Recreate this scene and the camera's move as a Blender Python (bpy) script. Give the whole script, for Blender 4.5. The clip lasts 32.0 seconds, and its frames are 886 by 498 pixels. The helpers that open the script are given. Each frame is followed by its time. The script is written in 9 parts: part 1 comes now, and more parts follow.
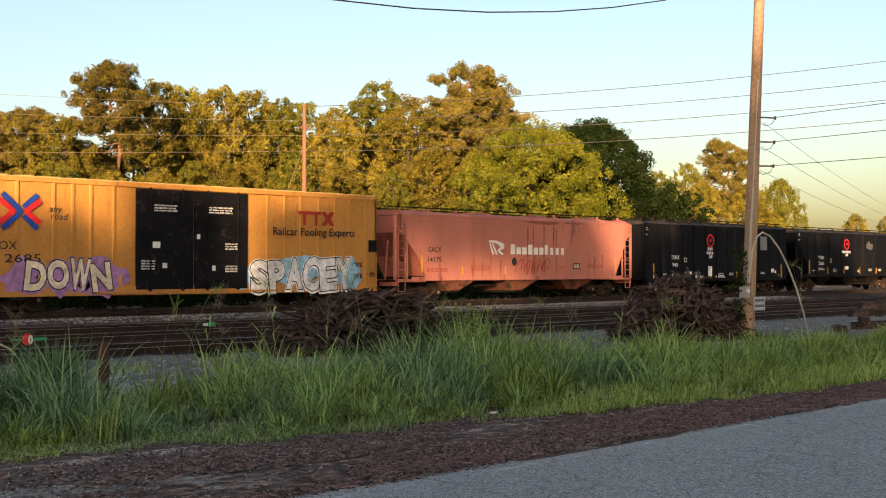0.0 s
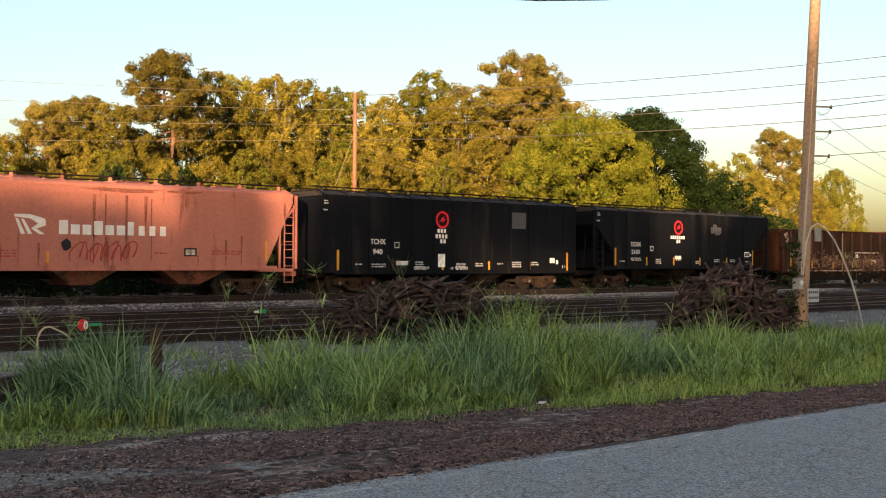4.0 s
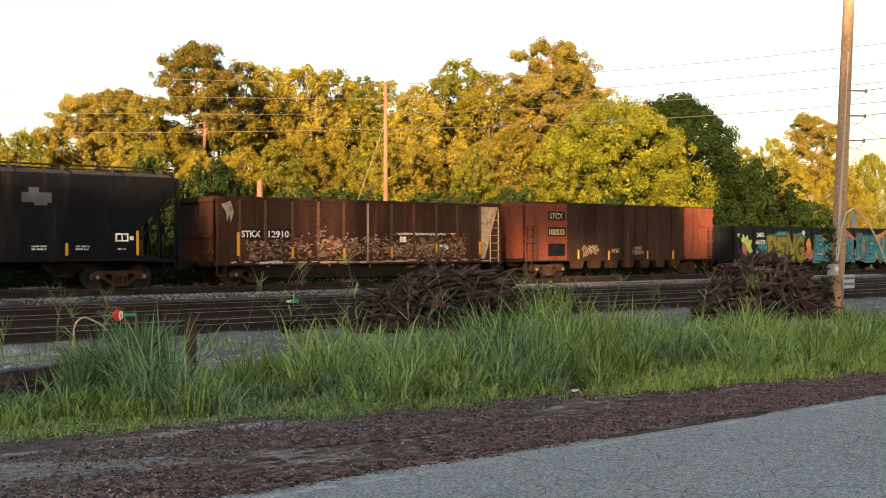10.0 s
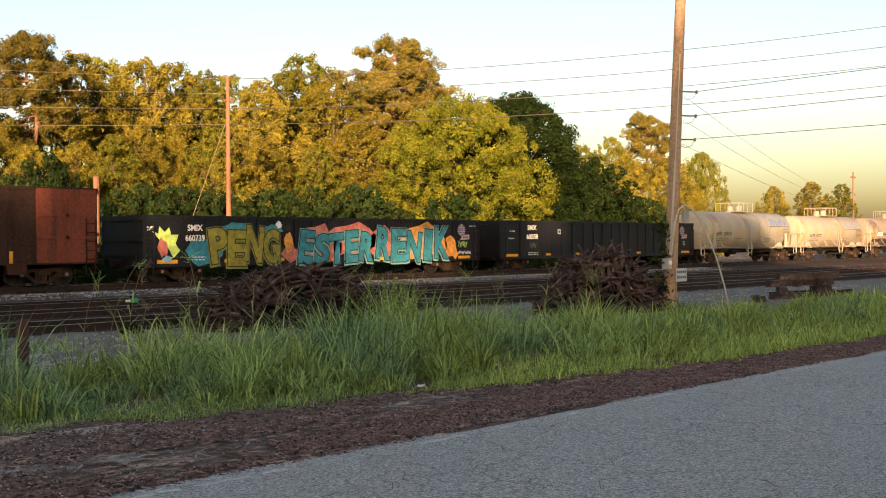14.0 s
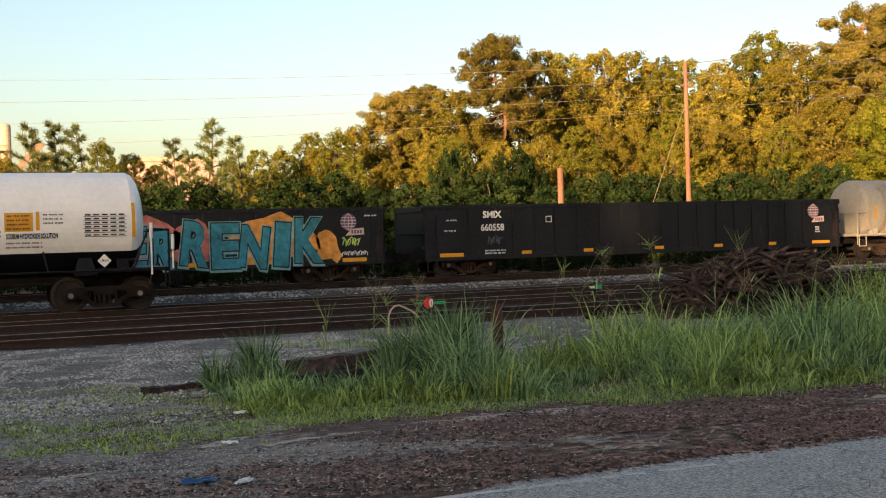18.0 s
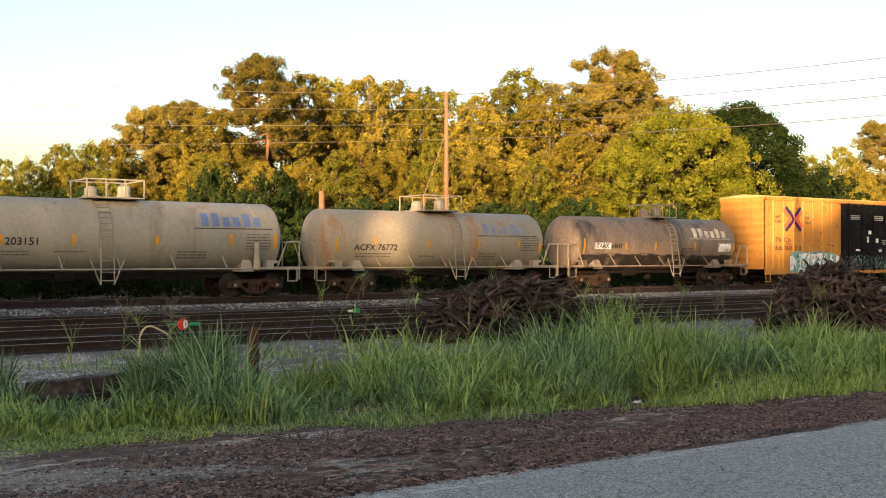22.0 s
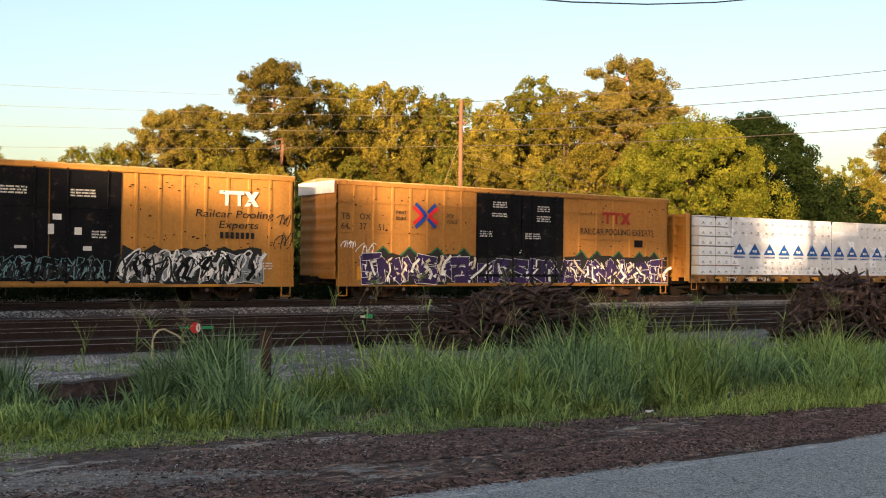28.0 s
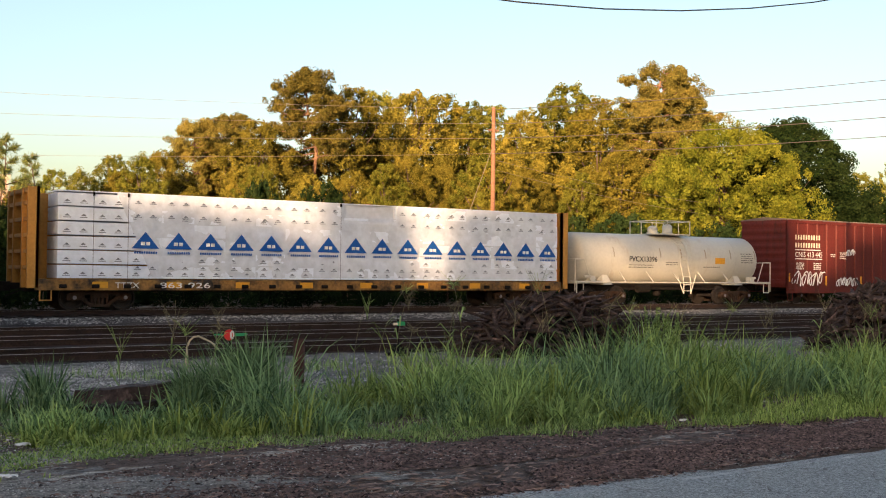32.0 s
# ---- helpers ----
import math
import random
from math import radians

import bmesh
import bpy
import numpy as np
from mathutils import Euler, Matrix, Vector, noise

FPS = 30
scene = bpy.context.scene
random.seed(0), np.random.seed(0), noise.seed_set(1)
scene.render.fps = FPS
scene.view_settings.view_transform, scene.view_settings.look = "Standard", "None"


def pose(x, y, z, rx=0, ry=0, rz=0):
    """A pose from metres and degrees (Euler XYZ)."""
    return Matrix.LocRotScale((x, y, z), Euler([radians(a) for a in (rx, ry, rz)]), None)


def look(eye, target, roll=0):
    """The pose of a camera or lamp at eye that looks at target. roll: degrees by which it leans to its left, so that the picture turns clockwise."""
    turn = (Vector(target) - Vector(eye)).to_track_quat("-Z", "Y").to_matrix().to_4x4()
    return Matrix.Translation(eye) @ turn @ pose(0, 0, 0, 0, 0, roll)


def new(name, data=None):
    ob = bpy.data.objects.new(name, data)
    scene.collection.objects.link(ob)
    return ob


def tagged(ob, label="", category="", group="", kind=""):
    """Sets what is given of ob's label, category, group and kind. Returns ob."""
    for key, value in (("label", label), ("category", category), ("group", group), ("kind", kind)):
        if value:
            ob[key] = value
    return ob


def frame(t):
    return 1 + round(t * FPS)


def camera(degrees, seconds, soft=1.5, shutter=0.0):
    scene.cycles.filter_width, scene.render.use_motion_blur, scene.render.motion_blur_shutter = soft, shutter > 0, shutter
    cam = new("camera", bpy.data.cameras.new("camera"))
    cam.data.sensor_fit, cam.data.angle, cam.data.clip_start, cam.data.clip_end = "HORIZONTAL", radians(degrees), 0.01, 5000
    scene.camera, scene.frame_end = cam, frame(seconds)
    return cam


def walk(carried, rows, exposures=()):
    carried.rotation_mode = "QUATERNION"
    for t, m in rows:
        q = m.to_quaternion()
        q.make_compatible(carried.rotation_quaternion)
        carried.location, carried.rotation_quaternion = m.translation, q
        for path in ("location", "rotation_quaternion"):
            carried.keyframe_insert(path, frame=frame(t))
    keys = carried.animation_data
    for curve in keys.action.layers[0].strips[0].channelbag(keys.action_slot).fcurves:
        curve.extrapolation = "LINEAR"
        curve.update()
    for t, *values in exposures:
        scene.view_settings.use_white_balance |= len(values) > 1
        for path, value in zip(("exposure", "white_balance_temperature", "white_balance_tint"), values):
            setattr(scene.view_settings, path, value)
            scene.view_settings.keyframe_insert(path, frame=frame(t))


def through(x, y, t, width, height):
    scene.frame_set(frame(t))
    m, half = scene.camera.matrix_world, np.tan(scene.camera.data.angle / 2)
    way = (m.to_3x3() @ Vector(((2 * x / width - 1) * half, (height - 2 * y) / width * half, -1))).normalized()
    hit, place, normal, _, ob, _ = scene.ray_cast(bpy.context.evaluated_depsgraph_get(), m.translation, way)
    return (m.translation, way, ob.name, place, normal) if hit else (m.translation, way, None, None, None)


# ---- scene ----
# ---------------------------------------------------------------- camera
# x runs along the tracks, y across them away from the road, z up from the main line's rail head
EYE = 1.47
SPAN = 38.8          # from the eye to the near side of the moving cars
cam = camera(43.5, 32.0, soft=1.1, shutter=0.0)
walk(cam, [
    (0, pose(0, 0, EYE, 91.14, 0.08, -43.02)), (0.5, pose(0, 0, EYE, 90.97, 0.23, -41.96)),
    (1, pose(0, 0, EYE, 90.93, 0.06, -41.33)), (1.5, pose(0, 0, EYE, 90.85, -0.21, -40.93)),
    (2, pose(0, 0, EYE, 90.80, -0.31, -40.81)), (2.5, pose(0, 0, EYE, 90.73, -0.32, -40.70)),
    (3, pose(0, 0, EYE, 90.72, -0.32, -40.54)), (3.5, pose(0, 0, EYE, 90.62, -0.31, -40.51)),
    (5.5, pose(0, 0, EYE, 90.38, -0.03, -39.73)), (6, pose(0, 0, EYE, 90.45, 0.24, -38.26)),
    (6.5, pose(0, 0, EYE, 90.17, 0.17, -36.72)), (7, pose(0, 0, EYE, 89.77, -0.01, -36.81)),
    (7.5, pose(0, 0, EYE, 89.27, -0.10, -37.30)), (8, pose(0, 0, EYE, 89.02, -0.24, -38.09)),
    (8.5, pose(0, 0, EYE, 88.91, -0.31, -38.71)), (9, pose(0, 0, EYE, 88.79, -0.20, -39.00)),
    (9.5, pose(0, 0, EYE, 89.30, -0.03, -39.07)), (10, pose(0, 0, EYE, 89.98, 0.10, -38.85)),
    (10.5, pose(0, 0, EYE, 90.11, 0.36, -39.34)), (11, pose(0, 0, EYE, 90.09, 0.47, -40.87)),
    (11.5, pose(0, 0, EYE, 90.02, 0.40, -42.94)), (12, pose(0, 0, EYE, 89.92, 0.55, -44.54)),
    (12.5, pose(0, 0, EYE, 89.80, 0.58, -45.40)), (13, pose(0, 0, EYE, 89.73, 0.54, -46.64)),
    (13.5, pose(0, 0, EYE, 89.74, 0.49, -47.44)), (15.5, pose(0, 0, EYE, 90.00, 0.18, -38.44)),
    (16, pose(0, 0, EYE, 90.00, 0.35, -34.19)), (16.5, pose(0, 0, EYE, 89.73, 0.96, -30.38)),
    (17, pose(0, 0, EYE, 89.55, 1.19, -27.04)), (17.5, pose(0, 0, EYE, 89.64, 1.27, -24.81)),
    (18, pose(0, 0, EYE, 89.49, 1.67, -23.37)), (18.5, pose(0, 0, EYE, 89.78, 1.60, -21.07)),
    (19, pose(0, 0, EYE, 89.66, 1.30, -20.43)), (19.5, pose(0, 0, EYE, 89.36, 1.12, -20.84)),
    (20, pose(0, 0, EYE, 89.42, 0.64, -24.15)), (20.5, pose(0, 0, EYE, 89.49, 0.38, -28.62)),
    (21, pose(0, 0, EYE, 89.58, 0.41, -31.89)), (21.5, pose(0, 0, EYE, 89.70, 0.19, -34.40)),
    (22, pose(0, 0, EYE, 90.50, 0.06, -35.72)), (22.5, pose(0, 0, EYE, 90.61, 0.21, -36.40)),
    (23, pose(0, 0, EYE, 90.49, 0.32, -36.66)), (23.5, pose(0, 0, EYE, 90.49, 0.36, -36.68)),
    (24, pose(0, 0, EYE, 90.50, 0.22, -36.55)), (24.5, pose(0, 0, EYE, 90.56, 0.22, -36.34)),
    (25, pose(0, 0, EYE, 90.54, 0.35, -36.07)), (25.5, pose(0, 0, EYE, 90.64, 0.32, -35.89)),
    (27.5, pose(0, 0, EYE, 90.80, -0.37, -35.16)), (28, pose(0, 0, EYE, 90.84, -0.60, -35.05)),
    (28.5, pose(0, 0, EYE, 90.89, -0.61, -34.96)), (29, pose(0, 0, EYE, 90.85, -0.63, -34.82)),
    (29.5, pose(0, 0, EYE, 90.86, -0.73, -34.67)), (30, pose(0, 0, EYE, 90.97, -0.74, -34.47)),
    (30.5, pose(0, 0, EYE, 91.19, -0.78, -34.29)), (31, pose(0, 0, EYE, 91.34, -0.70, -34.00)),
    (31.5, pose(0, 0, EYE, 91.31, -0.69, -33.68)), (32, pose(0, 0, EYE, 91.21, -0.63, -33.37)),
], exposures=[(0, 1.27, 6350, 19), (3, 1.33, 6350, 19), (6, 1.5, 6450, 18), (7, 1.53, 6500, 18), (8.5, 1.8, 6600, 17), (10, 1.8, 6600, 17), (11, 1.78, 6550, 17), (12, 1.6, 6550, 18), (13, 1.53, 6550, 19), (16, 1.46, 6550, 19), (18, 1.47, 6550, 19), (20, 1.6, 6550, 17), (22, 1.66, 6550, 17), (23.5, 1.46, 6450, 18), (25, 1.42, 6400, 19), (28, 1.39, 6300, 19), (32, 1.42, 6200, 19)])


def gone(t):
    """How far the train has rolled towards -x after t seconds; it gathers speed."""
    return SPAN * (0.16169 * t + 0.00098764 * t * t - 0.0000022487 * t ** 3)


# ---------------------------------------------------------------- light
SUN_EL, SUN_AZ = radians(6.5), math.atan2(-0.75, -0.66)   # low evening sun behind the road
world = bpy.data.worlds.new("evening")
scene.world = world
world.use_nodes = True
wn = world.node_tree
sky = wn.nodes.new("ShaderNodeTexSky")
sky.sky_type, sky.sun_disc = "NISHITA", False
sky.sun_elevation, sky.sun_rotation = SUN_EL, SUN_AZ
sky.air_density, sky.dust_density, sky.ozone_density = 1.08, 2.6, 1.4
wn.nodes["Background"].inputs["Strength"].default_value = 0.15
wn.links.new(sky.outputs[0], wn.nodes["Background"].inputs["Color"])
sun_data = bpy.data.lights.new("sun", "SUN")
sun_data.energy, sun_data.angle, sun_data.color = 5.0, radians(0.6), (1.0, 0.68, 0.36)
sun = new("sun", sun_data)
sun.matrix_world = look((-60, -50, 30), Vector((-60, -50, 30)) + Vector((0.75, 0.66, -math.tan(SUN_EL))))

# ---------------------------------------------------------------- materials


def mat(name, color, rough=0.8, metal=0.0, vary=0.15, scale=3.0, grain=40.0, bump=0.15, tint=None, tint_amount=0.0,
        tint_scale=1.2, island=0.0, rand=0.0, streak=False, stretch=None, spec=0.22, edge=None):
    """A procedural surface: base colour, broad and fine variation, a second stain colour, fine relief."""
    m = bpy.data.materials.new(name)
    m.use_nodes = True
    nt = m.node_tree
    n, l = nt.nodes, nt.links
    bsdf = n["Principled BSDF"]
    bsdf.inputs["Roughness"].default_value = rough
    bsdf.inputs["Metallic"].default_value = metal
    bsdf.inputs["Specular IOR Level"].default_value = 0.5 if metal else spec
    tc = n.new("ShaderNodeTexCoord")
    src = tc.outputs["Object"]
    if streak or stretch:
        mp = n.new("ShaderNodeMapping")
        mp.inputs["Scale"].default_value = stretch or (1, 1, 0.12)
        l.new(src, mp.inputs["Vector"])
        src = mp.outputs[0]
    big = n.new("ShaderNodeTexNoise")
    big.inputs["Scale"].default_value, big.inputs["Detail"].default_value = scale, 6
    fine = n.new("ShaderNodeTexNoise")
    fine.inputs["Scale"].default_value, fine.inputs["Detail"].default_value = grain, 4
    l.new(src, big.inputs["Vector"])
    l.new(tc.outputs["Object"], fine.inputs["Vector"])
    add = n.new("ShaderNodeMath")
    add.operation = "ADD"
    l.new(big.outputs["Fac"], add.inputs[0])
    l.new(fine.outputs["Fac"], add.inputs[1])
    rng = n.new("ShaderNodeMapRange")
    rng.inputs["From Min"].default_value, rng.inputs["From Max"].default_value = 0.6, 1.4
    rng.inputs["To Min"].default_value, rng.inputs["To Max"].default_value = 1 - vary * 1.6, 1 + vary * 1.6
    l.new(add.outputs[0], rng.inputs["Value"])
    level = rng.outputs[0]
    for amount, out in ((island, "geo"), (rand, "obj")):
        if amount:
            info = n.new("ShaderNodeNewGeometry" if out == "geo" else "ShaderNodeObjectInfo")
            r2 = n.new("ShaderNodeMapRange")
            r2.inputs["To Min"].default_value, r2.inputs["To Max"].default_value = 1 - amount, 1 + amount
            l.new(info.outputs["Random Per Island" if out == "geo" else "Random"], r2.inputs["Value"])
            mu = n.new("ShaderNodeMath")
            mu.operation = "MULTIPLY"
            l.new(level, mu.inputs[0])
            l.new(r2.outputs[0], mu.inputs[1])
            level = mu.outputs[0]
    col = n.new("ShaderNodeRGB")
    col.outputs[0].default_value = (*color, 1)
    base = col.outputs[0]
    if tint:
        spot = n.new("ShaderNodeTexNoise")
        spot.inputs["Scale"].default_value, spot.inputs["Detail"].default_value = tint_scale, 8
        spot.inputs["Roughness"].default_value = 0.65
        l.new(src, spot.inputs["Vector"])
        r3 = n.new("ShaderNodeMapRange")
        r3.inputs["From Min"].default_value, r3.inputs["From Max"].default_value = 0.62 - tint_amount * 0.3, 0.72 - tint_amount * 0.2
        if edge:
            r3.inputs["From Min"].default_value, r3.inputs["From Max"].default_value = edge
        l.new(spot.outputs["Fac"], r3.inputs["Value"])
        mx = n.new("ShaderNodeMix")
        mx.data_type = "RGBA"
        l.new(r3.outputs[0], mx.inputs["Factor"])
        l.new(base, mx.inputs["A"])
        mx.inputs["B"].default_value = (*tint, 1)
        base = mx.outputs["Result"]
    mul = n.new("ShaderNodeVectorMath")
    mul.operation = "SCALE"
    l.new(base, mul.inputs[0])
    l.new(level, mul.inputs["Scale"])
    l.new(mul.outputs[0], bsdf.inputs["Base Color"])
    if bump:
        bp = n.new("ShaderNodeBump")
        bp.inputs["Strength"].default_value = bump
        bp.inputs["Distance"].default_value = 0.02
        l.new(add.outputs[0], bp.inputs["Height"])
        l.new(bp.outputs[0], bsdf.inputs["Normal"])
    return m


def leaf_mat(name, color, color2, through=0.35, fresh=None, patch=0.45):
    """Foliage: two greens by leaf, drifts of younger growth over the plant, some light passing through."""
    m = bpy.data.materials.new(name)
    m.use_nodes = True
    n, l = m.node_tree.nodes, m.node_tree.links
    n.remove(n["Principled BSDF"])
    geo = n.new("ShaderNodeNewGeometry")
    info = n.new("ShaderNodeObjectInfo")
    mx = n.new("ShaderNodeMix")
    mx.data_type = "RGBA"
    mx.inputs["A"].default_value, mx.inputs["B"].default_value = (*color, 1), (*color2, 1)
    l.new(geo.outputs["Random Per Island"], mx.inputs["Factor"])
    leaf = mx.outputs["Result"]
    if fresh:
        tc = n.new("ShaderNodeTexCoord")
        drift = n.new("ShaderNodeTexNoise")
        drift.noise_dimensions = "4D"
        drift.inputs["Scale"].default_value, drift.inputs["Detail"].default_value = patch, 3
        l.new(tc.outputs["Object"], drift.inputs["Vector"])
        w = n.new("ShaderNodeMath")
        w.operation = "MULTIPLY"
        w.inputs[1].default_value = 40.0
        l.new(info.outputs["Random"], w.inputs[0])
        l.new(w.outputs[0], drift.inputs["W"])
        r1 = n.new("ShaderNodeMapRange")
        r1.inputs["From Min"].default_value, r1.inputs["From Max"].default_value = 0.42, 0.75
        l.new(drift.outputs["Fac"], r1.inputs["Value"])
        m2 = n.new("ShaderNodeMix")
        m2.data_type = "RGBA"
        m2.inputs["B"].default_value = (*fresh, 1)
        l.new(r1.outputs[0], m2.inputs["Factor"])
        l.new(leaf, m2.inputs["A"])
        leaf = m2.outputs["Result"]
    r2 = n.new("ShaderNodeMapRange")
    r2.inputs["To Min"].default_value, r2.inputs["To Max"].default_value = 0.7, 1.3
    l.new(info.outputs["Random"], r2.inputs["Value"])
    mul = n.new("ShaderNodeVectorMath")
    mul.operation = "SCALE"
    l.new(leaf, mul.inputs[0])
    l.new(r2.outputs[0], mul.inputs["Scale"])
    d, t = n.new("ShaderNodeBsdfDiffuse"), n.new("ShaderNodeBsdfTranslucent")
    ms = n.new("ShaderNodeMixShader")
    ms.inputs[0].default_value = through
    l.new(mul.outputs[0], d.inputs["Color"])
    l.new(mul.outputs[0], t.inputs["Color"])
    l.new(d.outputs[0], ms.inputs[1])
    l.new(t.outputs[0], ms.inputs[2])
    l.new(ms.outputs[0], n["Material Output"].inputs["Surface"])
    return m


# ---------------------------------------------------------------- mesh helpers


class Shape:
    """Vertices and faces of one mesh."""

    def __init__(self):
        self.v, self.f = [], []

    def add(self, verts, faces):
        k = len(self.v)
        self.v.extend(tuple(p) for p in verts)
        self.f.extend(tuple(k + i for i in face) for face in faces)
        return self

    def box(self, x0, x1, y0, y1, z0, z1):
        return self.hexa([(x0, y0, z0), (x1, y0, z0), (x1, y1, z0), (x0, y1, z0)], [(x0, y0, z1), (x1, y0, z1), (x1, y1, z1), (x0, y1, z1)])

    def hexa(self, low, high):
        return self.add(list(low) + list(high), [(3, 2, 1, 0), (4, 5, 6, 7), (0, 1, 5, 4), (1, 2, 6, 5), (2, 3, 7, 6), (3, 0, 4, 7)])

    def prism(self, outline, axis, a, b):
        """A flat outline drawn out from a to b along an axis; outline points are the two other coordinates in xyz order."""
        n = len(outline)

        def at(p, w):
            return (w, p[0], p[1]) if axis == "x" else (p[0], w, p[1]) if axis == "y" else (p[0], p[1], w)
        verts = [at(p, a) for p in outline] + [at(p, b) for p in outline]
        faces = [tuple(range(n)), tuple(range(2 * n - 1, n - 1, -1))] + [(i, i + n, (i + 1) % n + n, (i + 1) % n) for i in range(n)]
        return self.add(verts, faces)

    def tube(self, p, q, r, seg=8, r2=None, caps=True):
        p, q = Vector(p), Vector(q)
        w = (q - p).normalized()
        u = w.orthogonal().normalized()
        s = w.cross(u)
        r2 = r if r2 is None else r2
        verts = []
        for c, rad in ((p, r), (q, r2)):
            verts += [c + rad * (math.cos(a) * u + math.sin(a) * s) for a in (2 * math.pi * i / seg for i in range(seg))]
        faces = [(i, (i + 1) % seg, seg + (i + 1) % seg, seg + i) for i in range(seg)]
        if caps:
            faces += [tuple(range(seg - 1, -1, -1)), tuple(range(seg, 2 * seg))]
        return self.add(verts, faces)

    def path(self, pts, r, seg=6):
        """One bent pipe through the points."""
        pts = [Vector(p) for p in pts]
        dirs = [(q - p).normalized() for p, q in zip(pts[:-1], pts[1:])]
        u = dirs[0].orthogonal().normalized()
        verts, n = [], len(pts)
        for i, p in enumerate(pts):
            a, b = dirs[max(0, i - 1)], dirs[min(n - 2, i)]
            w = (a + b).normalized()
            u = (u - w * u.dot(w)).normalized()
            s = w.cross(u)
            k = min(1.5, 1 / max(0.3, w.dot(a)))
            side = (a - b)
            side = side.normalized() if side.length > 1e-4 else None
            for j in range(seg):
                ang = 2 * math.pi * j / seg
                d = math.cos(ang) * u + math.sin(ang) * s
                if side is not None:
                    d = d + side * d.dot(side) * (k - 1)
                verts.append(p + r * d)
        faces = [(i * seg + j, i * seg + (j + 1) % seg, (i + 1) * seg + (j + 1) % seg, (i + 1) * seg + j) for i in range(n - 1) for j in range(seg)]
        faces += [tuple(range(seg - 1, -1, -1)), tuple(range((n - 1) * seg, n * seg))]
        return self.add(verts, faces)

    def lathe(self, profile, axis="x", centre=(0, 0, 0), seg=24):
        """profile: (along, radius) rows, turned about the axis."""
        verts, faces = [], []
        for along, rad in profile:
            for i in range(seg):
                a = 2 * math.pi * i / seg
                c, s = rad * math.cos(a), rad * math.sin(a)
                p = (along, c, s) if axis == "x" else (c, along, s) if axis == "y" else (c, s, along)
                verts.append((p[0] + centre[0], p[1] + centre[1], p[2] + centre[2]))
        for j in range(len(profile) - 1):
            for i in range(seg):
                k = (i + 1) % seg
                faces.append((j * seg + i, j * seg + k, (j + 1) * seg + k, (j + 1) * seg + i))
        faces.append(tuple(range(seg - 1, -1, -1)))
        faces.append(tuple((len(profile) - 1) * seg + i for i in range(seg)))
        return self.add(verts, faces)

    def mesh(self, name, material, smooth=False):
        me = bpy.data.meshes.new(name)
        me.from_pydata([tuple(p) for p in self.v], [], self.f)
        me.materials.append(material)
        if smooth:
            me.polygons.foreach_set("use_smooth", [True] * len(me.polygons))
        bm = bmesh.new()
        bm.from_mesh(me)
        bmesh.ops.recalc_face_normals(bm, faces=bm.faces)
        bm.to_mesh(me)
        bm.free()
        me.update()
        return me


def part(name, shape, material, parent, label="", smooth=False, at=None):
    me = shape if isinstance(shape, bpy.types.Mesh) else shape.mesh(name, material, smooth)
    ob = new(name, me)
    ob.parent = parent
    if at is not None:
        ob.matrix_basis = at
    if label:
        ob["label"] = label
    return ob


def thing(name, label, category, group="", at=None, kind=""):
    ob = new(name)
    ob.empty_display_size = 0.3
    if at is not None:
        ob.matrix_basis = at
    return tagged(ob, label, category, group, kind)


def solid(name, shape, material, label, category="", kind="", group="", smooth=False, at=None):
    ob = new(name, shape.mesh(name, material, smooth) if isinstance(shape, Shape) else shape)
    if at is not None:
        ob.matrix_basis = at
    return tagged(ob, label, category, group, kind)


def bare_mesh(name, verts, faces, material, smooth=False):
    """A mesh from numpy arrays; faces of one size."""
    me = bpy.data.meshes.new(name)
    verts, faces = np.asarray(verts, np.float32), np.asarray(faces, np.int32)
    me.vertices.add(len(verts))
    me.vertices.foreach_set("co", verts.ravel())
    n, k = faces.shape
    me.loops.add(n * k)
    me.loops.foreach_set("vertex_index", faces.ravel())
    me.polygons.add(n)
    me.polygons.foreach_set("loop_start", np.arange(0, n * k, k, dtype=np.int32))
    me.materials.append(material)
    if smooth:
        me.polygons.foreach_set("use_smooth", np.ones(n, bool))
    me.update(calc_edges=True)
    return me


# ---------------------------------------------------------------- ground, road, tracks
def ramp(y, *steps):
    return float(np.interp(y, [s[0] for s in steps], [s[1] for s in steps]))


def ground_z(x, y):
    z = ramp(y, (-400, -0.3), (-20, -0.25), (-6, -0.2), (6.2, -0.2), (6.75, -0.155), (9, -0.19), (15, -0.3), (19, -0.38), (21, -0.4), (33.5, -0.4),
             (37.4, -0.24), (43.2, -0.24), (46, -0.5), (60, -0.6), (120, -0.3), (400, -0.3))
    if 6.4 < y < 20:
        z += 0.05 * noise.noise(Vector((x * 0.35, y * 0.35, 3))) + 0.02 * noise.noise(Vector((x * 1.7, y * 1.7, 9)))
    return z


DIRT = mat("dirt", (0.108, 0.074, 0.056), 0.95, vary=0.75, scale=14, grain=70, bump=1.2, tint=(0.4, 0.355, 0.29), tint_amount=0.36, tint_scale=1.1, stretch=(0.42, 1.0, 1.0), edge=(0.55, 0.6))
ROAD = mat("asphalt", (0.35, 0.345, 0.32), 0.95, vary=0.62, scale=42.0, grain=95, bump=1.2, tint=(0.58, 0.59, 0.55), tint_amount=0.3, tint_scale=60)


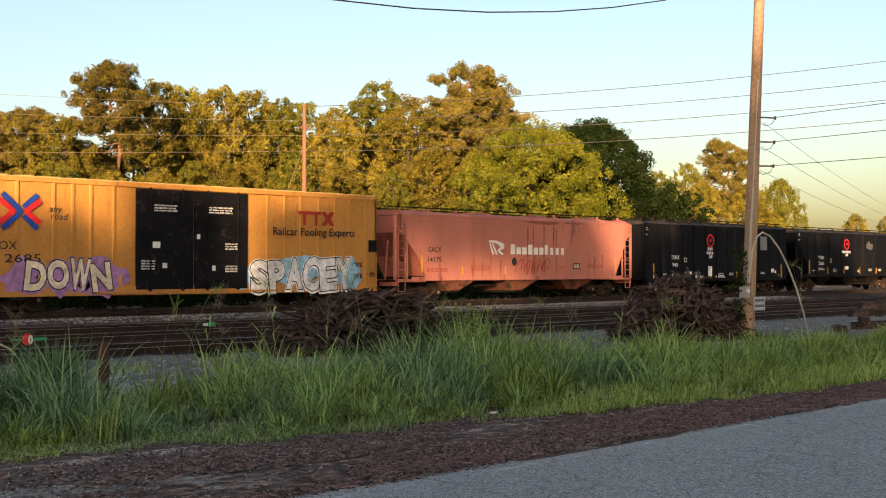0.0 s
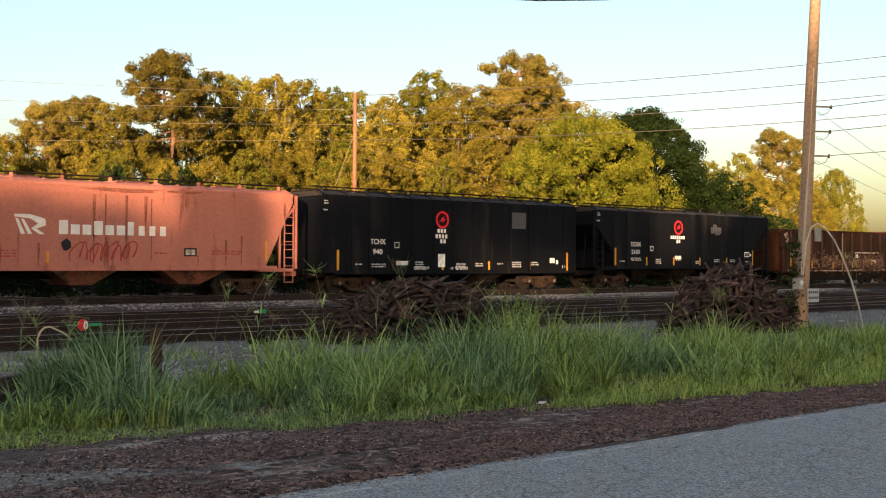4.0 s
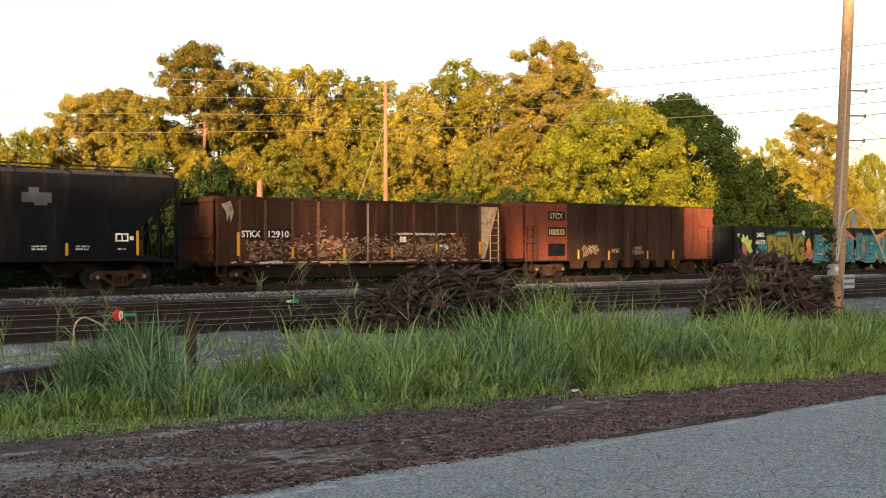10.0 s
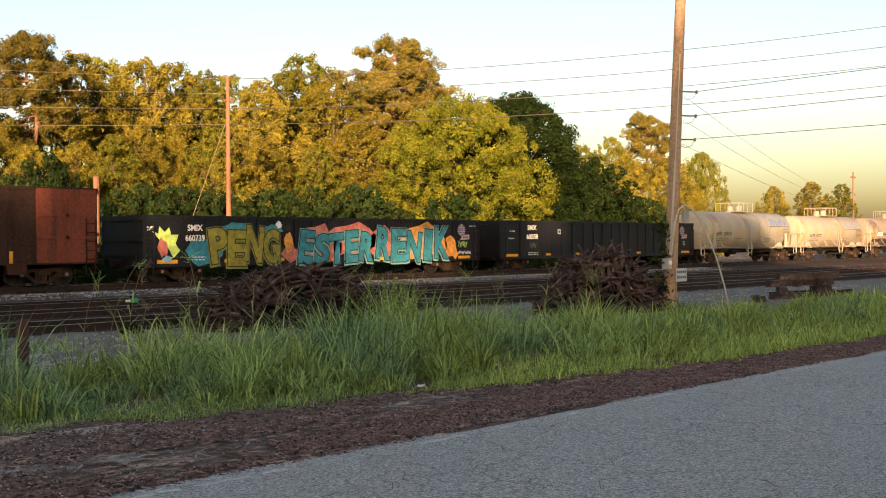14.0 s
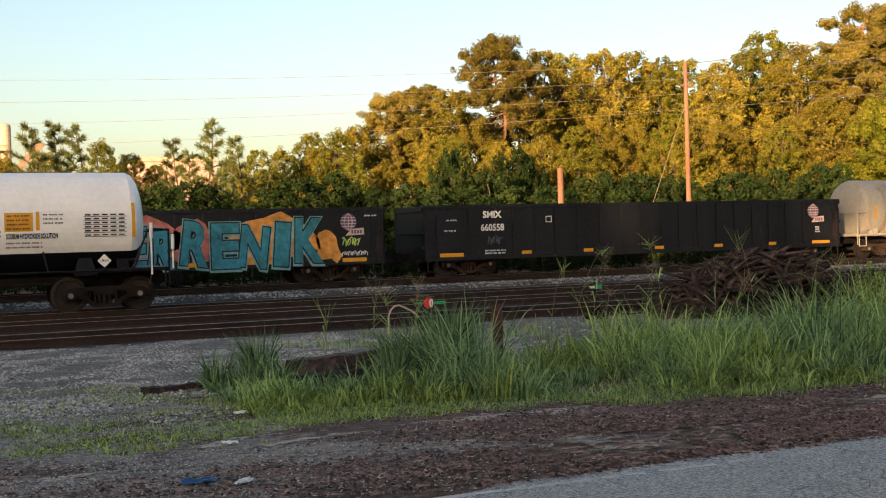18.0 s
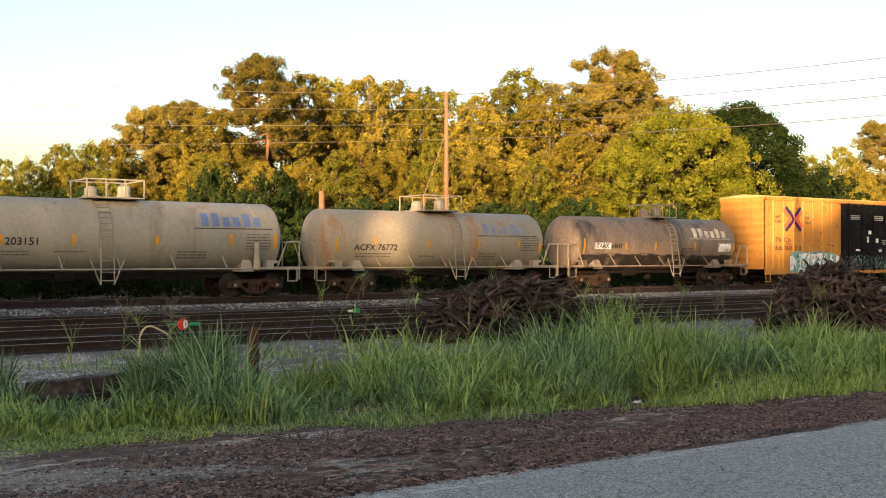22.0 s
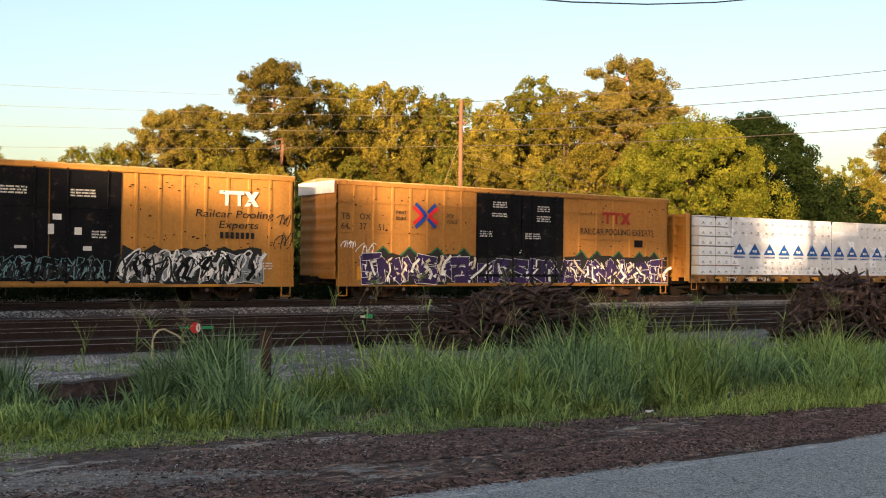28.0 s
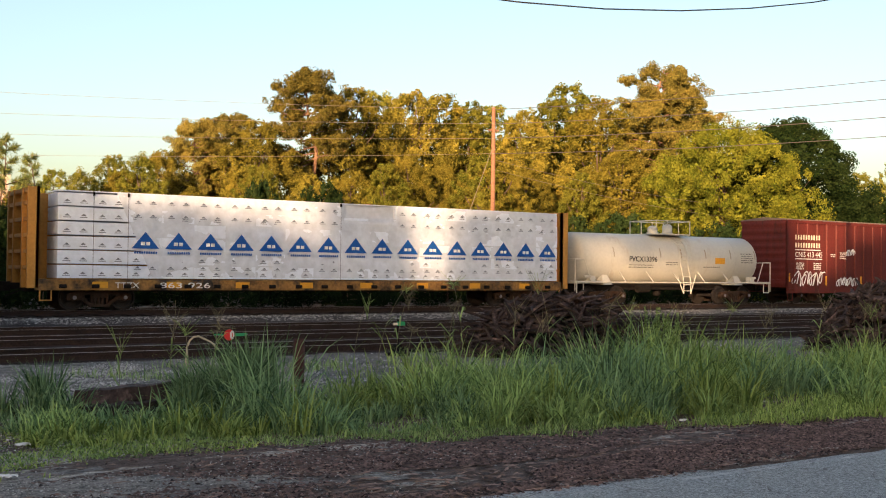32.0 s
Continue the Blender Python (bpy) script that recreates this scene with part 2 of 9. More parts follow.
def crazed(m, scale, width, dark, seed):
    """Fine branching cracks over worn asphalt: borders of warped cells, in some stretches only."""
    n, l = m.node_tree.nodes, m.node_tree.links
    bsdf = n["Principled BSDF"]
    was = bsdf.inputs["Base Color"].links[0].from_socket
    tc, mp = n.new("ShaderNodeTexCoord"), n.new("ShaderNodeMapping")
    mp.inputs["Location"].default_value = (seed, seed * 2, 0)
    warp = n.new("ShaderNodeTexNoise")
    warp.inputs["Scale"].default_value, warp.inputs["Detail"].default_value = 2.2, 5
    add = n.new("ShaderNodeVectorMath")
    add.operation = "MULTIPLY_ADD"
    add.inputs[1].default_value = (0.5, 0.5, 0.0)
    cells = n.new("ShaderNodeTexVoronoi")
    cells.voronoi_dimensions, cells.feature = "2D", "DISTANCE_TO_EDGE"
    cells.inputs["Scale"].default_value = scale
    where = n.new("ShaderNodeTexNoise")
    where.inputs["Scale"].default_value, where.inputs["Detail"].default_value = 0.6, 4
    l.new(tc.outputs["Object"], mp.inputs["Vector"])
    l.new(mp.outputs[0], warp.inputs["Vector"])
    l.new(mp.outputs[0], where.inputs["Vector"])
    l.new(warp.outputs["Color"], add.inputs[0])
    l.new(mp.outputs[0], add.inputs[2])
    l.new(add.outputs[0], cells.inputs["Vector"])
    line, some, both, mx = n.new("ShaderNodeMapRange"), n.new("ShaderNodeMapRange"), n.new("ShaderNodeMath"), n.new("ShaderNodeMix")
    line.inputs["From Min"].default_value, line.inputs["From Max"].default_value = width * scale, width * scale * 0.3
    some.inputs["From Min"].default_value, some.inputs["From Max"].default_value = 0.42, 0.55
    l.new(cells.outputs["Distance"], line.inputs["Value"])
    l.new(where.outputs["Fac"], some.inputs["Value"])
    both.operation = "MULTIPLY"
    l.new(line.outputs[0], both.inputs[0])
    l.new(some.outputs[0], both.inputs[1])
    mx.data_type = "RGBA"
    l.new(both.outputs[0], mx.inputs["Factor"])
    l.new(was, mx.inputs["A"])
    mx.inputs["B"].default_value = (*dark, 1)
    l.new(mx.outputs["Result"], bsdf.inputs["Base Color"])


crazed(ROAD, 1.3, 0.009, (0.19, 0.175, 0.155), 3)
crazed(ROAD, 3.4, 0.006, (0.17, 0.15, 0.13), 8)
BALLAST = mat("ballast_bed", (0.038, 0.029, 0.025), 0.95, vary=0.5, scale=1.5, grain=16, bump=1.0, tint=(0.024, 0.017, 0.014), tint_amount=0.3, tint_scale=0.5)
GRAVEL = mat("gravel_bed", (0.14, 0.125, 0.105), 0.95, vary=0.55, scale=3, grain=26, bump=1.2, tint=(0.12, 0.1, 0.08), tint_amount=0.3, tint_scale=0.9)
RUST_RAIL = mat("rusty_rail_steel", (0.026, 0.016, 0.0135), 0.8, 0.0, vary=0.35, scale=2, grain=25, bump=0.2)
RAIL_HEAD = mat("worn_rail_head", (0.34, 0.3, 0.27), 0.4, 0.8, vary=0.2, scale=2, grain=30, bump=0.05)
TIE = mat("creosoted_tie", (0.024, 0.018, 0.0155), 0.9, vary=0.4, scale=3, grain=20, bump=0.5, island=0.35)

xs = np.unique(np.concatenate([np.linspace(-3000, -80, 20), np.linspace(-80, -10, 20), np.linspace(-10, 8, 120), np.linspace(8, 60, 140), np.linspace(60, 200, 40), np.linspace(200, 3000, 20)]))
ys = np.unique(np.concatenate([np.linspace(-3000, -40, 16), np.linspace(-40, 6, 12), np.linspace(6, 15, 72), np.linspace(15, 22, 28), np.linspace(22, 50, 36), np.linspace(50, 150, 12), np.linspace(150, 3000, 14)]))
gv = [(x, y, ground_z(x, y)) for y in ys for x in xs]
nx = len(xs)
gf = [(j * nx + i, j * nx + i + 1, (j + 1) * nx + i + 1, (j + 1) * nx + i) for j in range(len(ys) - 1) for i in range(nx - 1)]
tagged(new("ground", bare_mesh("ground", gv, gf, DIRT, True)), "brown dirt verge strewn with bark mulch and pale sand", "ground", kind="structure")


def strip(name, material, y0, y1, z_of, x0, x1, step, label, category, wobble=0.0):
    """A long sheet along the tracks with a slightly ragged border."""
    rows = int((x1 - x0) / step)
    cols = 14
    v = []
    for i in range(rows + 1):
        x = x0 + i * step
        a = y0 + wobble * noise.noise(Vector((x * 0.6, 1, 0))) + 0.4 * wobble * noise.noise(Vector((x * 2.3, 5, 0)))
        b = y1 + wobble * noise.noise(Vector((x * 0.6, 7, 0))) + 0.4 * wobble * noise.noise(Vector((x * 2.3, 11, 0)))
        for j in range(cols + 1):
            y = a + (b - a) * j / cols
            v.append((x, y, z_of(x, y)))
    f = [(i * (cols + 1) + j, (i + 1) * (cols + 1) + j, (i + 1) * (cols + 1) + j + 1, i * (cols + 1) + j + 1) for i in range(rows) for j in range(cols)]
    return tagged(new(name, bare_mesh(name, v, f, material, True)), label, category, kind="structure")


def sand_wash(x, y):
    """How much a tongue of washed-out sand covers the verge here."""
    centre = np.interp(x, (0.8, 1.6, 3.2, 4.7), (9.3, 8.9, 8.0, 7.35))
    half = np.interp(x, (0.8, 1.4, 2.4, 3.3, 4.0, 4.7), (0.02, 0.3, 0.45, 0.34, 0.12, 0.02))
    return np.clip(1.6 - np.abs(y - centre) / half, 0, 1)


def dust_sheet(x0, x1, y0, y1, cell=0.09):
    """Thin gravel dust over the bare ground, with a torn outline."""
    v, f, seen = [], [], {}
    nx_, ny_ = int((x1 - x0) / cell), int((y1 - y0) / cell)

    def corner(i, j):
        if (i, j) not in seen:
            x, y = x0 + i * cell + 0.05 * noise.noise(Vector((i * 0.9, j * 0.9, 2))), y0 + j * cell + 0.05 * noise.noise(Vector((i * 0.9, j * 0.9, 9)))
            seen[(i, j)] = len(v)
            v.append((x, y, ground_z(x, y) + 0.006))
        return seen[(i, j)]
    for j in range(ny_):
        for i in range(nx_):
            x, y = x0 + (i + 0.5) * cell, y0 + (j + 0.5) * cell
            p = noise.noise(Vector((x * 0.3, y * 0.75, 51))) + 0.5 * noise.noise(Vector((x * 1.2, y * 2.6, 53))) + 0.3 * noise.noise(Vector((x * 5, y * 7, 57)))
            p += 1.1 * float(sand_wash(x, y))
            if p > -0.1 + max(0.0, x - 0.8) * 0.16 + max(0.0, 7.6 - y) * 0.6 + max(0.0, y - 13.5) * 0.3:
                f.append((corner(i, j), corner(i + 1, j), corner(i + 1, j + 1), corner(i, j + 1)))
    tagged(new("gravel_dust", bare_mesh("gravel_dust", v, f, DUST, True)), "pale grey gravel dust over bare ground", "ground", kind="structure")


DUST = mat("gravel_dust", (0.21, 0.185, 0.155), 0.95, vary=0.7, scale=14, grain=60, bump=1.0, tint=(0.11, 0.08, 0.064), tint_amount=0.36, tint_scale=1.6)
dust_sheet(-9.0, 5.5, 6.75, 14.6)
strip("road", ROAD, -9.0, 6.62, lambda x, y: -0.13 - 0.004 * abs(y + 1.4), -150, 400, 0.25, "grey worn asphalt road with a pale crumbling edge", "road", 0.09)
strip("gravel", GRAVEL, 13.6, 22.3, lambda x, y: ground_z(x, y) + 0.025 + (0.03 * noise.noise(Vector((x * 2, y * 2, 0)))), -150, 420, 0.6, "grey gravel between the grass verge and the tracks", "gravel", 0.8)
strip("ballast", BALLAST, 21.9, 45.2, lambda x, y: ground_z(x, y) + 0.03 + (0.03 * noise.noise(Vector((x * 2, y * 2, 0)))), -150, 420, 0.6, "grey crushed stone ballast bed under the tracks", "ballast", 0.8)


def rail_outline(y, z):
    """Half-metre-true flat-bottomed rail section; z is its head."""
    return [(y - 0.07, z - 0.175), (y + 0.07, z - 0.175), (y + 0.07, z - 0.16), (y + 0.012, z - 0.14), (y + 0.012, z - 0.045), (y + 0.036, z - 0.035),
            (y + 0.036, z - 0.004), (y + 0.026, z), (y - 0.026, z), (y - 0.036, z - 0.004), (y - 0.036, z - 0.035), (y - 0.012, z - 0.045), (y - 0.012, z - 0.14), (y - 0.07, z - 0.16)]


def track(y, z, x0, x1, label):
    top = thing("railway_track", label, "railway track", "parallel railway tracks", kind="structure")
    for s in (-0.7535, 0.7535):
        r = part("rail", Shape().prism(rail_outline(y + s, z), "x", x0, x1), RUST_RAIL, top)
        part("rail_head", Shape().box(x0, x1, y + s - 0.022, y + s + 0.022, z - 0.002, z + 0.003), RAIL_HEAD, r, "steel rail head worn by wheels")
    ties = Shape()
    rnd = random.Random(int(y * 10))
    x = x0
    while x < min(x1, 150):
        j = rnd.uniform(-0.05, 0.05)
        ties.box(x + j, x + j + 0.22, y - 1.3 + rnd.uniform(-0.08, 0.08), y + 1.3 + rnd.uniform(-0.08, 0.08), z - 0.34, z - 0.178 + rnd.uniform(-0.01, 0.004))
        x += 0.52
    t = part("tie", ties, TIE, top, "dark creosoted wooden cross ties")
    t["kind"] = "stuff"
    return top


TRACKS = ((23.1, -0.2), (27.5, -0.2), (31.9, -0.2))
for ty, tz in TRACKS:
    track(ty, tz, -140, 400, "rusty brown yard track on grey ballast")
track(40.35, 0.0, -300, 500, "main line track with the freight train on it")

# worn white edge line and cracks of the road
lrnd = random.Random(31)
ln = Shape()
x = -4.0
while x < 60:
    w = lrnd.uniform(0.03, 0.12)
    y = 6.4 + 0.03 * math.sin(x * 0.7) + lrnd.uniform(-0.012, 0.012)
    d = lrnd.uniform(0.012, 0.04)
    if noise.noise(Vector((x * 0.9, 3, 0))) > -0.28 and lrnd.random() < 0.86:
        z = -0.1595
        ln.add([(x, y - d, z), (x + w, y - d + lrnd.uniform(-0.02, 0.02), z), (x + w, y + d * 0.8, z), (x, y + d * 0.8 + lrnd.uniform(-0.02, 0.02), z)], [(0, 1, 2, 3)])
    x += w
tagged(new("road_edge_line", ln.mesh("road_edge_line", mat("worn_line_paint", (0.42, 0.4, 0.365), 0.95, vary=0.35, scale=3, grain=25, bump=0.2))), "worn pale line along the asphalt edge", "road line", kind="structure")
ck = Shape()
for k in range(64):
    x, y, a = lrnd.uniform(2, 36), lrnd.uniform(-0.5, 5.7), lrnd.choice((0, 0.1, -0.15, 1.3, 0.5))
    for i in range(lrnd.randrange(4, 12)):
        a += lrnd.uniform(-0.6, 0.6)
        nx_, ny_ = x + 0.22 * math.cos(a), y + 0.22 * math.sin(a)
        if ny_ > 5.8:
            break
        w = lrnd.uniform(0.0015, 0.0038)
        z = -0.126 - 0.004 * abs(y + 1.4) + 0.0
        z2 = -0.126 - 0.004 * abs(ny_ + 1.4)
        ck.add([(x - math.sin(a) * w, y + math.cos(a) * w, z), (x + math.sin(a) * w, y - math.cos(a) * w, z), (nx_ + math.sin(a) * w, ny_ - math.cos(a) * w, z2), (nx_ - math.sin(a) * w, ny_ + math.cos(a) * w, z2)], [(0, 1, 2, 3)])
        x, y = nx_, ny_
tagged(new("road_cracks", ck.mesh("road_cracks", mat("crack_shadow", (0.16, 0.145, 0.125), 0.95, bump=0.0))), "fine dark cracks in the old asphalt", "cracks", kind="structure")

# ---------------------------------------------------------------- the train
CARS, WHEELSETS = [], []
LINE_Y, SIDE = 40.35, -1.55      # track middle; the near side of a car in its own space
WHEEL_R = 0.457

YELLOW = mat("boxcar_yellow", (0.42, 0.2, 0.042), 0.55, vary=0.13, scale=1.2, grain=9, bump=0.06, tint=(0.2856, 0.126, 0.0336), tint_amount=0.12, tint_scale=2.2, streak=True)
YELLOW_DEEP = mat("boxcar_orange_yellow", (0.342, 0.16, 0.036), 0.55, vary=0.14, scale=1.2, grain=9, bump=0.06, tint=(0.227, 0.0907, 0.0227), tint_amount=0.1, tint_scale=2.2, streak=True)
ROOF_PALE = mat("weathered_roof", (0.434, 0.294, 0.112), 0.7, vary=0.2, scale=1.5, grain=12, bump=0.1, tint=(0.42, 0.364, 0.266), tint_amount=0.3)
BLACK = mat("black_door_paint", (0.0072, 0.0072, 0.0088), 0.55, vary=0.3, scale=1.5, grain=14, bump=0.06, tint=(0.04, 0.028, 0.0224), tint_amount=0.12, tint_scale=3, spec=0.07)
HOPPER_BLACK = mat("hopper_black", (0.0064, 0.0068, 0.0088), 0.6, vary=0.35, scale=0.8, grain=10, bump=0.05, tint=(0.02, 0.016, 0.014), tint_amount=0.14, tint_scale=0.8, streak=True, spec=0.07)
HOPPER_ROOF = mat("weathered_black_roof", (0.03, 0.026, 0.024), 0.7, vary=0.35, scale=1.2, grain=12, bump=0.1, tint=(0.06, 0.045, 0.035), tint_amount=0.2, tint_scale=1.5)
GON_BLACK = mat("gondola_black", (0.0105, 0.0108, 0.0135), 0.45, vary=0.35, scale=0.9, grain=11, bump=0.08, tint=(0.048, 0.028, 0.02), tint_amount=0.06, tint_scale=1.2, streak=True, spec=0.2)
PINK = mat("faded_salmon_paint", (0.42, 0.155, 0.112), 0.6, vary=0.14, scale=0.9, grain=9, bump=0.06, tint=(0.16, 0.056, 0.036), tint_amount=0.13, tint_scale=1.6, streak=True)
RUST = mat("rusty_dark_steel", (0.042, 0.021, 0.015), 0.8, vary=0.4, scale=1.1, grain=12, bump=0.2, tint=(0.105, 0.04, 0.018), tint_amount=0.25, tint_scale=1.3, streak=True, spec=0.07)
RUST_RED = mat("rusty_red_paint", (0.135, 0.036, 0.02), 0.75, vary=0.3, scale=1.1, grain=12, bump=0.15, tint=(0.0574, 0.0223, 0.014), tint_amount=0.3, tint_scale=1.5, streak=True)
RUST_PALE = mat("flaking_pale_paint", (0.33, 0.26, 0.19), 0.8, vary=0.3, scale=3, grain=16, bump=0.2, tint=(0.2, 0.075, 0.035), tint_amount=0.35, tint_scale=4)
TANK_GREY = mat("tank_grey_cream", (0.305, 0.282, 0.235), 0.5, vary=0.12, scale=0.8, grain=8, bump=0.04, tint=(0.23, 0.181, 0.132), tint_amount=0.2, tint_scale=0.9, streak=True)
TANK_TAN = mat("tank_stained_cream", (0.31, 0.272, 0.21), 0.5, vary=0.14, scale=0.8, grain=8, bump=0.04, tint=(0.314, 0.153, 0.0697), tint_amount=0.2, tint_scale=0.8, streak=True)
TANK_DIRTY = mat("tank_dirty_taupe", (0.25, 0.19, 0.145), 0.55, vary=0.25, scale=0.9, grain=8, bump=0.05, tint=(0.0767, 0.0627, 0.0523), tint_amount=0.32, tint_scale=0.9, streak=True)
TANK_WHITE = mat("tank_white", (0.53, 0.5, 0.43), 0.4, vary=0.06, scale=0.8, grain=8, bump=0.03, tint=(0.46, 0.3956, 0.3128), tint_amount=0.1, tint_scale=1.2, streak=True)
OXIDE = mat("oxide_red_paint", (0.0888, 0.015, 0.0112), 0.6, vary=0.2, scale=1.1, grain=10, bump=0.06, tint=(0.0468, 0.014, 0.0103), tint_amount=0.2, tint_scale=1.4, streak=True)
GRIME = mat("running_gear_grime", (0.0132, 0.0108, 0.0096), 0.85, vary=0.4, scale=3, grain=20, bump=0.25, tint=(0.027, 0.0162, 0.0108), tint_amount=0.2, spec=0.07)
GRIME_RUST = mat("running_gear_rust", (0.04, 0.026, 0.019), 0.85, vary=0.4, scale=3, grain=20, bump=0.25, tint=(0.063, 0.027, 0.0135), tint_amount=0.25, spec=0.07)
TREAD = mat("wheel_steel", (0.022, 0.018, 0.016), 0.7, 0.0, vary=0.4, scale=2.2, grain=18, bump=0.1, tint=(0.024, 0.016, 0.012), tint_amount=0.4, tint_scale=4)
PAINT_WHITE = mat("stencil_white", (0.72, 0.7, 0.66), 0.7, vary=0.12, scale=4, grain=30, bump=0.0)
PAINT_BLACK = mat("stencil_black", (0.02, 0.02, 0.02), 0.7, vary=0.2, scale=4, grain=30, bump=0.0)
PAINT_RED = mat("sign_red", (0.6, 0.02, 0.025), 0.6, vary=0.1, scale=4, grain=30, bump=0.0)
PAINT_MAROON = mat("faded_maroon", (0.3, 0.035, 0.02), 0.65, vary=0.15, scale=4, grain=30, bump=0.0)
PAINT_BLUE = mat("sign_blue", (0.015, 0.05, 0.3), 0.6, vary=0.1, scale=4, grain=30, bump=0.0)
REFLECT = mat("reflective_yellow", (0.6, 0.28, 0.02), 0.4, vary=0.1, scale=5, grain=20, bump=0.0)
LABEL_GREY = mat("patched_grey", (0.085, 0.085, 0.092), 0.6, vary=0.1, scale=3, grain=20, bump=0.0)
LUMBER_WRAP = mat("white_lumber_wrap", (0.7, 0.745, 0.83), 0.38, vary=0.07, scale=2.5, grain=6, bump=0.35, tint=(0.58, 0.57, 0.58), tint_amount=0.12, tint_scale=1.5)
PLASTIC = mat("loose_white_plastic", (0.74, 0.78, 0.86), 0.3, vary=0.08, scale=1.6, grain=5, bump=0.5)
GRAF = {"purple": (0.036, 0.02, 0.085), "teal": (0.03, 0.185, 0.24), "olive": (0.225, 0.2, 0.03), "lilac": (0.3, 0.16, 0.35), "cream": (0.62, 0.55, 0.42), "green": (0.03, 0.13, 0.06),
        "mint": (0.15, 0.29, 0.29), "coral": (0.38, 0.125, 0.095), "lime": (0.4, 0.55, 0.13), "pale": (0.62, 0.63, 0.64), "sky": (0.22, 0.42, 0.55), "orange": (0.55, 0.24, 0.05), "white": (0.75, 0.74, 0.72), "lime_dark": (0.16, 0.17, 0.04), "steel": (0.2, 0.23, 0.25)}
SPRAY = {k: mat("spray_" + k, c, 0.6, vary=0.34, scale=1.4, grain=5, bump=0.0) for k, c in GRAF.items()}


def car(name, x0, x1, label, category):
    """A railway car between its ends x0 and x1 in the train; its origin lies on the rails at its middle."""
    top = thing(name, label, category, "cars of the freight train", at=pose((x0 + x1) / 2, LINE_Y, 0))
    CARS.append((top, (x0 + x1) / 2))
    return top, (x1 - x0) / 2


# -- running gear, built once
def side_frame(material=None):
    s = Shape()
    for y in (-1.02,):
        a, b = y - 0.07, y + 0.07
        s.prism([(-1.13, 0.36), (-0.66, 0.36), (-0.62, 0.5), (-0.45, 0.56), (-0.45, 0.66), (-0.7, 0.68), (-1.0, 0.63), (-1.13, 0.55)], "y", a, b)
        s.prism([(1.13, 0.36), (1.13, 0.55), (1.0, 0.63), (0.7, 0.68), (0.45, 0.66), (0.45, 0.56), (0.62, 0.5), (0.66, 0.36)], "y", a, b)
        s.box(-0.46, 0.46, a, b, 0.56, 0.68)
        s.prism([(-0.78, 0.47), (-0.6, 0.53), (-0.22, 0.2), (-0.3, 0.13)], "y", a, b)
        s.prism([(0.78, 0.47), (0.3, 0.13), (0.22, 0.2), (0.6, 0.53)], "y", a, b)
        s.box(-0.32, 0.32, a, b, 0.13, 0.22)
        for x in (-0.3, 0.24):
            s.box(x, x + 0.06, a + 0.01, b - 0.01, 0.2, 0.57)
        for x in (-0.15, -0.02, 0.11):
            s.tube((x, y - 0.02, 0.21), (x, y - 0.02, 0.47), 0.055, 8)
        s.box(-0.24, 0.24, y - 0.09, y + 0.2, 0.45, 0.57)
        for x in (-0.89, 0.89):
            s.tube((x, y - 0.17, 0.457), (x, y + 0.02, 0.457), 0.115, 12)
    return s.mesh("side_frame", material or GRIME_RUST)


def wheelset():
    s = Shape()
    for k in (-1, 1):
        prof = [(k * 0.69, 0.485), (k * 0.715, 0.485), (k * 0.72, WHEEL_R), (k * 0.82, WHEEL_R - 0.004), (k * 0.822, 0.39), (k * 0.775, 0.37), (k * 0.77, 0.16), (k * 0.83, 0.14), (k * 0.83, 0.09)]
        s.lathe(prof, "y", (0, 0, 0), 28)
        for i in range(3):                         # casting marks, so that the turning shows
            a = i * 2.1
            s.box(0.25 * math.cos(a) - 0.02, 0.25 * math.cos(a) + 0.02, k * 0.775 - 0.012, k * 0.775 + 0.012, 0.25 * math.sin(a) - 0.02, 0.25 * math.sin(a) + 0.02)
    s.tube((0, -0.95, 0), (0, 0.95, 0), 0.075, 12)
    return s.mesh("wheelset", TREAD)


FRAME_MESH, FRAME_DARK, WHEEL_MESH = side_frame(), side_frame(GRIME), wheelset()
CAP_MESH = Shape().tube((0, -1.205, 0.457), (0, -1.18, 0.457), 0.07, 12).tube((0, -1.215, 0.457), (0, -1.2, 0.457), 0.03, 6).mesh("bearing_cap", mat("bearing_cap_steel", (0.16, 0.15, 0.16), 0.6, vary=0.2, scale=8, grain=30, bump=0.0))
BOLSTER_MESH = Shape().box(-0.2, 0.2, -1.05, 1.05, 0.42, 0.6).box(-0.3, 0.3, -0.3, 0.3, 0.6, 0.72).box(-0.95, 0.95, -0.08, 0.08, 0.46, 0.55).mesh("truck", GRIME)


def truck(top, x, still=False):
    t = part("truck", BOLSTER_MESH, None, top, "cast steel two-axle truck", at=pose(x, 0, 0))
    frame_mesh = FRAME_DARK if still else FRAME_MESH
    part("side_frame", frame_mesh, None, t)
    part("side_frame", frame_mesh, None, t, at=pose(0, 0, 0, 0, 0, 180))
    for k in (-0.89, 0.89):
        part("bearing_cap", CAP_MESH, None, t, "round grey bearing end cap", at=pose(k, 0, 0))
        w = part("wheelset", WHEEL_MESH, None, t, at=pose(k, 0, WHEEL_R))
        if not still:
            WHEELSETS.append((w, k))
    return t


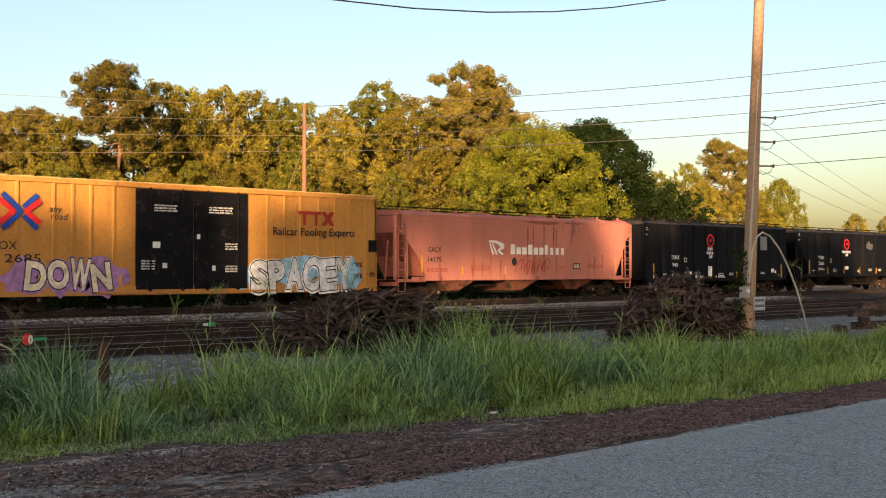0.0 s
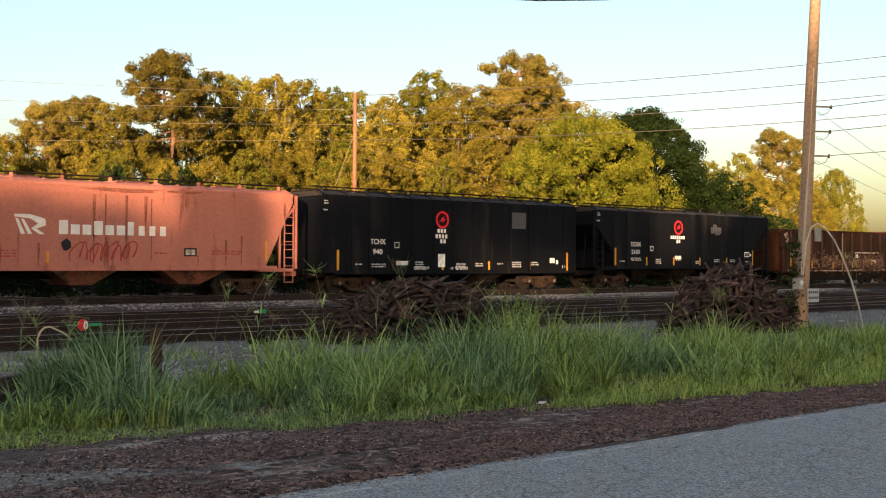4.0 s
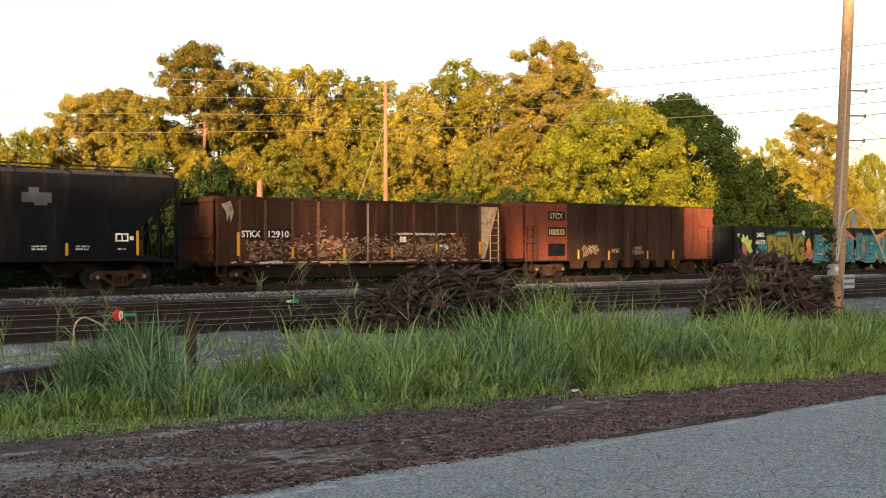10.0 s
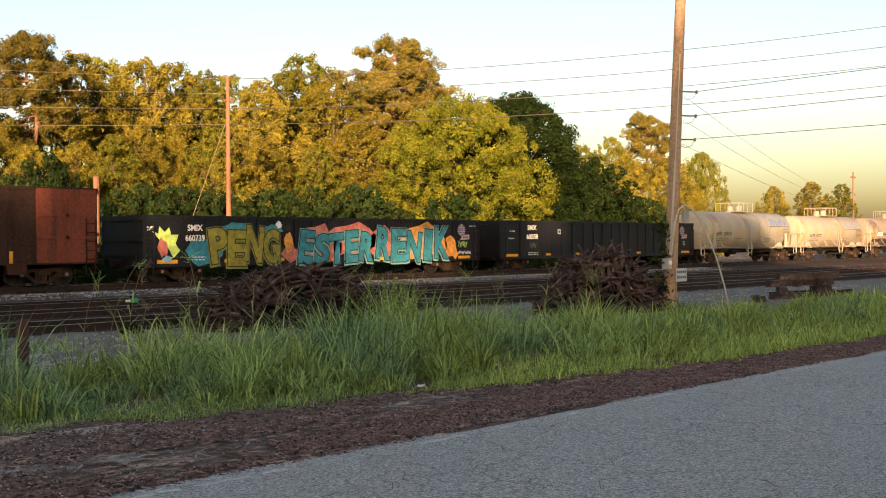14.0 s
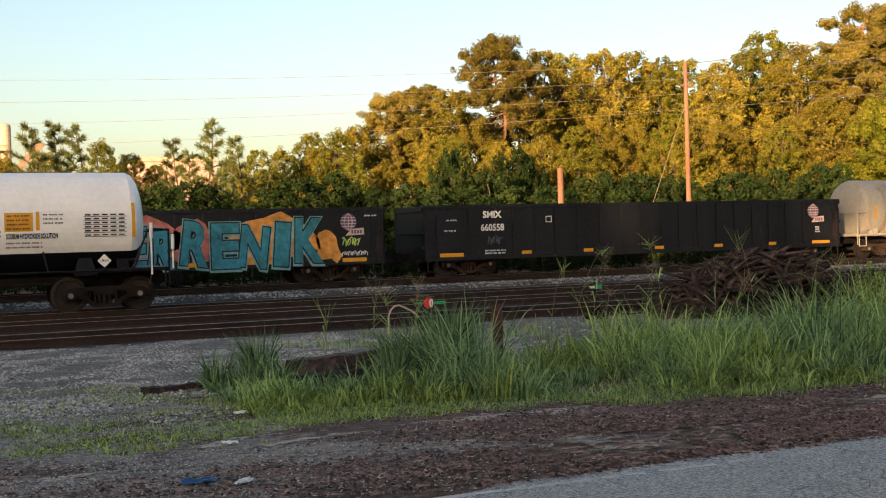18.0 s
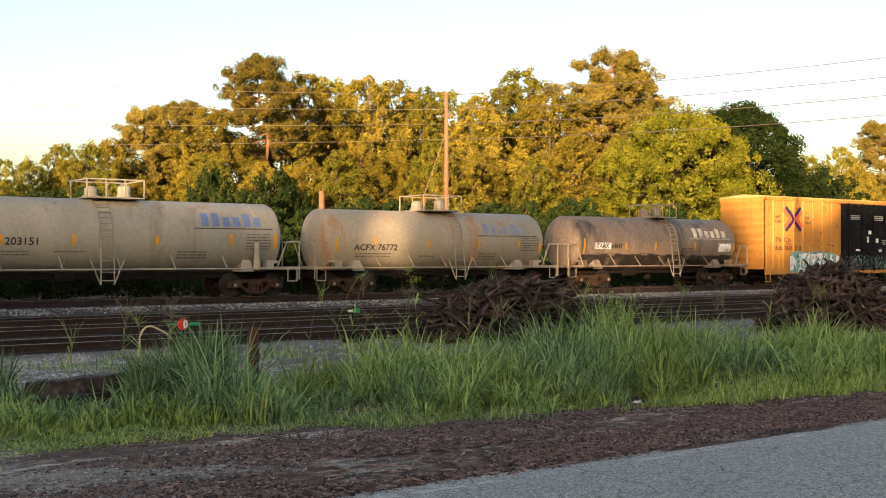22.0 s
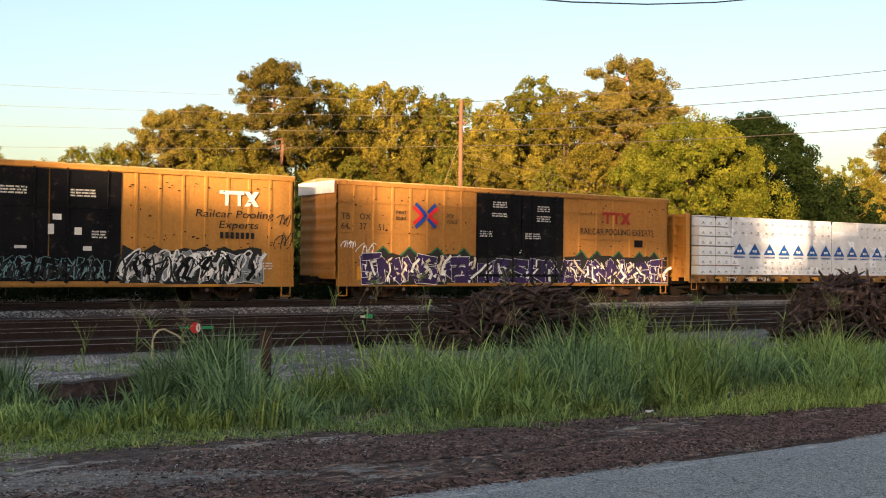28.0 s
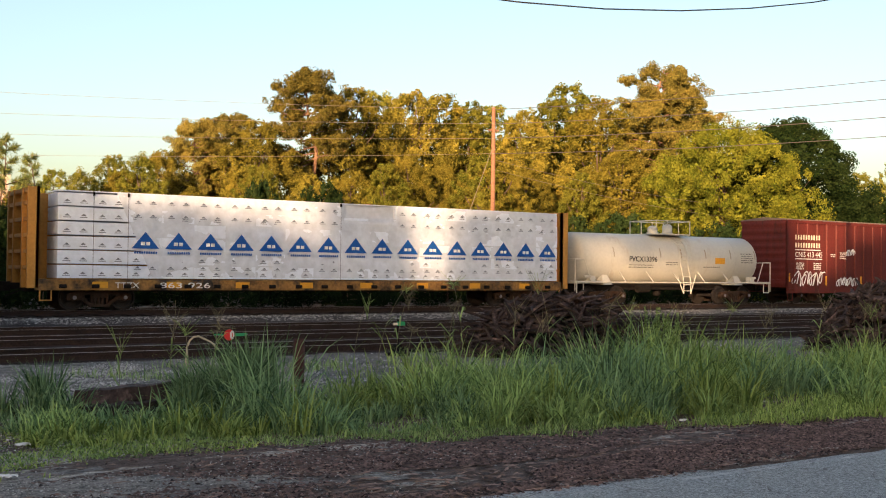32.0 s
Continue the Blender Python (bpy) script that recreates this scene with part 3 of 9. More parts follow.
def coupler(top, hl, reach=0.75):
    for k in (-1, 1):
        s = Shape().box(min(k * (hl - 0.5), k * (hl + reach - 0.25)), max(k * (hl - 0.5), k * (hl + reach - 0.25)), -0.1, 0.1, 0.74, 0.96)
        s.box(min(k * (hl + reach - 0.3), k * (hl + reach)), max(k * (hl + reach - 0.3), k * (hl + reach)), -0.19, 0.17, 0.68, 1.0)
        s.tube((k * (hl + 0.1), -0.3, 0.75), (k * (hl + reach - 0.1), -0.34, 0.5), 0.025, 6)
        part("coupler", s, GRIME, top, "dark cast knuckle coupler")


def ladder(top, x, y, z0, z1, w, material, rungs=6, name="ladder", deep=0.0):
    s = Shape()
    for k in (-w / 2, w / 2):
        s.box(x + k - 0.022, x + k + 0.022, y - 0.06, y - 0.02, z0, z1)
    for i in range(rungs):
        z = z0 + (z1 - z0) * (i + 0.5) / rungs
        s.tube((x - w / 2, y - 0.055, z), (x + w / 2, y - 0.055, z), 0.016, 6)
    return part(name, s, material, top)


def stirrup(top, x, z, material, y=None, w=0.38, d=0.42):
    y = SIDE + 0.04 if y is None else y
    return part("stirrup_step", Shape().path([(x - w / 2, y, z), (x - w / 2, y, z - d), (x + w / 2, y, z - d), (x + w / 2, y, z)], 0.024, 6), material, top)


def grab(top, pts, material, r=0.018, name="grab_iron"):
    return part(name, Shape().path(pts, r, 6), material, top)


# -- paint on the sides
def notices(top, name, outlines, material, y=SIDE, lift=0.006):
    """Separate pieces of paper or paint, each a part of its own."""
    for o in outlines:
        flat(top, name, [o], material, y, lift)


def flat(top, name, outlines, material, y=SIDE, lift=0.006, label=""):
    """Thin paint films: outlines in x and z just in front of a side."""
    s = Shape()
    for o in outlines:
        s.prism(o, "y", y - lift, y - lift + 0.0015)
        lift += 0.0003
    return part(name, s, material, top, label)


def bar(x0, z0, x1, z1):
    return [(x0, z0), (x1, z0), (x1, z1), (x0, z1)]


def lettering(top, text, x, z, h, material, y=SIDE, lift=0.008, width=None, fat=0.0, shear=0.0, name="lettering", label="", gap=1.0, turn=0.0):
    """Painted words: x and z of the lower left corner, capital height h; width: squeezed to it; turn: degrees about their middle."""
    cu = bpy.data.curves.new(name, "FONT")
    cu.body, cu.size, cu.offset, cu.shear, cu.space_character = text, h / 0.7, fat, shear, gap
    cu.resolution_u = 3
    ob = bpy.data.objects.new(name, cu)
    scene.collection.objects.link(ob)
    bpy.context.view_layer.update()
    me = bpy.data.meshes.new_from_object(ob.evaluated_get(bpy.context.evaluated_depsgraph_get()))
    bpy.data.objects.remove(ob)
    co = [v.co.copy() for v in me.vertices]
    lo, hi = min(c.x for c in co), max(c.x for c in co)
    k = width / (hi - lo) if width else 1.0
    ca, sa, mx_, mz_ = math.cos(radians(turn)), math.sin(radians(turn)), (hi - lo) * k / 2, h / 2
    for v in me.vertices:
        a, b = (v.co.x - lo) * k - mx_, v.co.y - mz_
        v.co = (x + mx_ + a * ca - b * sa, y - lift, z + mz_ + a * sa + b * ca)
    me.materials.clear()
    me.materials.append(material)
    return part(name, me, None, top, label)


def small_print(top, spots, material, y=SIDE, name="stencil_block", seed=1):
    """Unreadable small stencils as rows of letter-wide ticks in words: x, z (top), width, rows."""
    rnd = random.Random(seed)
    for x, z, w, rows in spots:
        s = Shape()
        for r in range(rows):
            a, left = x, rnd.randrange(3, 7)
            while a < x + w - 0.03:
                b = a + rnd.uniform(0.022, 0.038)
                s.add([(a, y - 0.0065, z - 0.1 * r - 0.055), (b, y - 0.0065, z - 0.1 * r - 0.055), (b, y - 0.0065, z - 0.1 * r), (a, y - 0.0065, z - 0.1 * r)], [(0, 1, 2, 3)])
                left -= 1
                a = b + (0.014 if left else 0.055)
                left = left or rnd.randrange(3, 7)
        tagged(part(name, s, material, top), "small stencilled print", kind="stuff")


def reflectors(top, spots, y=SIDE):
    """Upright or lying yellow safety strips: x, z, width, height."""
    for x, z, w, h in spots:
        flat(top, "reflector_strip", [bar(x, z, x + w, z + h)], REFLECT, y, 0.008, "yellow reflective safety strip")


def disc(x, z, r, n=20, r2=None):
    r2 = r if r2 is None else r2
    return [(x + r * math.cos(2 * math.pi * i / n), z + r2 * math.sin(2 * math.pi * i / n)) for i in range(n)]


def ring(x, z, r, w, n=24):
    return [[(x + a * math.cos(t), z + a * math.sin(t)) for a, t in ((r, p), (r, q), (r - w, q), (r - w, p))]
            for p, q in ((2 * math.pi * i / n, 2 * math.pi * (i + 1) / n) for i in range(n))]


def blob(rnd, x, z, w, h, n=14, rough=0.3):
    """A ragged patch."""
    return [(x + w / 2 * math.cos(t) * (1 + rnd.uniform(-rough, rough)), z + h / 2 * math.sin(t) * (1 + rnd.uniform(-rough, rough))) for t in (2 * math.pi * i / n for i in range(n))]


def scrawl(top, spots, material, seed=3, r=0.018, name="spray_scrawl", y=SIDE):
    """Thin unreadable tags, each one flowing looped line: x, z, width, height."""
    rnd = random.Random(seed)
    for x, z, w, h in spots:
        n = max(24, int(w / 0.02))
        turns = max(3.0, w / max(0.08, h * 0.34))
        ph, ph2 = rnd.uniform(0, 6.28), rnd.uniform(0, 6.28)
        pts = []
        for i in range(n + 1):
            q = i / n
            a = 2 * math.pi * turns * q + ph
            tall = 0.5 + 0.5 * abs(math.sin(2.3 * turns * q + ph2))
            pts.append((x + w * q + 0.3 * h * math.sin(a + 0.8) * (0.6 + 0.4 * math.sin(a * 0.37)), z + h * (0.5 + 0.5 * tall * math.cos(a + 0.5 * math.sin(a * 0.6)))))
        v = []
        for i, (a, b) in enumerate(pts):
            (p, q), (c, d) = pts[max(0, i - 1)], pts[min(n, i + 1)]
            dx, dz = c - p, d - q
            ln = math.hypot(dx, dz) or 1
            v += [(a - dz / ln * r, y - 0.009 - 0.00001 * i, b + dx / ln * r), (a + dz / ln * r, y - 0.009 - 0.00001 * i, b - dx / ln * r)]
        part(name, Shape().add(v, [(2 * i, 2 * i + 1, 2 * i + 3, 2 * i + 2) for i in range(n)]), material, top)


def stroke(pts, w):
    """Quads of a thick polyline in x and z."""
    out = []
    for (a, b), (c, d) in zip(pts[:-1], pts[1:]):
        dx, dz = c - a, d - b
        n = math.hypot(dx, dz) or 1
        ex, ez, ox, oz = dx / n * w * 0.45, dz / n * w * 0.45, -dz / n * w, dx / n * w
        out.append([(a - ex - ox, b - ez - oz), (c + ex - ox, d + ez - oz), (c + ex + ox, d + ez + oz), (a - ex + ox, b - ez + oz)])
    return out


LETTER_FORMS = (
    (((0, 0), (0, 1)), ((0, 0.95), (0.9, 1)), ((0, 0.5), (0.7, 0.55)), ((0, 0.05), (0.95, 0))),
    (((0.95, 0.9), (0.1, 0.95), (0.1, 0.55), (0.9, 0.45), (0.9, 0.05), (0, 0.1)),),
    (((0.05, 0), (0.05, 1)), ((0.95, 1), (0.15, 0.5), (1, 0))),
    (((0, 0), (0.05, 1), (0.9, 0), (0.95, 1)),),
    (((0, 0), (0.45, 1), (0.95, 0)), ((0.2, 0.4), (0.75, 0.4))),
    (((0, 0), (0, 1), (0.8, 0.9), (0.8, 0.55), (0.1, 0.5), (0.95, 0)),),
    (((0, 0.2), (0.6, 0.8)), ((0.3, 0.95), (0.85, 1), (0.75, 0.5))),
    (((0.95, 0.85), (0.2, 1), (0, 0.4), (0.3, 0), (0.95, 0.1), (0.95, 0.45), (0.5, 0.45)),))


def wild_style(top, x0, x1, z0, z1, fill, edge, back, n, seed, bits=(), name="graffiti"):
    """A row of interlocking jagged letter forms that cannot be read: backing, light outline, fill and gleams."""
    rnd = random.Random(seed)
    w, h = (x1 - x0) / n, z1 - z0
    back_s, edge_s, fill_s = Shape(), Shape(), Shape()
    out = SIDE - 0.022
    edge_lines = [(x0 - 0.1, z0 - 0.02)]
    for i in range(2 * n + 1):
        edge_lines.append((x0 + (x1 - x0) * i / (2 * n), z1 + h * rnd.uniform(-0.12, 0.06)))
    edge_lines += [(x1 + 0.1, z0 - 0.02)]
    back_s.prism(edge_lines, "y", SIDE - 0.018, SIDE - 0.016)
    for i in range(n):
        cx = x0 + w * i + w * rnd.uniform(-0.1, 0.1)
        lean = rnd.uniform(-0.25, 0.3) * w
        tall = rnd.uniform(0.82, 1.0)
        t = h * rnd.uniform(0.1, 0.145)
        for line in LETTER_FORMS[rnd.randrange(len(LETTER_FORMS))]:
            pts = [(cx + w * (0.04 + 0.98 * (a + rnd.uniform(-0.1, 0.1))) + lean * b, z0 + t + (h * tall - 2 * t) * min(1, max(0, b + rnd.uniform(-0.08, 0.08)))) for a, b in line]
            for q in stroke(pts, t + 0.024):
                edge_s.prism(q, "y", out, out + 0.001)
                out -= 0.0002
            for q in stroke(pts, t):
                fill_s.prism(q, "y", out, out + 0.001)
                out -= 0.0002
    g = part(name, back_s, back, top, "sprayed graffiti lettering along the lower side")
    tagged(part("outline", edge_s, edge, g), kind="stuff")
    tagged(part("fill", fill_s, fill, g), kind="stuff")
    # crossing jags, wedges and flecks over the letter forms
    for m in bits:
        jag, rim = Shape(), Shape()
        for i in range(n):
            cx, cz = x0 + w * (i + rnd.uniform(0.05, 0.85)), z0 + h * rnd.uniform(0.08, 0.45)
            pts = [(cx, cz)]
            for k in range(rnd.choice((2, 3, 3))):
                pts.append((pts[-1][0] + w * rnd.uniform(-0.32, 0.36), min(z1 - 0.05, pts[-1][1] + h * rnd.uniform(0.05, 0.28))))
            for q in stroke(pts, h * 0.05 + 0.014):
                rim.prism(q, "y", out, out + 0.001)
                out -= 0.0002
            for q in stroke(pts, h * rnd.uniform(0.03, 0.055)):
                jag.prism(q, "y", out, out + 0.001)
                out -= 0.0002
            for k in range(2):
                cx, cz = x0 + w * (i + rnd.uniform(0.05, 0.95)), z0 + h * rnd.uniform(0.08, 0.8)
                a = rnd.uniform(0, 6.28)
                jag.prism([(cx + w * u * rnd.uniform(0.6, 1.2) * math.cos(a + b), cz + h * u * rnd.uniform(0.6, 1.2) * math.sin(a + b)) for u, b in ((0.14, 0), (0.08, 2.0), (0.12, 3.9))], "y", out, out + 0.001)
                out -= 0.0002
        tagged(part("jag_edge", rim, back, g), kind="stuff")
        tagged(part("jag", jag, m, g), kind="stuff")
    for i in range(n):
        flat(g, "gleam", [blob(rnd, x0 + w * (i + rnd.uniform(0.2, 0.8)), z0 + h * rnd.uniform(0.3, 0.8), w * 0.12, h * 0.05, 8, 0.3)], edge, lift=SIDE - out + 0.002)
    return g


def graffiti_word(top, text, x, z, w, h, fill, edge, back, fat=0.05, name="graffiti_letter", shear=0.0, seed=1, sizes=None):
    """Sprayed block letters, each a little tilted and pushed into the next: fat backing, dark outline, fill, and a gleam."""
    rnd = random.Random(seed)
    step = w / len(text)
    for i, ch in enumerate(text):
        hh = h * (sizes[i] if sizes else rnd.uniform(0.92, 1.1))
        ww = step * (0.5 if ch in "Ii" else 0.98) * rnd.uniform(0.95, 1.08)
        xx, zz, turn = x + step * i + (step - ww) / 2, z + rnd.uniform(-0.07, 0.07) * h, rnd.uniform(-9, 9)
        up = 0.0012 * (i % 4)
        g = lettering(top, ch, xx - 0.08, zz - 0.03, hh, back, lift=0.006 + up, width=ww + 0.16, fat=fat + 0.1, name=name, shear=shear, label="sprayed graffiti letter with a dark outline", turn=turn)
        lettering(g, ch, xx - 0.04, zz, hh, edge, lift=0.013 + up, width=ww + 0.08, fat=fat + 0.045, name="outline", shear=shear, turn=turn)
        lettering(g, ch, xx, zz, hh, fill, lift=0.02 + up, width=ww, fat=fat, name="fill", shear=shear, turn=turn)


# -- boxcars
def corrugated_end(top, x, out, z0, z1, material, n=9):
    """A car end with deep level corrugations, facing along out (-1 or 1)."""
    x += out * 0.008
    step = (z1 - z0) / n
    line = [(x - out * 0.08, z0), (x, z0)]
    for i in range(n):
        a, b = z0 + step * (i + 0.12), z0 + step * (i + 0.88)
        line += [(x, a), (x + out * 0.03, a + step * 0.3), (x + out * 0.03, b - step * 0.3), (x, b)]
    line += [(x, z1), (x - out * 0.08, z1)]
    s = Shape().prism(line, "y", SIDE + 0.06, -SIDE - 0.06)
    return part("end_wall", s, material, top, "corrugated steel end wall")


def boxcar(x0, x1, body, label, top_z=4.84, sill=0.58, door=(-2.4, 2.57), door_mat=None, ribs=(), rails=(), roof=None, name="boxcar", end_cap=None):
    t, hl = car(name, x0, x1, label, "boxcar")
    part("body", Shape().box(-hl, hl, SIDE + 0.06, -SIDE - 0.06, sill + 0.3, top_z - 0.02), body, t)
    part("underframe", Shape().box(-hl + 0.1, hl - 0.1, -0.5, 0.5, 0.72, 0.98).box(-4.2, 4.2, -1.2, -1.1, 0.62, 0.92).box(-4.2, 4.2, 1.1, 1.2, 0.62, 0.92), GRIME, t)
    for k in (-1, 1):
        y = k * (-SIDE - 0.03)
        part("side_sill", Shape().box(-hl, hl, min(y, y + k * 0.03), max(y, y + k * 0.03), sill, sill + 0.34), body, t)
        part("top_chord", Shape().box(-hl, hl, min(y, y + k * 0.05), max(y, y + k * 0.05), top_z - 0.16, top_z), body, t)
    for x in ribs:
        part("side_post", Shape().hexa([(x - 0.075, SIDE + 0.065, sill + 0.3), (x + 0.075, SIDE + 0.065, sill + 0.3), (x + 0.04, SIDE, sill + 0.3), (x - 0.04, SIDE, sill + 0.3)],
                                       [(x - 0.075, SIDE + 0.065, top_z - 0.15), (x + 0.075, SIDE + 0.065, top_z - 0.15), (x + 0.04, SIDE, top_z - 0.15), (x - 0.04, SIDE, top_z - 0.15)]), body, t)
    for z in rails:
        for a, b in ((-hl, door[0] - 0.05), (door[1] + 0.05, hl)):
            part("side_rail", Shape().box(a, b, SIDE + 0.004, SIDE + 0.065, z - 0.045, z + 0.045), body, t)
    # roof: shallow ridge with cross ribs
    rf = Shape().prism([(SIDE - 0.03, top_z), (SIDE - 0.03, top_z + 0.03), (0, top_z + 0.15), (-SIDE + 0.03, top_z + 0.03), (-SIDE + 0.03, top_z)], "x", -hl, hl)
    rf = part("roof", rf, roof or ROOF_PALE, t, "weathered ribbed metal roof")
    n = int(2 * hl / 0.95)
    rib = Shape().prism([(SIDE - 0.04, top_z - 0.02), (SIDE - 0.04, top_z + 0.05), (0, top_z + 0.18), (-SIDE + 0.04, top_z + 0.05), (-SIDE + 0.04, top_z - 0.02)], "x", -0.05, 0.05).mesh("roof_rib", roof or ROOF_PALE)
    for i in range(n + 1):
        part("roof_rib", rib, None, rf, at=pose(-hl + 0.06 + (2 * hl - 0.12) * i / n, 0, 0))
    corrugated_end(t, -hl, -1, sill + 0.3, top_z, body)
    corrugated_end(t, hl, 1, sill + 0.3, top_z, body)
    if end_cap:
        # white film stands in for the sunlit top of the end wall
        part("lit_end_strip", Shape().box(-hl - 0.135, -hl - 0.12, SIDE + 0.02, -SIDE - 0.02, top_z - 0.5, top_z), end_cap, t, "white strip under the roof end, sunlight put into its colour")
    # twin plug doors with locking rods
    if door_mat:
        mid = (door[0] + door[1]) / 2
        for a, b in ((door[0], mid - 0.03), (mid + 0.03, door[1])):
            d = part("door", Shape().box(a, b, SIDE - 0.015, SIDE + 0.06, sill + 0.2, top_z - 0.2), door_mat, t, "black steel plug door")
            for z in (1.05, 2.2, 3.4):
                part("door_rib", Shape().box(a + 0.04, b - 0.04, SIDE - 0.045, SIDE - 0.015, z - 0.06, z + 0.06), door_mat, d)
            for x in (a + (b - a) * 0.23, a + (b - a) * 0.8):
                part("locking_rod", Shape().tube((x, SIDE - 0.07, sill + 0.12), (x, SIDE - 0.07, top_z - 0.14), 0.028, 8).box(x - 0.07, x + 0.07, SIDE - 0.09, SIDE - 0.015, sill + 0.16, sill + 0.26)
                     .box(x - 0.05, x + 0.05, SIDE - 0.09, SIDE - 0.015, 2.2, 2.3).box(x - 0.06, x + 0.06, SIDE - 0.09, SIDE - 0.015, top_z - 0.34, top_z - 0.24), door_mat, d)
            x = a + (b - a) * 0.5
            part("door_handle", Shape().tube((x, SIDE - 0.06, 1.5), (x + 0.3, SIDE - 0.06, 1.9), 0.02, 6), door_mat, d)
            part("door_hook", Shape().box(x - 0.05, x + 0.05, SIDE - 0.05, SIDE - 0.015, top_z - 0.45, top_z - 0.2), door_mat, d)
        part("door_track", Shape().box(door[0] - 1.6, door[1] + 1.6, SIDE - 0.075, SIDE - 0.02, sill + 0.06, sill + 0.14), body, t)
        part("upper_door_track", Shape().box(door[0] - 0.4, door[1] + 2.2, SIDE - 0.06, SIDE - 0.02, top_z - 0.17, top_z - 0.12), body, t)
    for k in (-1, 1):
        ladder(t, k * (hl - 0.3), SIDE, sill + 0.1, 2.3, 0.42, body, 5)
        stirrup(t, k * (hl - 0.32), sill + 0.05, body)
        part("jacking_pad", Shape().box(k * (hl - 2.6) - 0.3, k * (hl - 2.6) + 0.3, SIDE + 0.02, SIDE + 0.3, sill - 0.12, sill + 0.01), GRIME, t)
        grab(t, [(k * (hl + 0.14), SIDE + 0.3, 1.3), (k * (hl + 0.2), SIDE + 0.3, 1.3), (k * (hl + 0.2), SIDE + 0.9, 1.3), (k * (hl + 0.14), SIDE + 0.9, 1.3)], body)
        truck(t, k * (hl - 2.55))
    coupler(t, hl)
    return t, hl


def cross_sign(t, x, z, s, blue=None, red=None):
    """The crossed-tracks sign: two chevrons bent to one another, blue over red."""
    def at(pts):
        return [(x + s * a, z + s * b) for a, b in pts]
    w = s * 0.115
    b = stroke(at([(-0.78, 0.74), (-0.16, 0.2), (-0.02, 0.0), (-0.16, -0.2), (-0.78, -0.74)]), w)
    b += stroke(at([(0.16, 0.22), (0.72, 0.72)]), w) + stroke(at([(0.16, -0.22), (0.72, -0.72)]), w)
    r = stroke(at([(-0.93, 0.5), (-0.45, 0.12), (-0.36, 0.0), (-0.45, -0.12), (-0.93, -0.5)]), w)
    r += stroke(at([(0.26, 0.03), (0.86, 0.47)]), w) + stroke(at([(0.26, -0.03), (0.86, -0.47)]), w)
    flat(t, "crossed_sign", b, blue or PAINT_BLUE, lift=0.030, label="faded blue and red crossed chevron sign")
    flat(t, "chevron", r, red or PAINT_RED, lift=0.036)


def three_mark(t, x, z, w, h, material):
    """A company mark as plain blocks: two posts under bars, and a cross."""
    b = h * 0.24
    out = [bar(x, z + h - b, x + w * 0.62, z + h), bar(x + w * 0.14, z, x + w * 0.14 + b, z + h - b), bar(x + w * 0.45, z, x + w * 0.45 + b, z + h - b)]
    out += [[(x + w * 0.62, z), (x + w * 0.75, z), (x + w, z + h), (x + w * 0.87, z + h)], [(x + w * 0.62, z + h * 0.99), (x + w * 0.75, z + h * 0.99), (x + w, z), (x + w * 0.87, z)]]
    flat(t, "company_mark", out, material, lift=0.030)


RIB1 = (-8.75, -7.85, -6.95, -5.62, -4.9, -4.2, -3.3, 3.57, 4.45, 5.27, 6.22, 7.11, 7.95, 8.81)
t, hl = boxcar(13.2, 32.12, YELLOW, "yellow high-cube boxcar with black doors and silver graffiti", door_mat=BLACK, ribs=RIB1)
cross_sign(t, -6.85, 3.6, 0.8)
lettering(t, "any", -5.8, 3.62, 0.24, PAINT_BLACK, shear=0.2)
lettering(t, "road", -5.75, 3.35, 0.24, PAINT_BLACK, shear=0.2)
lettering(t, "OX", -7.6, 2.25, 0.3, PAINT_BLACK)
lettering(t, "2685", -7.4, 1.8, 0.3, PAINT_BLACK, width=1.3)
three_mark(t, 5.07, 3.45, 1.97, 0.6, PAINT_MAROON)
lettering(t, "Railcar Pooling Experts", 3.82, 3.0, 0.33, PAINT_BLACK, lift=0.012, width=4.35, fat=0.006)
graffiti_word(t, "SPACEY", 2.7, 0.72, 5.3, 1.2, SPRAY["pale"], PAINT_BLACK, SPRAY["white"], 0.085, seed=3)
rnd = random.Random(4)
for o in (blob(rnd, 7.9, 1.35, 1.4, 1.3), blob(rnd, 2.3, 1.2, 0.9, 1.0), blob(rnd, 5, 1.6, 4.4, 1.1)):
    flat(t, "sprayed_ground", [o], SPRAY["sky"], lift=0.004)
for x in (-6.6, -5.2, -3.8):
    flat(t, "sprayed_ground", [blob(rnd, x, 1.25, 1.9, 1.3)], SPRAY["lilac"], lift=0.003)
graffiti_word(t, "DOWN", -6.7, 0.85, 3.3, 1.0, SPRAY["cream"], PAINT_BLACK, SPRAY["lilac"], 0.06, seed=4)
scrawl(t, [(8.1, 1.6, 0.5, 0.3), (8.1, 1.1, 0.5, 0.3), (8.9, 1.2, 0.4, 0.25)], PAINT_BLACK, 5)
part("route_card_board", Shape().box(8.96, 9.42, SIDE - 0.02, SIDE, 2.34, 2.87), BLACK, t, "black stencilled information board")
small_print(t, [(-1.65, 4.05, 1.0, 3), (0.75, 4.05, 1.1, 3), (1.5, 2.6, 0.6, 3), (-2.2, 1.9, 0.6, 4), (1.5, 1.7, 0.6, 3)], PAINT_WHITE, SIDE - 0.018)
notices(t, "paper_notice", [bar(-1.72, 2.38, -1.4, 2.62), bar(0.2, 2.75, 0.35, 2.95), bar(0.9, 1.5, 1.05, 1.7), bar(-1.3, 1.6, -1.1, 1.8)], PAINT_WHITE, SIDE - 0.015, 0.008)
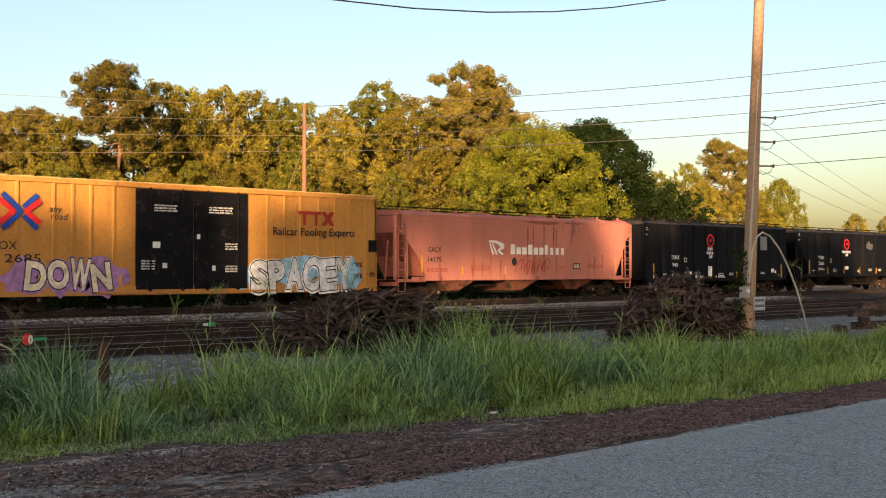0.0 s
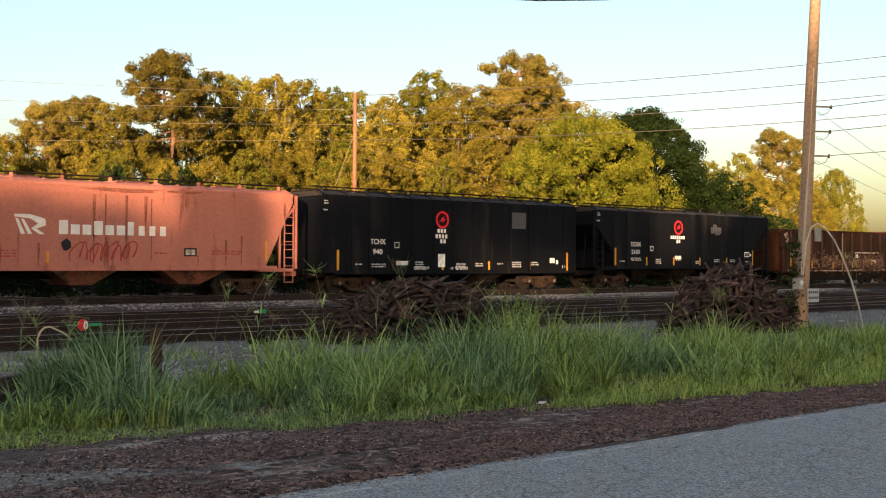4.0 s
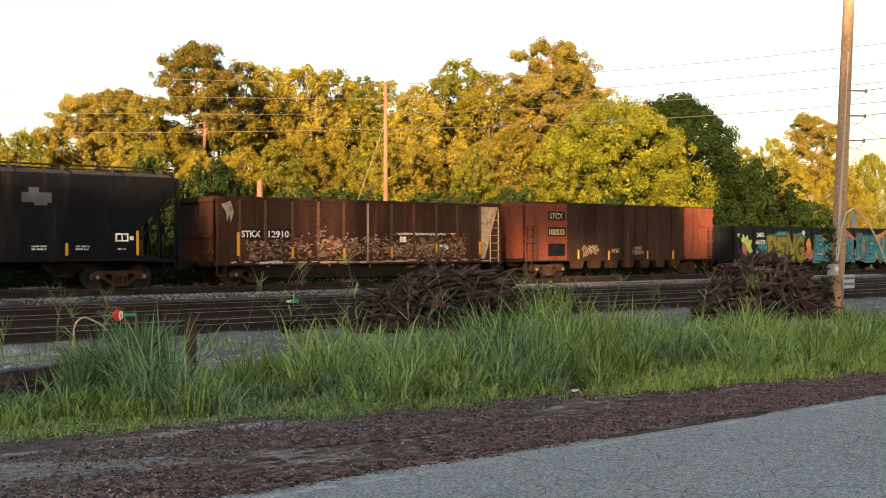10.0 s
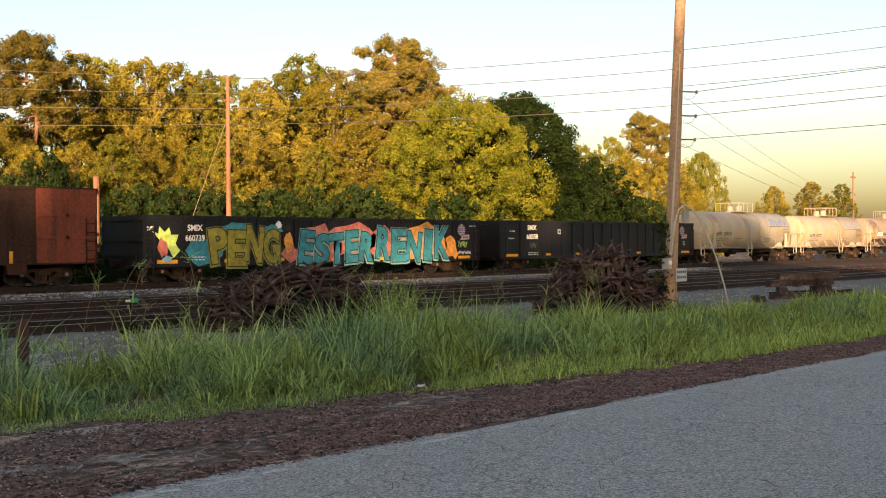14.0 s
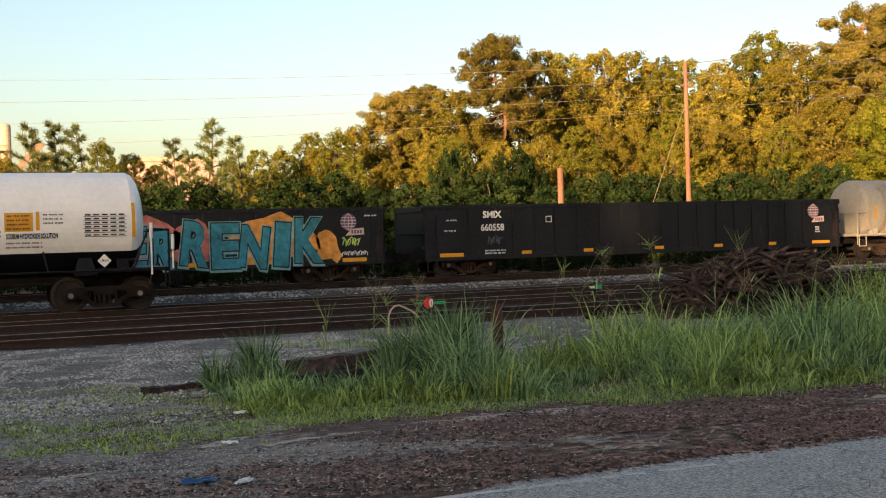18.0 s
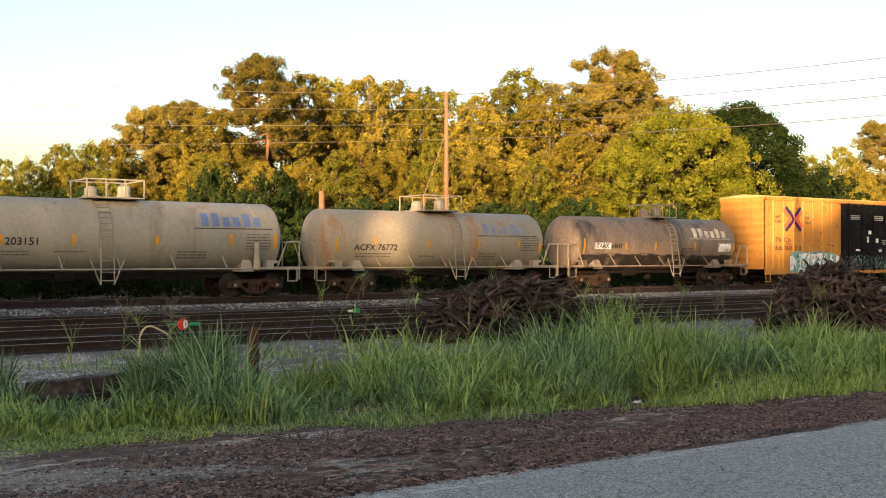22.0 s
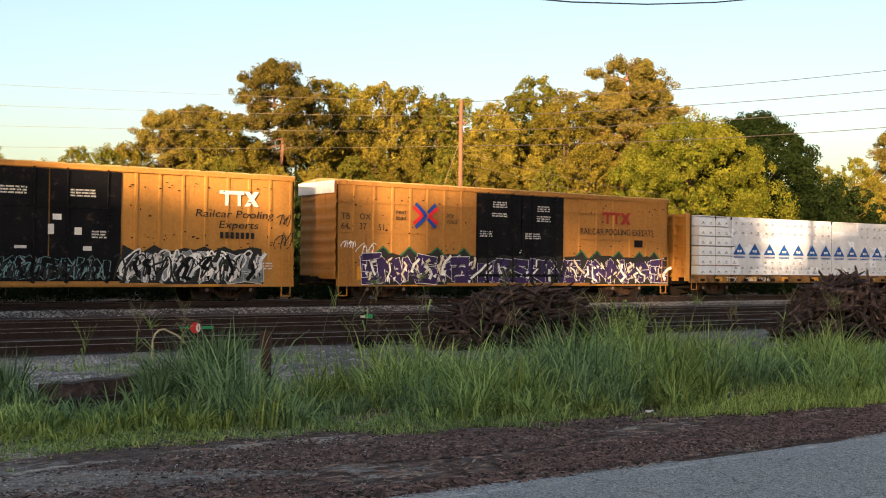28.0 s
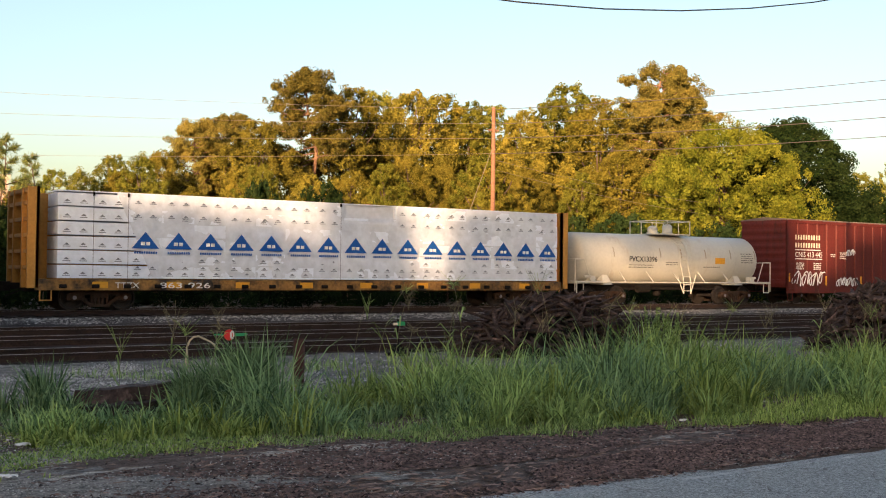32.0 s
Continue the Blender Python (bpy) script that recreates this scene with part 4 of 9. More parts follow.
reflectors(t, [(3.15, 0.95, 0.12, 0.4), (6.5, 0.95, 0.12, 0.4), (-3.1, 0.95, 0.12, 0.4), (-6.2, 0.95, 0.12, 0.4)])

def rust_flecks(t, seed, count=150):
    """Chips and rust runs in the paint beside the door."""
    rnd = random.Random(seed)
    spots = []
    for i in range(count):
        x = rnd.choice((-1, 1)) * rnd.uniform(2.8, 9.1)
        z = rnd.choice((rnd.uniform(0.8, 4.2), rnd.uniform(4.0, 4.4), rnd.uniform(1.9, 2.5)))
        spots.append(blob(rnd, x, z, rnd.uniform(0.03, 0.16), rnd.uniform(0.02, 0.07), 7, 0.5))
    return tagged(flat(t, "rust_fleck", spots, RUST, lift=0.002), "small rust-brown chips in the yellow paint", kind="stuff")


RIB2 = tuple(-8.6 + 0.88 * i for i in range(7)) + tuple(3.1 + 0.88 * i for i in range(8))
t, hl = boxcar(205.1, 223.9, YELLOW, "yellow high-cube boxcar with black doors and white graffiti", door=(-2.45, 2.53), door_mat=BLACK, ribs=RIB2)
cross_sign(t, -6.93, 3.66, 0.85, SPRAY["purple"], mat("faded_red", (0.6, 0.11, 0.06), 0.65, bump=0.0))
lettering(t, "next", -8.6, 3.7, 0.22, PAINT_BLACK, shear=0.2)
lettering(t, "load", -8.55, 3.42, 0.22, PAINT_BLACK, shear=0.2)
lettering(t, "any", -5.92, 3.68, 0.22, PAINT_BLACK, shear=0.2)
lettering(t, "road", -5.9, 3.4, 0.22, PAINT_BLACK, shear=0.2)
lettering(t, "TB  OX", -8.52, 2.38, 0.25, PAINT_BLACK, width=1.38)
lettering(t, "66 00 13", -8.52, 1.93, 0.25, PAINT_BLACK, width=2.25)
three_mark(t, 6.25, 3.62, 1.62, 0.57, PAINT_WHITE)
lettering(t, "Railcar Pooling", 5.32, 3.18, 0.28, PAINT_BLACK, lift=0.012, width=3.2, shear=0.15)
lettering(t, "Experts", 6.25, 2.78, 0.28, PAINT_BLACK, lift=0.012, width=1.62, shear=0.15)
wild_style(t, -7.19, -3.05, 0.7, 1.86, SPRAY["pale"], SPRAY["green"], SPRAY["mint"], 5, 21, (SPRAY["mint"], SPRAY["green"], SPRAY["sky"]))
rust_flecks(t, 81)
wild_style(t, 2.6, 8.0, 0.7, 2.02, SPRAY["steel"], SPRAY["pale"], PAINT_BLACK, 7, 22, (SPRAY["white"], PAINT_BLACK, SPRAY["pale"], BLACK))
wild_style(t, -2.1, 2.0, 0.85, 1.7, BLACK, SPRAY["mint"], BLACK, 8, 23, (SPRAY["steel"], BLACK))
small_print(t, [(-1.6, 4.0, 0.9, 3), (0.75, 3.98, 0.9, 3), (1.5, 2.55, 0.6, 3), (8.0, 1.5, 0.5, 3)], PAINT_WHITE, SIDE - 0.018)
notices(t, "paper_notice", [bar(0.15, 2.9, 0.45, 3.1), bar(0.0, 2.4, 0.2, 2.75), bar(0.9, 2.4, 1.15, 2.65), bar(-1.1, 1.9, -0.7, 2.0), bar(1.2, 1.85, 1.5, 2.0)], PAINT_WHITE, SIDE - 0.015, 0.008)
scrawl(t, [(8.7, 2.9, 0.5, 0.5), (8.7, 2.0, 0.5, 0.7)], PAINT_BLACK, 6)
scrawl(t, [(2.7, 0.75, 5.1, 1.2), (3.4, 0.8, 3.8, 1.0)], SPRAY["white"], 61, 0.03, y=SIDE - 0.03)
scrawl(t, [(2.2, 0.75, 4.9, 1.0), (-2.0, 0.8, 3.6, 0.6)], PAINT_BLACK, 62, 0.035, y=SIDE - 0.036)
scrawl(t, [(-1.9, 0.85, 1.6, 0.6), (0.3, 0.85, 1.6, 0.5)], SPRAY["mint"], 63, 0.02, y=SIDE - 0.036)
for i in range(7):
    flat(t, "web_name_bar", [bar(6.3 + 0.21 * i, 2.39, 6.43 + 0.21 * i, 2.63)], PAINT_BLACK, lift=0.012)
reflectors(t, [(-8.3, 0.85, 0.16, 0.8), (-5.9, 1.1, 0.13, 0.5), (-4.1, 1.1, 0.13, 0.5), (4.1, 1.2, 0.13, 0.5), (5.9, 1.2, 0.13, 0.5), (0.25, 1.2, 0.15, 0.5), (-6.0, 0.62, 0.9, 0.13), (5.5, 0.62, 0.8, 0.13)])

RIB3 = (-8.62, -7.68, -6.79, -5.9, -5.03, -4.15, -3.25, 3.57, 4.65, 5.75, 6.83, 7.95, 8.9)
t, hl = boxcar(225.8, 244.7, YELLOW_DEEP, "orange-yellow boxcar with black doors and purple graffiti", door=(-2.45, 2.52), door_mat=BLACK, ribs=RIB3, rails=(2.8, 4.02), end_cap=PAINT_WHITE)
cross_sign(t, -5.16, 3.55, 0.65)
lettering(t, "next", -6.67, 3.58, 0.21, PAINT_BLACK, shear=0.2)
lettering(t, "load", -6.65, 3.33, 0.21, PAINT_BLACK, shear=0.2)
lettering(t, "any", -4.1, 3.52, 0.21, PAINT_BLACK, shear=0.2)
lettering(t, "road", -4.07, 3.26, 0.21, PAINT_BLACK, shear=0.2)
for text, x, z in (("TB", -9.25, 3.3), ("OX", -8.4, 3.3), ("64", -9.25, 2.9), ("37", -8.4, 2.9), ("51", -7.5, 2.88)):
    lettering(t, text, x, z, 0.25, PAINT_BLACK)
three_mark(t, 4.95, 3.52, 1.86, 0.56, PAINT_MAROON)
lettering(t, "RAILCAR POOLING EXPERTS", 3.55, 3.0, 0.29, PAINT_BLACK, lift=0.05, width=4.78)
rust_flecks(t, 82, 90)
wild_style(t, -8.2, -2.6, 0.66, 1.95, SPRAY["purple"], SPRAY["white"], PAINT_BLACK, 6, 31, (SPRAY["cream"], SPRAY["purple"], SPRAY["white"]))
wild_style(t, -2.4, 2.4, 0.66, 1.92, SPRAY["purple"], SPRAY["pale"], PAINT_BLACK, 5, 32, (SPRAY["purple"], SPRAY["white"], PAINT_BLACK))
wild_style(t, 2.6, 9.35, 0.66, 1.95, SPRAY["purple"], SPRAY["white"], PAINT_BLACK, 7, 33, (SPRAY["cream"], SPRAY["purple"], SPRAY["white"]))
rnd = random.Random(9)
for x in (-7.3, -6.0, -4.6, -3.2, 3.6, 4.6, 6.0, 7.4, 8.4):
    peak = flat(t, "sprayed_peak", [[(x - 0.6, 1.75), (x + 0.6, 1.75), (x + 0.3, 2.05), (x + 0.05, 2.26), (x - 0.25, 2.03)]], SPRAY["green"], lift=0.005)
    flat(peak, "peak_fill", [[(x - 0.5, 1.73), (x + 0.5, 1.73), (x + 0.24, 2.0), (x + 0.05, 2.17), (x - 0.2, 1.98)]], PAINT_BLACK, lift=0.009)
small_print(t, [(-1.6, 4.3, 0.8, 3), (-1.65, 3.8, 0.85, 2), (0.95, 4.2, 0.75, 3), (0.9, 3.75, 0.85, 3), (-2.3, 3.0, 0.7, 3), (0.25, 2.95, 0.9, 3), (-0.1, 2.2, 0.2, 2)], PAINT_WHITE, SIDE - 0.018)
scrawl(t, [(-9.2, 2.1, 0.6, 0.35), (-8.4, 1.75, 0.7, 0.6)], SPRAY["white"], 7)
part("info_board", Shape().box(7.05, 7.6, SIDE - 0.05, SIDE - 0.03, 2.44, 2.78), BLACK, t)
reflectors(t, [(-8.5, 0.85, 0.22, 0.55), (-5.85, 0.95, 0.14, 0.45), (-2.3, 0.95, 0.14, 0.45), (0.8, 1.0, 0.14, 0.5), (2.9, 0.9, 0.14, 0.45), (5.2, 0.9, 0.14, 0.45), (7.0, 0.8, 0.16, 0.6), (-6.4, 0.6, 0.8, 0.13), (4.6, 0.6, 0.8, 0.13)])

RIB4 = tuple(-8.4 + 0.8 * i for i in range(22))
t, hl = boxcar(284.3, 303.0, OXIDE, "oxide red boxcar with white lettering and graffiti", top_z=4.45, door=(-1.5, 1.5), ribs=RIB4, roof=mat("galvanised_roof", (0.13, 0.1, 0.085), 0.7))
tagged(flat(t, "company_name", [bar(-8.7 + 0.21 * i, z, -8.7 + 0.21 * i + 0.11, z + 0.25) for z in (3.42, 3.0) for i in range(10)], SPRAY["cream"], lift=0.03), kind="stuff")
lettering(t, "CNIS 413 445", -8.7, 2.5, 0.27, PAINT_WHITE, width=2.2, lift=0.03)
flat(t, "painted_rule", [bar(-8.7, 2.86, -6.6, 2.9), bar(-8.7, 2.38, -6.5, 2.42)], PAINT_WHITE, lift=0.028)
small_print(t, [(-8.6, 2.2, 0.6, 4), (-7.2, 2.2, 0.6, 4), (-5.8, 2.7, 0.4, 2), (-5.0, 2.8, 0.5, 4)], PAINT_WHITE, SIDE - 0.024)
scrawl(t, [(-8.8, 0.95, 2.4, 0.8), (-5.2, 0.95, 1.8, 0.5), (-4.4, 2.6, 0.7, 0.4)], SPRAY["pale"], 8, 0.03)
reflectors(t, [(-9.2, 1.15, 0.13, 0.5), (-6.2, 1.0, 0.13, 0.5), (-3.2, 1.0, 0.13, 0.5), (3.2, 1.0, 0.13, 0.5), (6.2, 1.0, 0.13, 0.5)])


# -- covered hoppers
def hopper_ends(t, hl, z_sill, z_top, slope, material, bays=5):
    """The open end frames of a hopper: platform, corner posts, braces, ladder, sloping sheet supports."""
    for k in (-1, 1):
        x = k * hl
        part("end_platform", Shape().box(min(x, x - k * slope), max(x, x - k * slope), SIDE + 0.05, -SIDE - 0.05, z_sill - 0.12, z_sill), material, t)
        part("end_sill", Shape().box(min(x, x - k * 0.12), max(x, x - k * 0.12), SIDE + 0.05, -SIDE - 0.05, z_sill - 0.3, z_sill + 0.02), material, t)
        for y in (SIDE + 0.08, -SIDE - 0.08):
            part("corner_post", Shape().box(x - 0.06, x + 0.06, y - 0.05, y + 0.05, z_sill, z_top), material, t)
            part("end_brace", Shape().tube((x - k * 0.75, y, z_sill), (x - k * 0.75, y, z_top - 0.9), 0.045, 6).tube((x - k * 0.05, y, z_top - 0.5), (x - k * (slope - 0.1), y, z_sill + 0.7), 0.05, 6), material, t)
        for y in (-0.55, 0.55):
            part("slope_brace", Shape().tube((x - k * 0.2, y, z_sill), (x - k * 0.35, y, z_top - 1.2), 0.05, 6), material, t)
        ladder(t, x - k * 0.36, SIDE + 0.06, z_sill - 0.05, z_top - 0.4, 0.42, material, 8)
        stirrup(t, x - k * 0.36, z_sill - 0.05, material, SIDE + 0.02, 0.42, 0.5)
        grab(t, [(x + k * 0.04, SIDE + 0.1, z_sill + 1.0), (x + k * 0.1, SIDE + 0.1, z_sill + 1.0), (x + k * 0.1, -SIDE - 0.1, z_sill + 1.0)], material)


def covered_hopper(x0, x1, paint, label, side, z_sill, z_eave, z_top, chutes, slope=2.0, posts=(), hatch_step=1.5, name="covered_hopper", open_ends=True, roof_mat=None, chute_mat=None):
    """side: the side sheet's outline in x and z."""
    t, hl = car(name, x0, x1, label, "hopper car")
    for y in (SIDE, -SIDE - 0.05):
        part("side_sheet", Shape().prism(side, "y", y, y + 0.05), paint, t)
    core = [(p[0] * 0.995, p[1] - (0.02 if p[1] > 3 else -0.05)) for p in side]
    part("bin", Shape().prism(core, "y", SIDE + 0.05, -SIDE - 0.05), paint, t)
    part("side_sill", Shape().box(-hl + slope * 0.5, hl - slope * 0.5, SIDE - 0.03, SIDE + 0.02, z_sill - 0.06, z_sill + 0.12), paint, t)
    part("centre_sill", Shape().box(-hl - 0.1, hl + 0.1, -0.35, 0.35, 0.7, 1.0), GRIME, t)
    # roof curving in from the eave, with running boards and hatch battens
    x_a, x_b = min(p[0] for p in side), max(p[0] for p in side)
    rf = Shape().prism([(SIDE - 0.01, z_eave), (SIDE + 0.16, z_eave + (z_top - z_eave) * 0.6), (SIDE + 0.55, z_top), (-SIDE - 0.55, z_top), (-SIDE - 0.16, z_eave + (z_top - z_eave) * 0.6), (-SIDE + 0.01, z_eave)], "x", x_a, x_b)
    part("roof", rf, roof_mat or paint, t, "sloping sheet roof with cross battens")
    part("eave_rail", Shape().box(x_a, x_b, SIDE - 0.03, SIDE + 0.02, z_eave - 0.05, z_eave + 0.04), paint, t)
    n = int((x_b - x_a) / hatch_step)
    for i in range(n + 1):
        x = x_a + 0.1 + (x_b - x_a - 0.2) * i / n
        part("roof_rib", Shape().prism([(SIDE - 0.025, z_eave), (SIDE + 0.13, z_eave + (z_top - z_eave) * 0.66), (SIDE + 0.53, z_top + 0.05), (-SIDE - 0.53, z_top + 0.05), (-SIDE + 0.025, z_eave)], "x", x - 0.035, x + 0.035), paint, t)
    for y in (SIDE + 0.5, -SIDE - 0.78):
        part("running_board", Shape().box(x_a - 0.15, x_b + 0.15, y, y + 0.28, z_top + 0.17, z_top + 0.21), GRIME, t, "dark grated roof walkway")
        for q in range(n + 1):
            x = x_a + 0.35 + (x_b - x_a - 0.7) * q / n
            part("board_bracket", Shape().box(x - 0.05, x + 0.05, y + 0.02, y + 0.12, z_top - 0.02, z_top + 0.17), roof_mat or paint, t)
    for q in range(max(3, n // 2)):
        x = x_a + (x_b - x_a) * (q + 0.5) / max(3, n // 2)
        part("hatch_cover", Shape().prism([(-0.42, z_top), (-0.36, z_top + 0.13), (0.36, z_top + 0.13), (0.42, z_top)], "x", x - 0.62, x + 0.62), roof_mat or paint, t)
    for x in posts:
        part("side_post", Shape().box(x - 0.055, x + 0.055, SIDE - 0.03, SIDE + 0.01, z_sill + 0.05, z_eave - 0.06), paint, t)
    for a, b, bottom in chutes:
        m = (a + b) / 2
        s = Shape().hexa([(m - 0.35, -0.9, bottom), (m + 0.35, -0.9, bottom), (m + 0.35, 0.9, bottom), (m - 0.35, 0.9, bottom)],
                         [(a, SIDE + 0.12, z_sill + 0.05), (b, SIDE + 0.12, z_sill + 0.05), (b, -SIDE - 0.12, z_sill + 0.05), (a, -SIDE - 0.12, z_sill + 0.05)])
        c = part("chute", s, chute_mat or GRIME, t, "sloping discharge chute")
        part("outlet_gate", Shape().box(m - 0.42, m + 0.42, -1.0, 1.0, bottom - 0.06, bottom + 0.04).tube((m - 0.2, -1.15, bottom), (m + 0.2, -1.15, bottom), 0.06, 8), GRIME, c)
    if open_ends:
        hopper_ends(t, hl, z_sill, z_eave, slope, paint)
    for k in (-1, 1):
        truck(t, k * (hl - 2.1))
    coupler(t, hl, 0.8)
    return t, hl


# faded salmon hopper
PINK_GRIME = mat("grimy_salmon_paint", (0.22, 0.085, 0.055), 0.75, vary=0.3, scale=1.5, grain=12, bump=0.1, tint=(0.05, 0.03, 0.022), tint_amount=0.35, tint_scale=1.6)
PSIDE = [(-8.45, 4.1), (8.6, 4.1), (8.6, 3.75), (7.35, 1.2), (-6.95, 1.2), (-7.4, 2.1), (-8.45, 3.3)]
t, hl = covered_hopper(33.25, 50.85, PINK, "faded salmon pink covered hopper with rust streaks", PSIDE, 1.08, 4.1, 4.3, ((-5.95, -3.3, 0.48), (-1.5, 1.3, 0.44), (2.7, 5.9, 0.44)), 1.9, hatch_step=1.72, chute_mat=PINK_GRIME)
part("side_crease", Shape().box(-8.3, 8.6, SIDE - 0.02, SIDE + 0.01, 3.8, 3.86), PINK, t)
lettering(t, "GACX", -6.8, 2.38, 0.24, PAINT_BLACK, width=0.85, fat=0.005)
lettering(t, "14175", -6.82, 1.9, 0.24, PAINT_BLACK, width=0.88, fat=0.005)
flat(t, "company_mark", [[(-2.73, 3.0), (-2.2, 3.0), (-1.65, 2.85), (-1.62, 2.62), (-1.95, 2.5), (-1.65, 2.3), (-1.85, 2.3), (-2.15, 2.5), (-1.9, 2.68), (-2.2, 2.85), (-2.73, 2.9)],
                         [(-2.7, 2.85), (-2.6, 2.85), (-2.35, 2.3), (-2.5, 2.3)], [(-2.5, 2.83), (-2.4, 2.83), (-2.1, 2.3), (-2.25, 2.3)]], PAINT_WHITE, lift=0.012, label="white company mark of sweeping bands")
flat(t, "company_name_bars", [bar(-1.16 + 0.43 * i, 2.32, -1.16 + 0.43 * i + (0.33 if i < 6 else 0.24), 2.32 + (0.5 if i in (0, 3, 6) else 0.36)) for i in range(10)], PAINT_WHITE, lift=0.012)
rnd = random.Random(3)
flat(t, "faded_spot", [blob(rnd, -0.88, 1.95, 0.36, 0.42, 12, 0.15)], PAINT_BLACK, lift=0.010)
scrawl(t, [(-0.6, 1.35, 2.4, 0.75)], PAINT_MAROON, 12, 0.022)
flat(t, "info_square", [bar(3.71, 1.56, 4.25, 1.88)], PAINT_BLACK, lift=0.010)
flat(t, "info_square_face", [bar(3.78, 1.62, 3.98, 1.82), bar(4.02, 1.62, 4.18, 1.82)], SPRAY["cream"], lift=0.014)
small_print(t, [(-6.9, 1.6, 1.4, 2), (-4.0, 1.75, 1.4, 3), (4.9, 1.8, 1.3, 2), (2.5, 1.7, 0.5, 1)], PAINT_MAROON)
reflectors(t, [(-7.25, 1.4, 0.1, 0.8), (-4.6, 1.3, 0.1, 0.4), (-1.6, 1.3, 0.1, 0.4), (7.3, 1.4, 0.1, 0.8)])
STREAK = mat("rust_streak", (0.24, 0.08, 0.052), 0.8, vary=0.4, scale=3, grain=14, bump=0.0)
for x, w, z0, z1 in ((0.1, 0.1, 1.25, 3.8), (0.55, 0.06, 1.6, 3.85), (1.35, 0.09, 1.5, 3.8), (2.1, 0.12, 2.5, 3.85), (2.35, 0.05, 1.3, 3.7), (5.5, 0.09, 1.2, 2.2), (-1.9, 0.08, 1.2, 2.0), (-3.2, 0.05, 1.2, 1.9), (4.3, 0.05, 1.2, 1.6), (6.2, 0.07, 1.2, 2.4)):
    flat(t, "rust_streak", [[(x, z0), (x + w * 0.4, z0), (x + w, z1), (x - w * 0.3, z1)]], STREAK, lift=0.004)
flat(t, "rust_stain", [blob(rnd, 1.2, 4.0, 2.6, 0.18, 16, 0.3), blob(rnd, 3.6, 4.02, 1.4, 0.14, 14, 0.3)], STREAK, lift=0.02)


def round_emblem(t, x, z, r):
    flat(t, "round_emblem", ring(x, z, r, r * 0.26), PAINT_RED, lift=0.012, label="red ring emblem")
    flat(t, "emblem_bolt", [[(x - r * 0.5, z - r * 0.25), (x + r * 0.1, z - r * 0.1), (x - r * 0.05, z - r * 0.35), (x + r * 0.55, z + r * 0.12), (x + r * 0.1, z + r * 0.1), (x + r * 0.35, z + r * 0.42), (x - r * 0.3, z + r * 0.1), (x - r * 0.05, z + r * 0.05)]], PAINT_RED, lift=0.014)


def name_bars(t, rows, material, h=0.18, step=0.19, y=SIDE):
    """A company's name as plain upright bars: x, z, letters."""
    flat(t, "company_name_bars", [bar(x + step * i, z, x + step * i + step * 0.7, z + h) for x, z, n in rows for i in range(n)], material, y, 0.012)


# black carbon hopper with full-length sides
t, hl = covered_hopper(52.1, 67.75, HOPPER_BLACK, "black covered hopper with a red ring emblem", [(-7.8, 4.18), (7.82, 4.18), (7.82, 0.9), (-7.8, 0.9)], 0.9, 4.18, 4.4, ((-3.5, -1.2, 0.45), (1.0, 3.2, 0.45)), 1.4, posts=(-6.23, -5.32, -4.11, -2.92, -1.68, -0.44, 0.8, 2.0, 3.2, 4.44, 5.7, 6.9), hatch_step=1.2, open_ends=False, roof_mat=HOPPER_ROOF)
lettering(t, "TCHX", -5.28, 2.16, 0.22, PAINT_WHITE, width=0.84, fat=0.008)
lettering(t, "940", -5.14, 1.72, 0.22, PAINT_WHITE, width=0.53, fat=0.008)
round_emblem(t, -1.17, 3.32, 0.4)
name_bars(t, ((-1.47, 2.72, 3), (-1.58, 2.47, 4), (-1.3, 2.24, 2)), PAINT_WHITE)
flat(t, "grey_patch", [bar(3.24, 3.02, 4.22, 3.8)], LABEL_GREY, lift=0.010)
small_print(t, [(-5.2, 1.3, 0.8, 2), (-3.85, 1.38, 0.55, 2), (-2.75, 1.4, 0.5, 3), (-0.3, 1.32, 0.6, 2), (0.9, 1.34, 0.5, 2), (2.3, 1.34, 0.4, 1), (3.3, 1.4, 0.6, 3), (4.6, 1.4, 0.5, 2), (-6.1, 1.3, 0.4, 1)], PAINT_WHITE)
notices(t, "route_card", [bar(-1.42, 1.15, -1.0, 1.75), bar(-3.85, 1.25, -3.2, 1.42), bar(5.9, 1.35, 6.25, 1.6), bar(6.35, 1.3, 6.5, 1.5), bar(6.8, 1.1, 7.0, 1.25)], SPRAY["white"], lift=0.010)
flat(t, "stencil_box", [bar(-3.95, 2.0, -3.68, 2.03), bar(-3.95, 2.22, -3.68, 2.25), bar(-3.95, 2.0, -3.92, 2.25), bar(-3.71, 2.0, -3.68, 2.25)], PAINT_WHITE, lift=0.010)
scrawl(t, [(-2.9, 0.98, 0.9, 0.22), (-0.6, 0.98, 1.0, 0.22)], PAINT_WHITE, 14, 0.014)
reflectors(t, [(-7.05, 0.98, 0.12, 0.9), (-4.14, 0.97, 0.12, 0.46), (-1.2, 0.97, 0.12, 0.46), (1.7, 0.97, 0.12, 0.45), (4.43, 0.97, 0.1, 0.45), (7.1, 0.98, 0.12, 0.9)])
small_print(t, [(-7.7, 3.98, 0.2, 2), (-7.75, 3.6, 0.25, 1)], PAINT_WHITE)

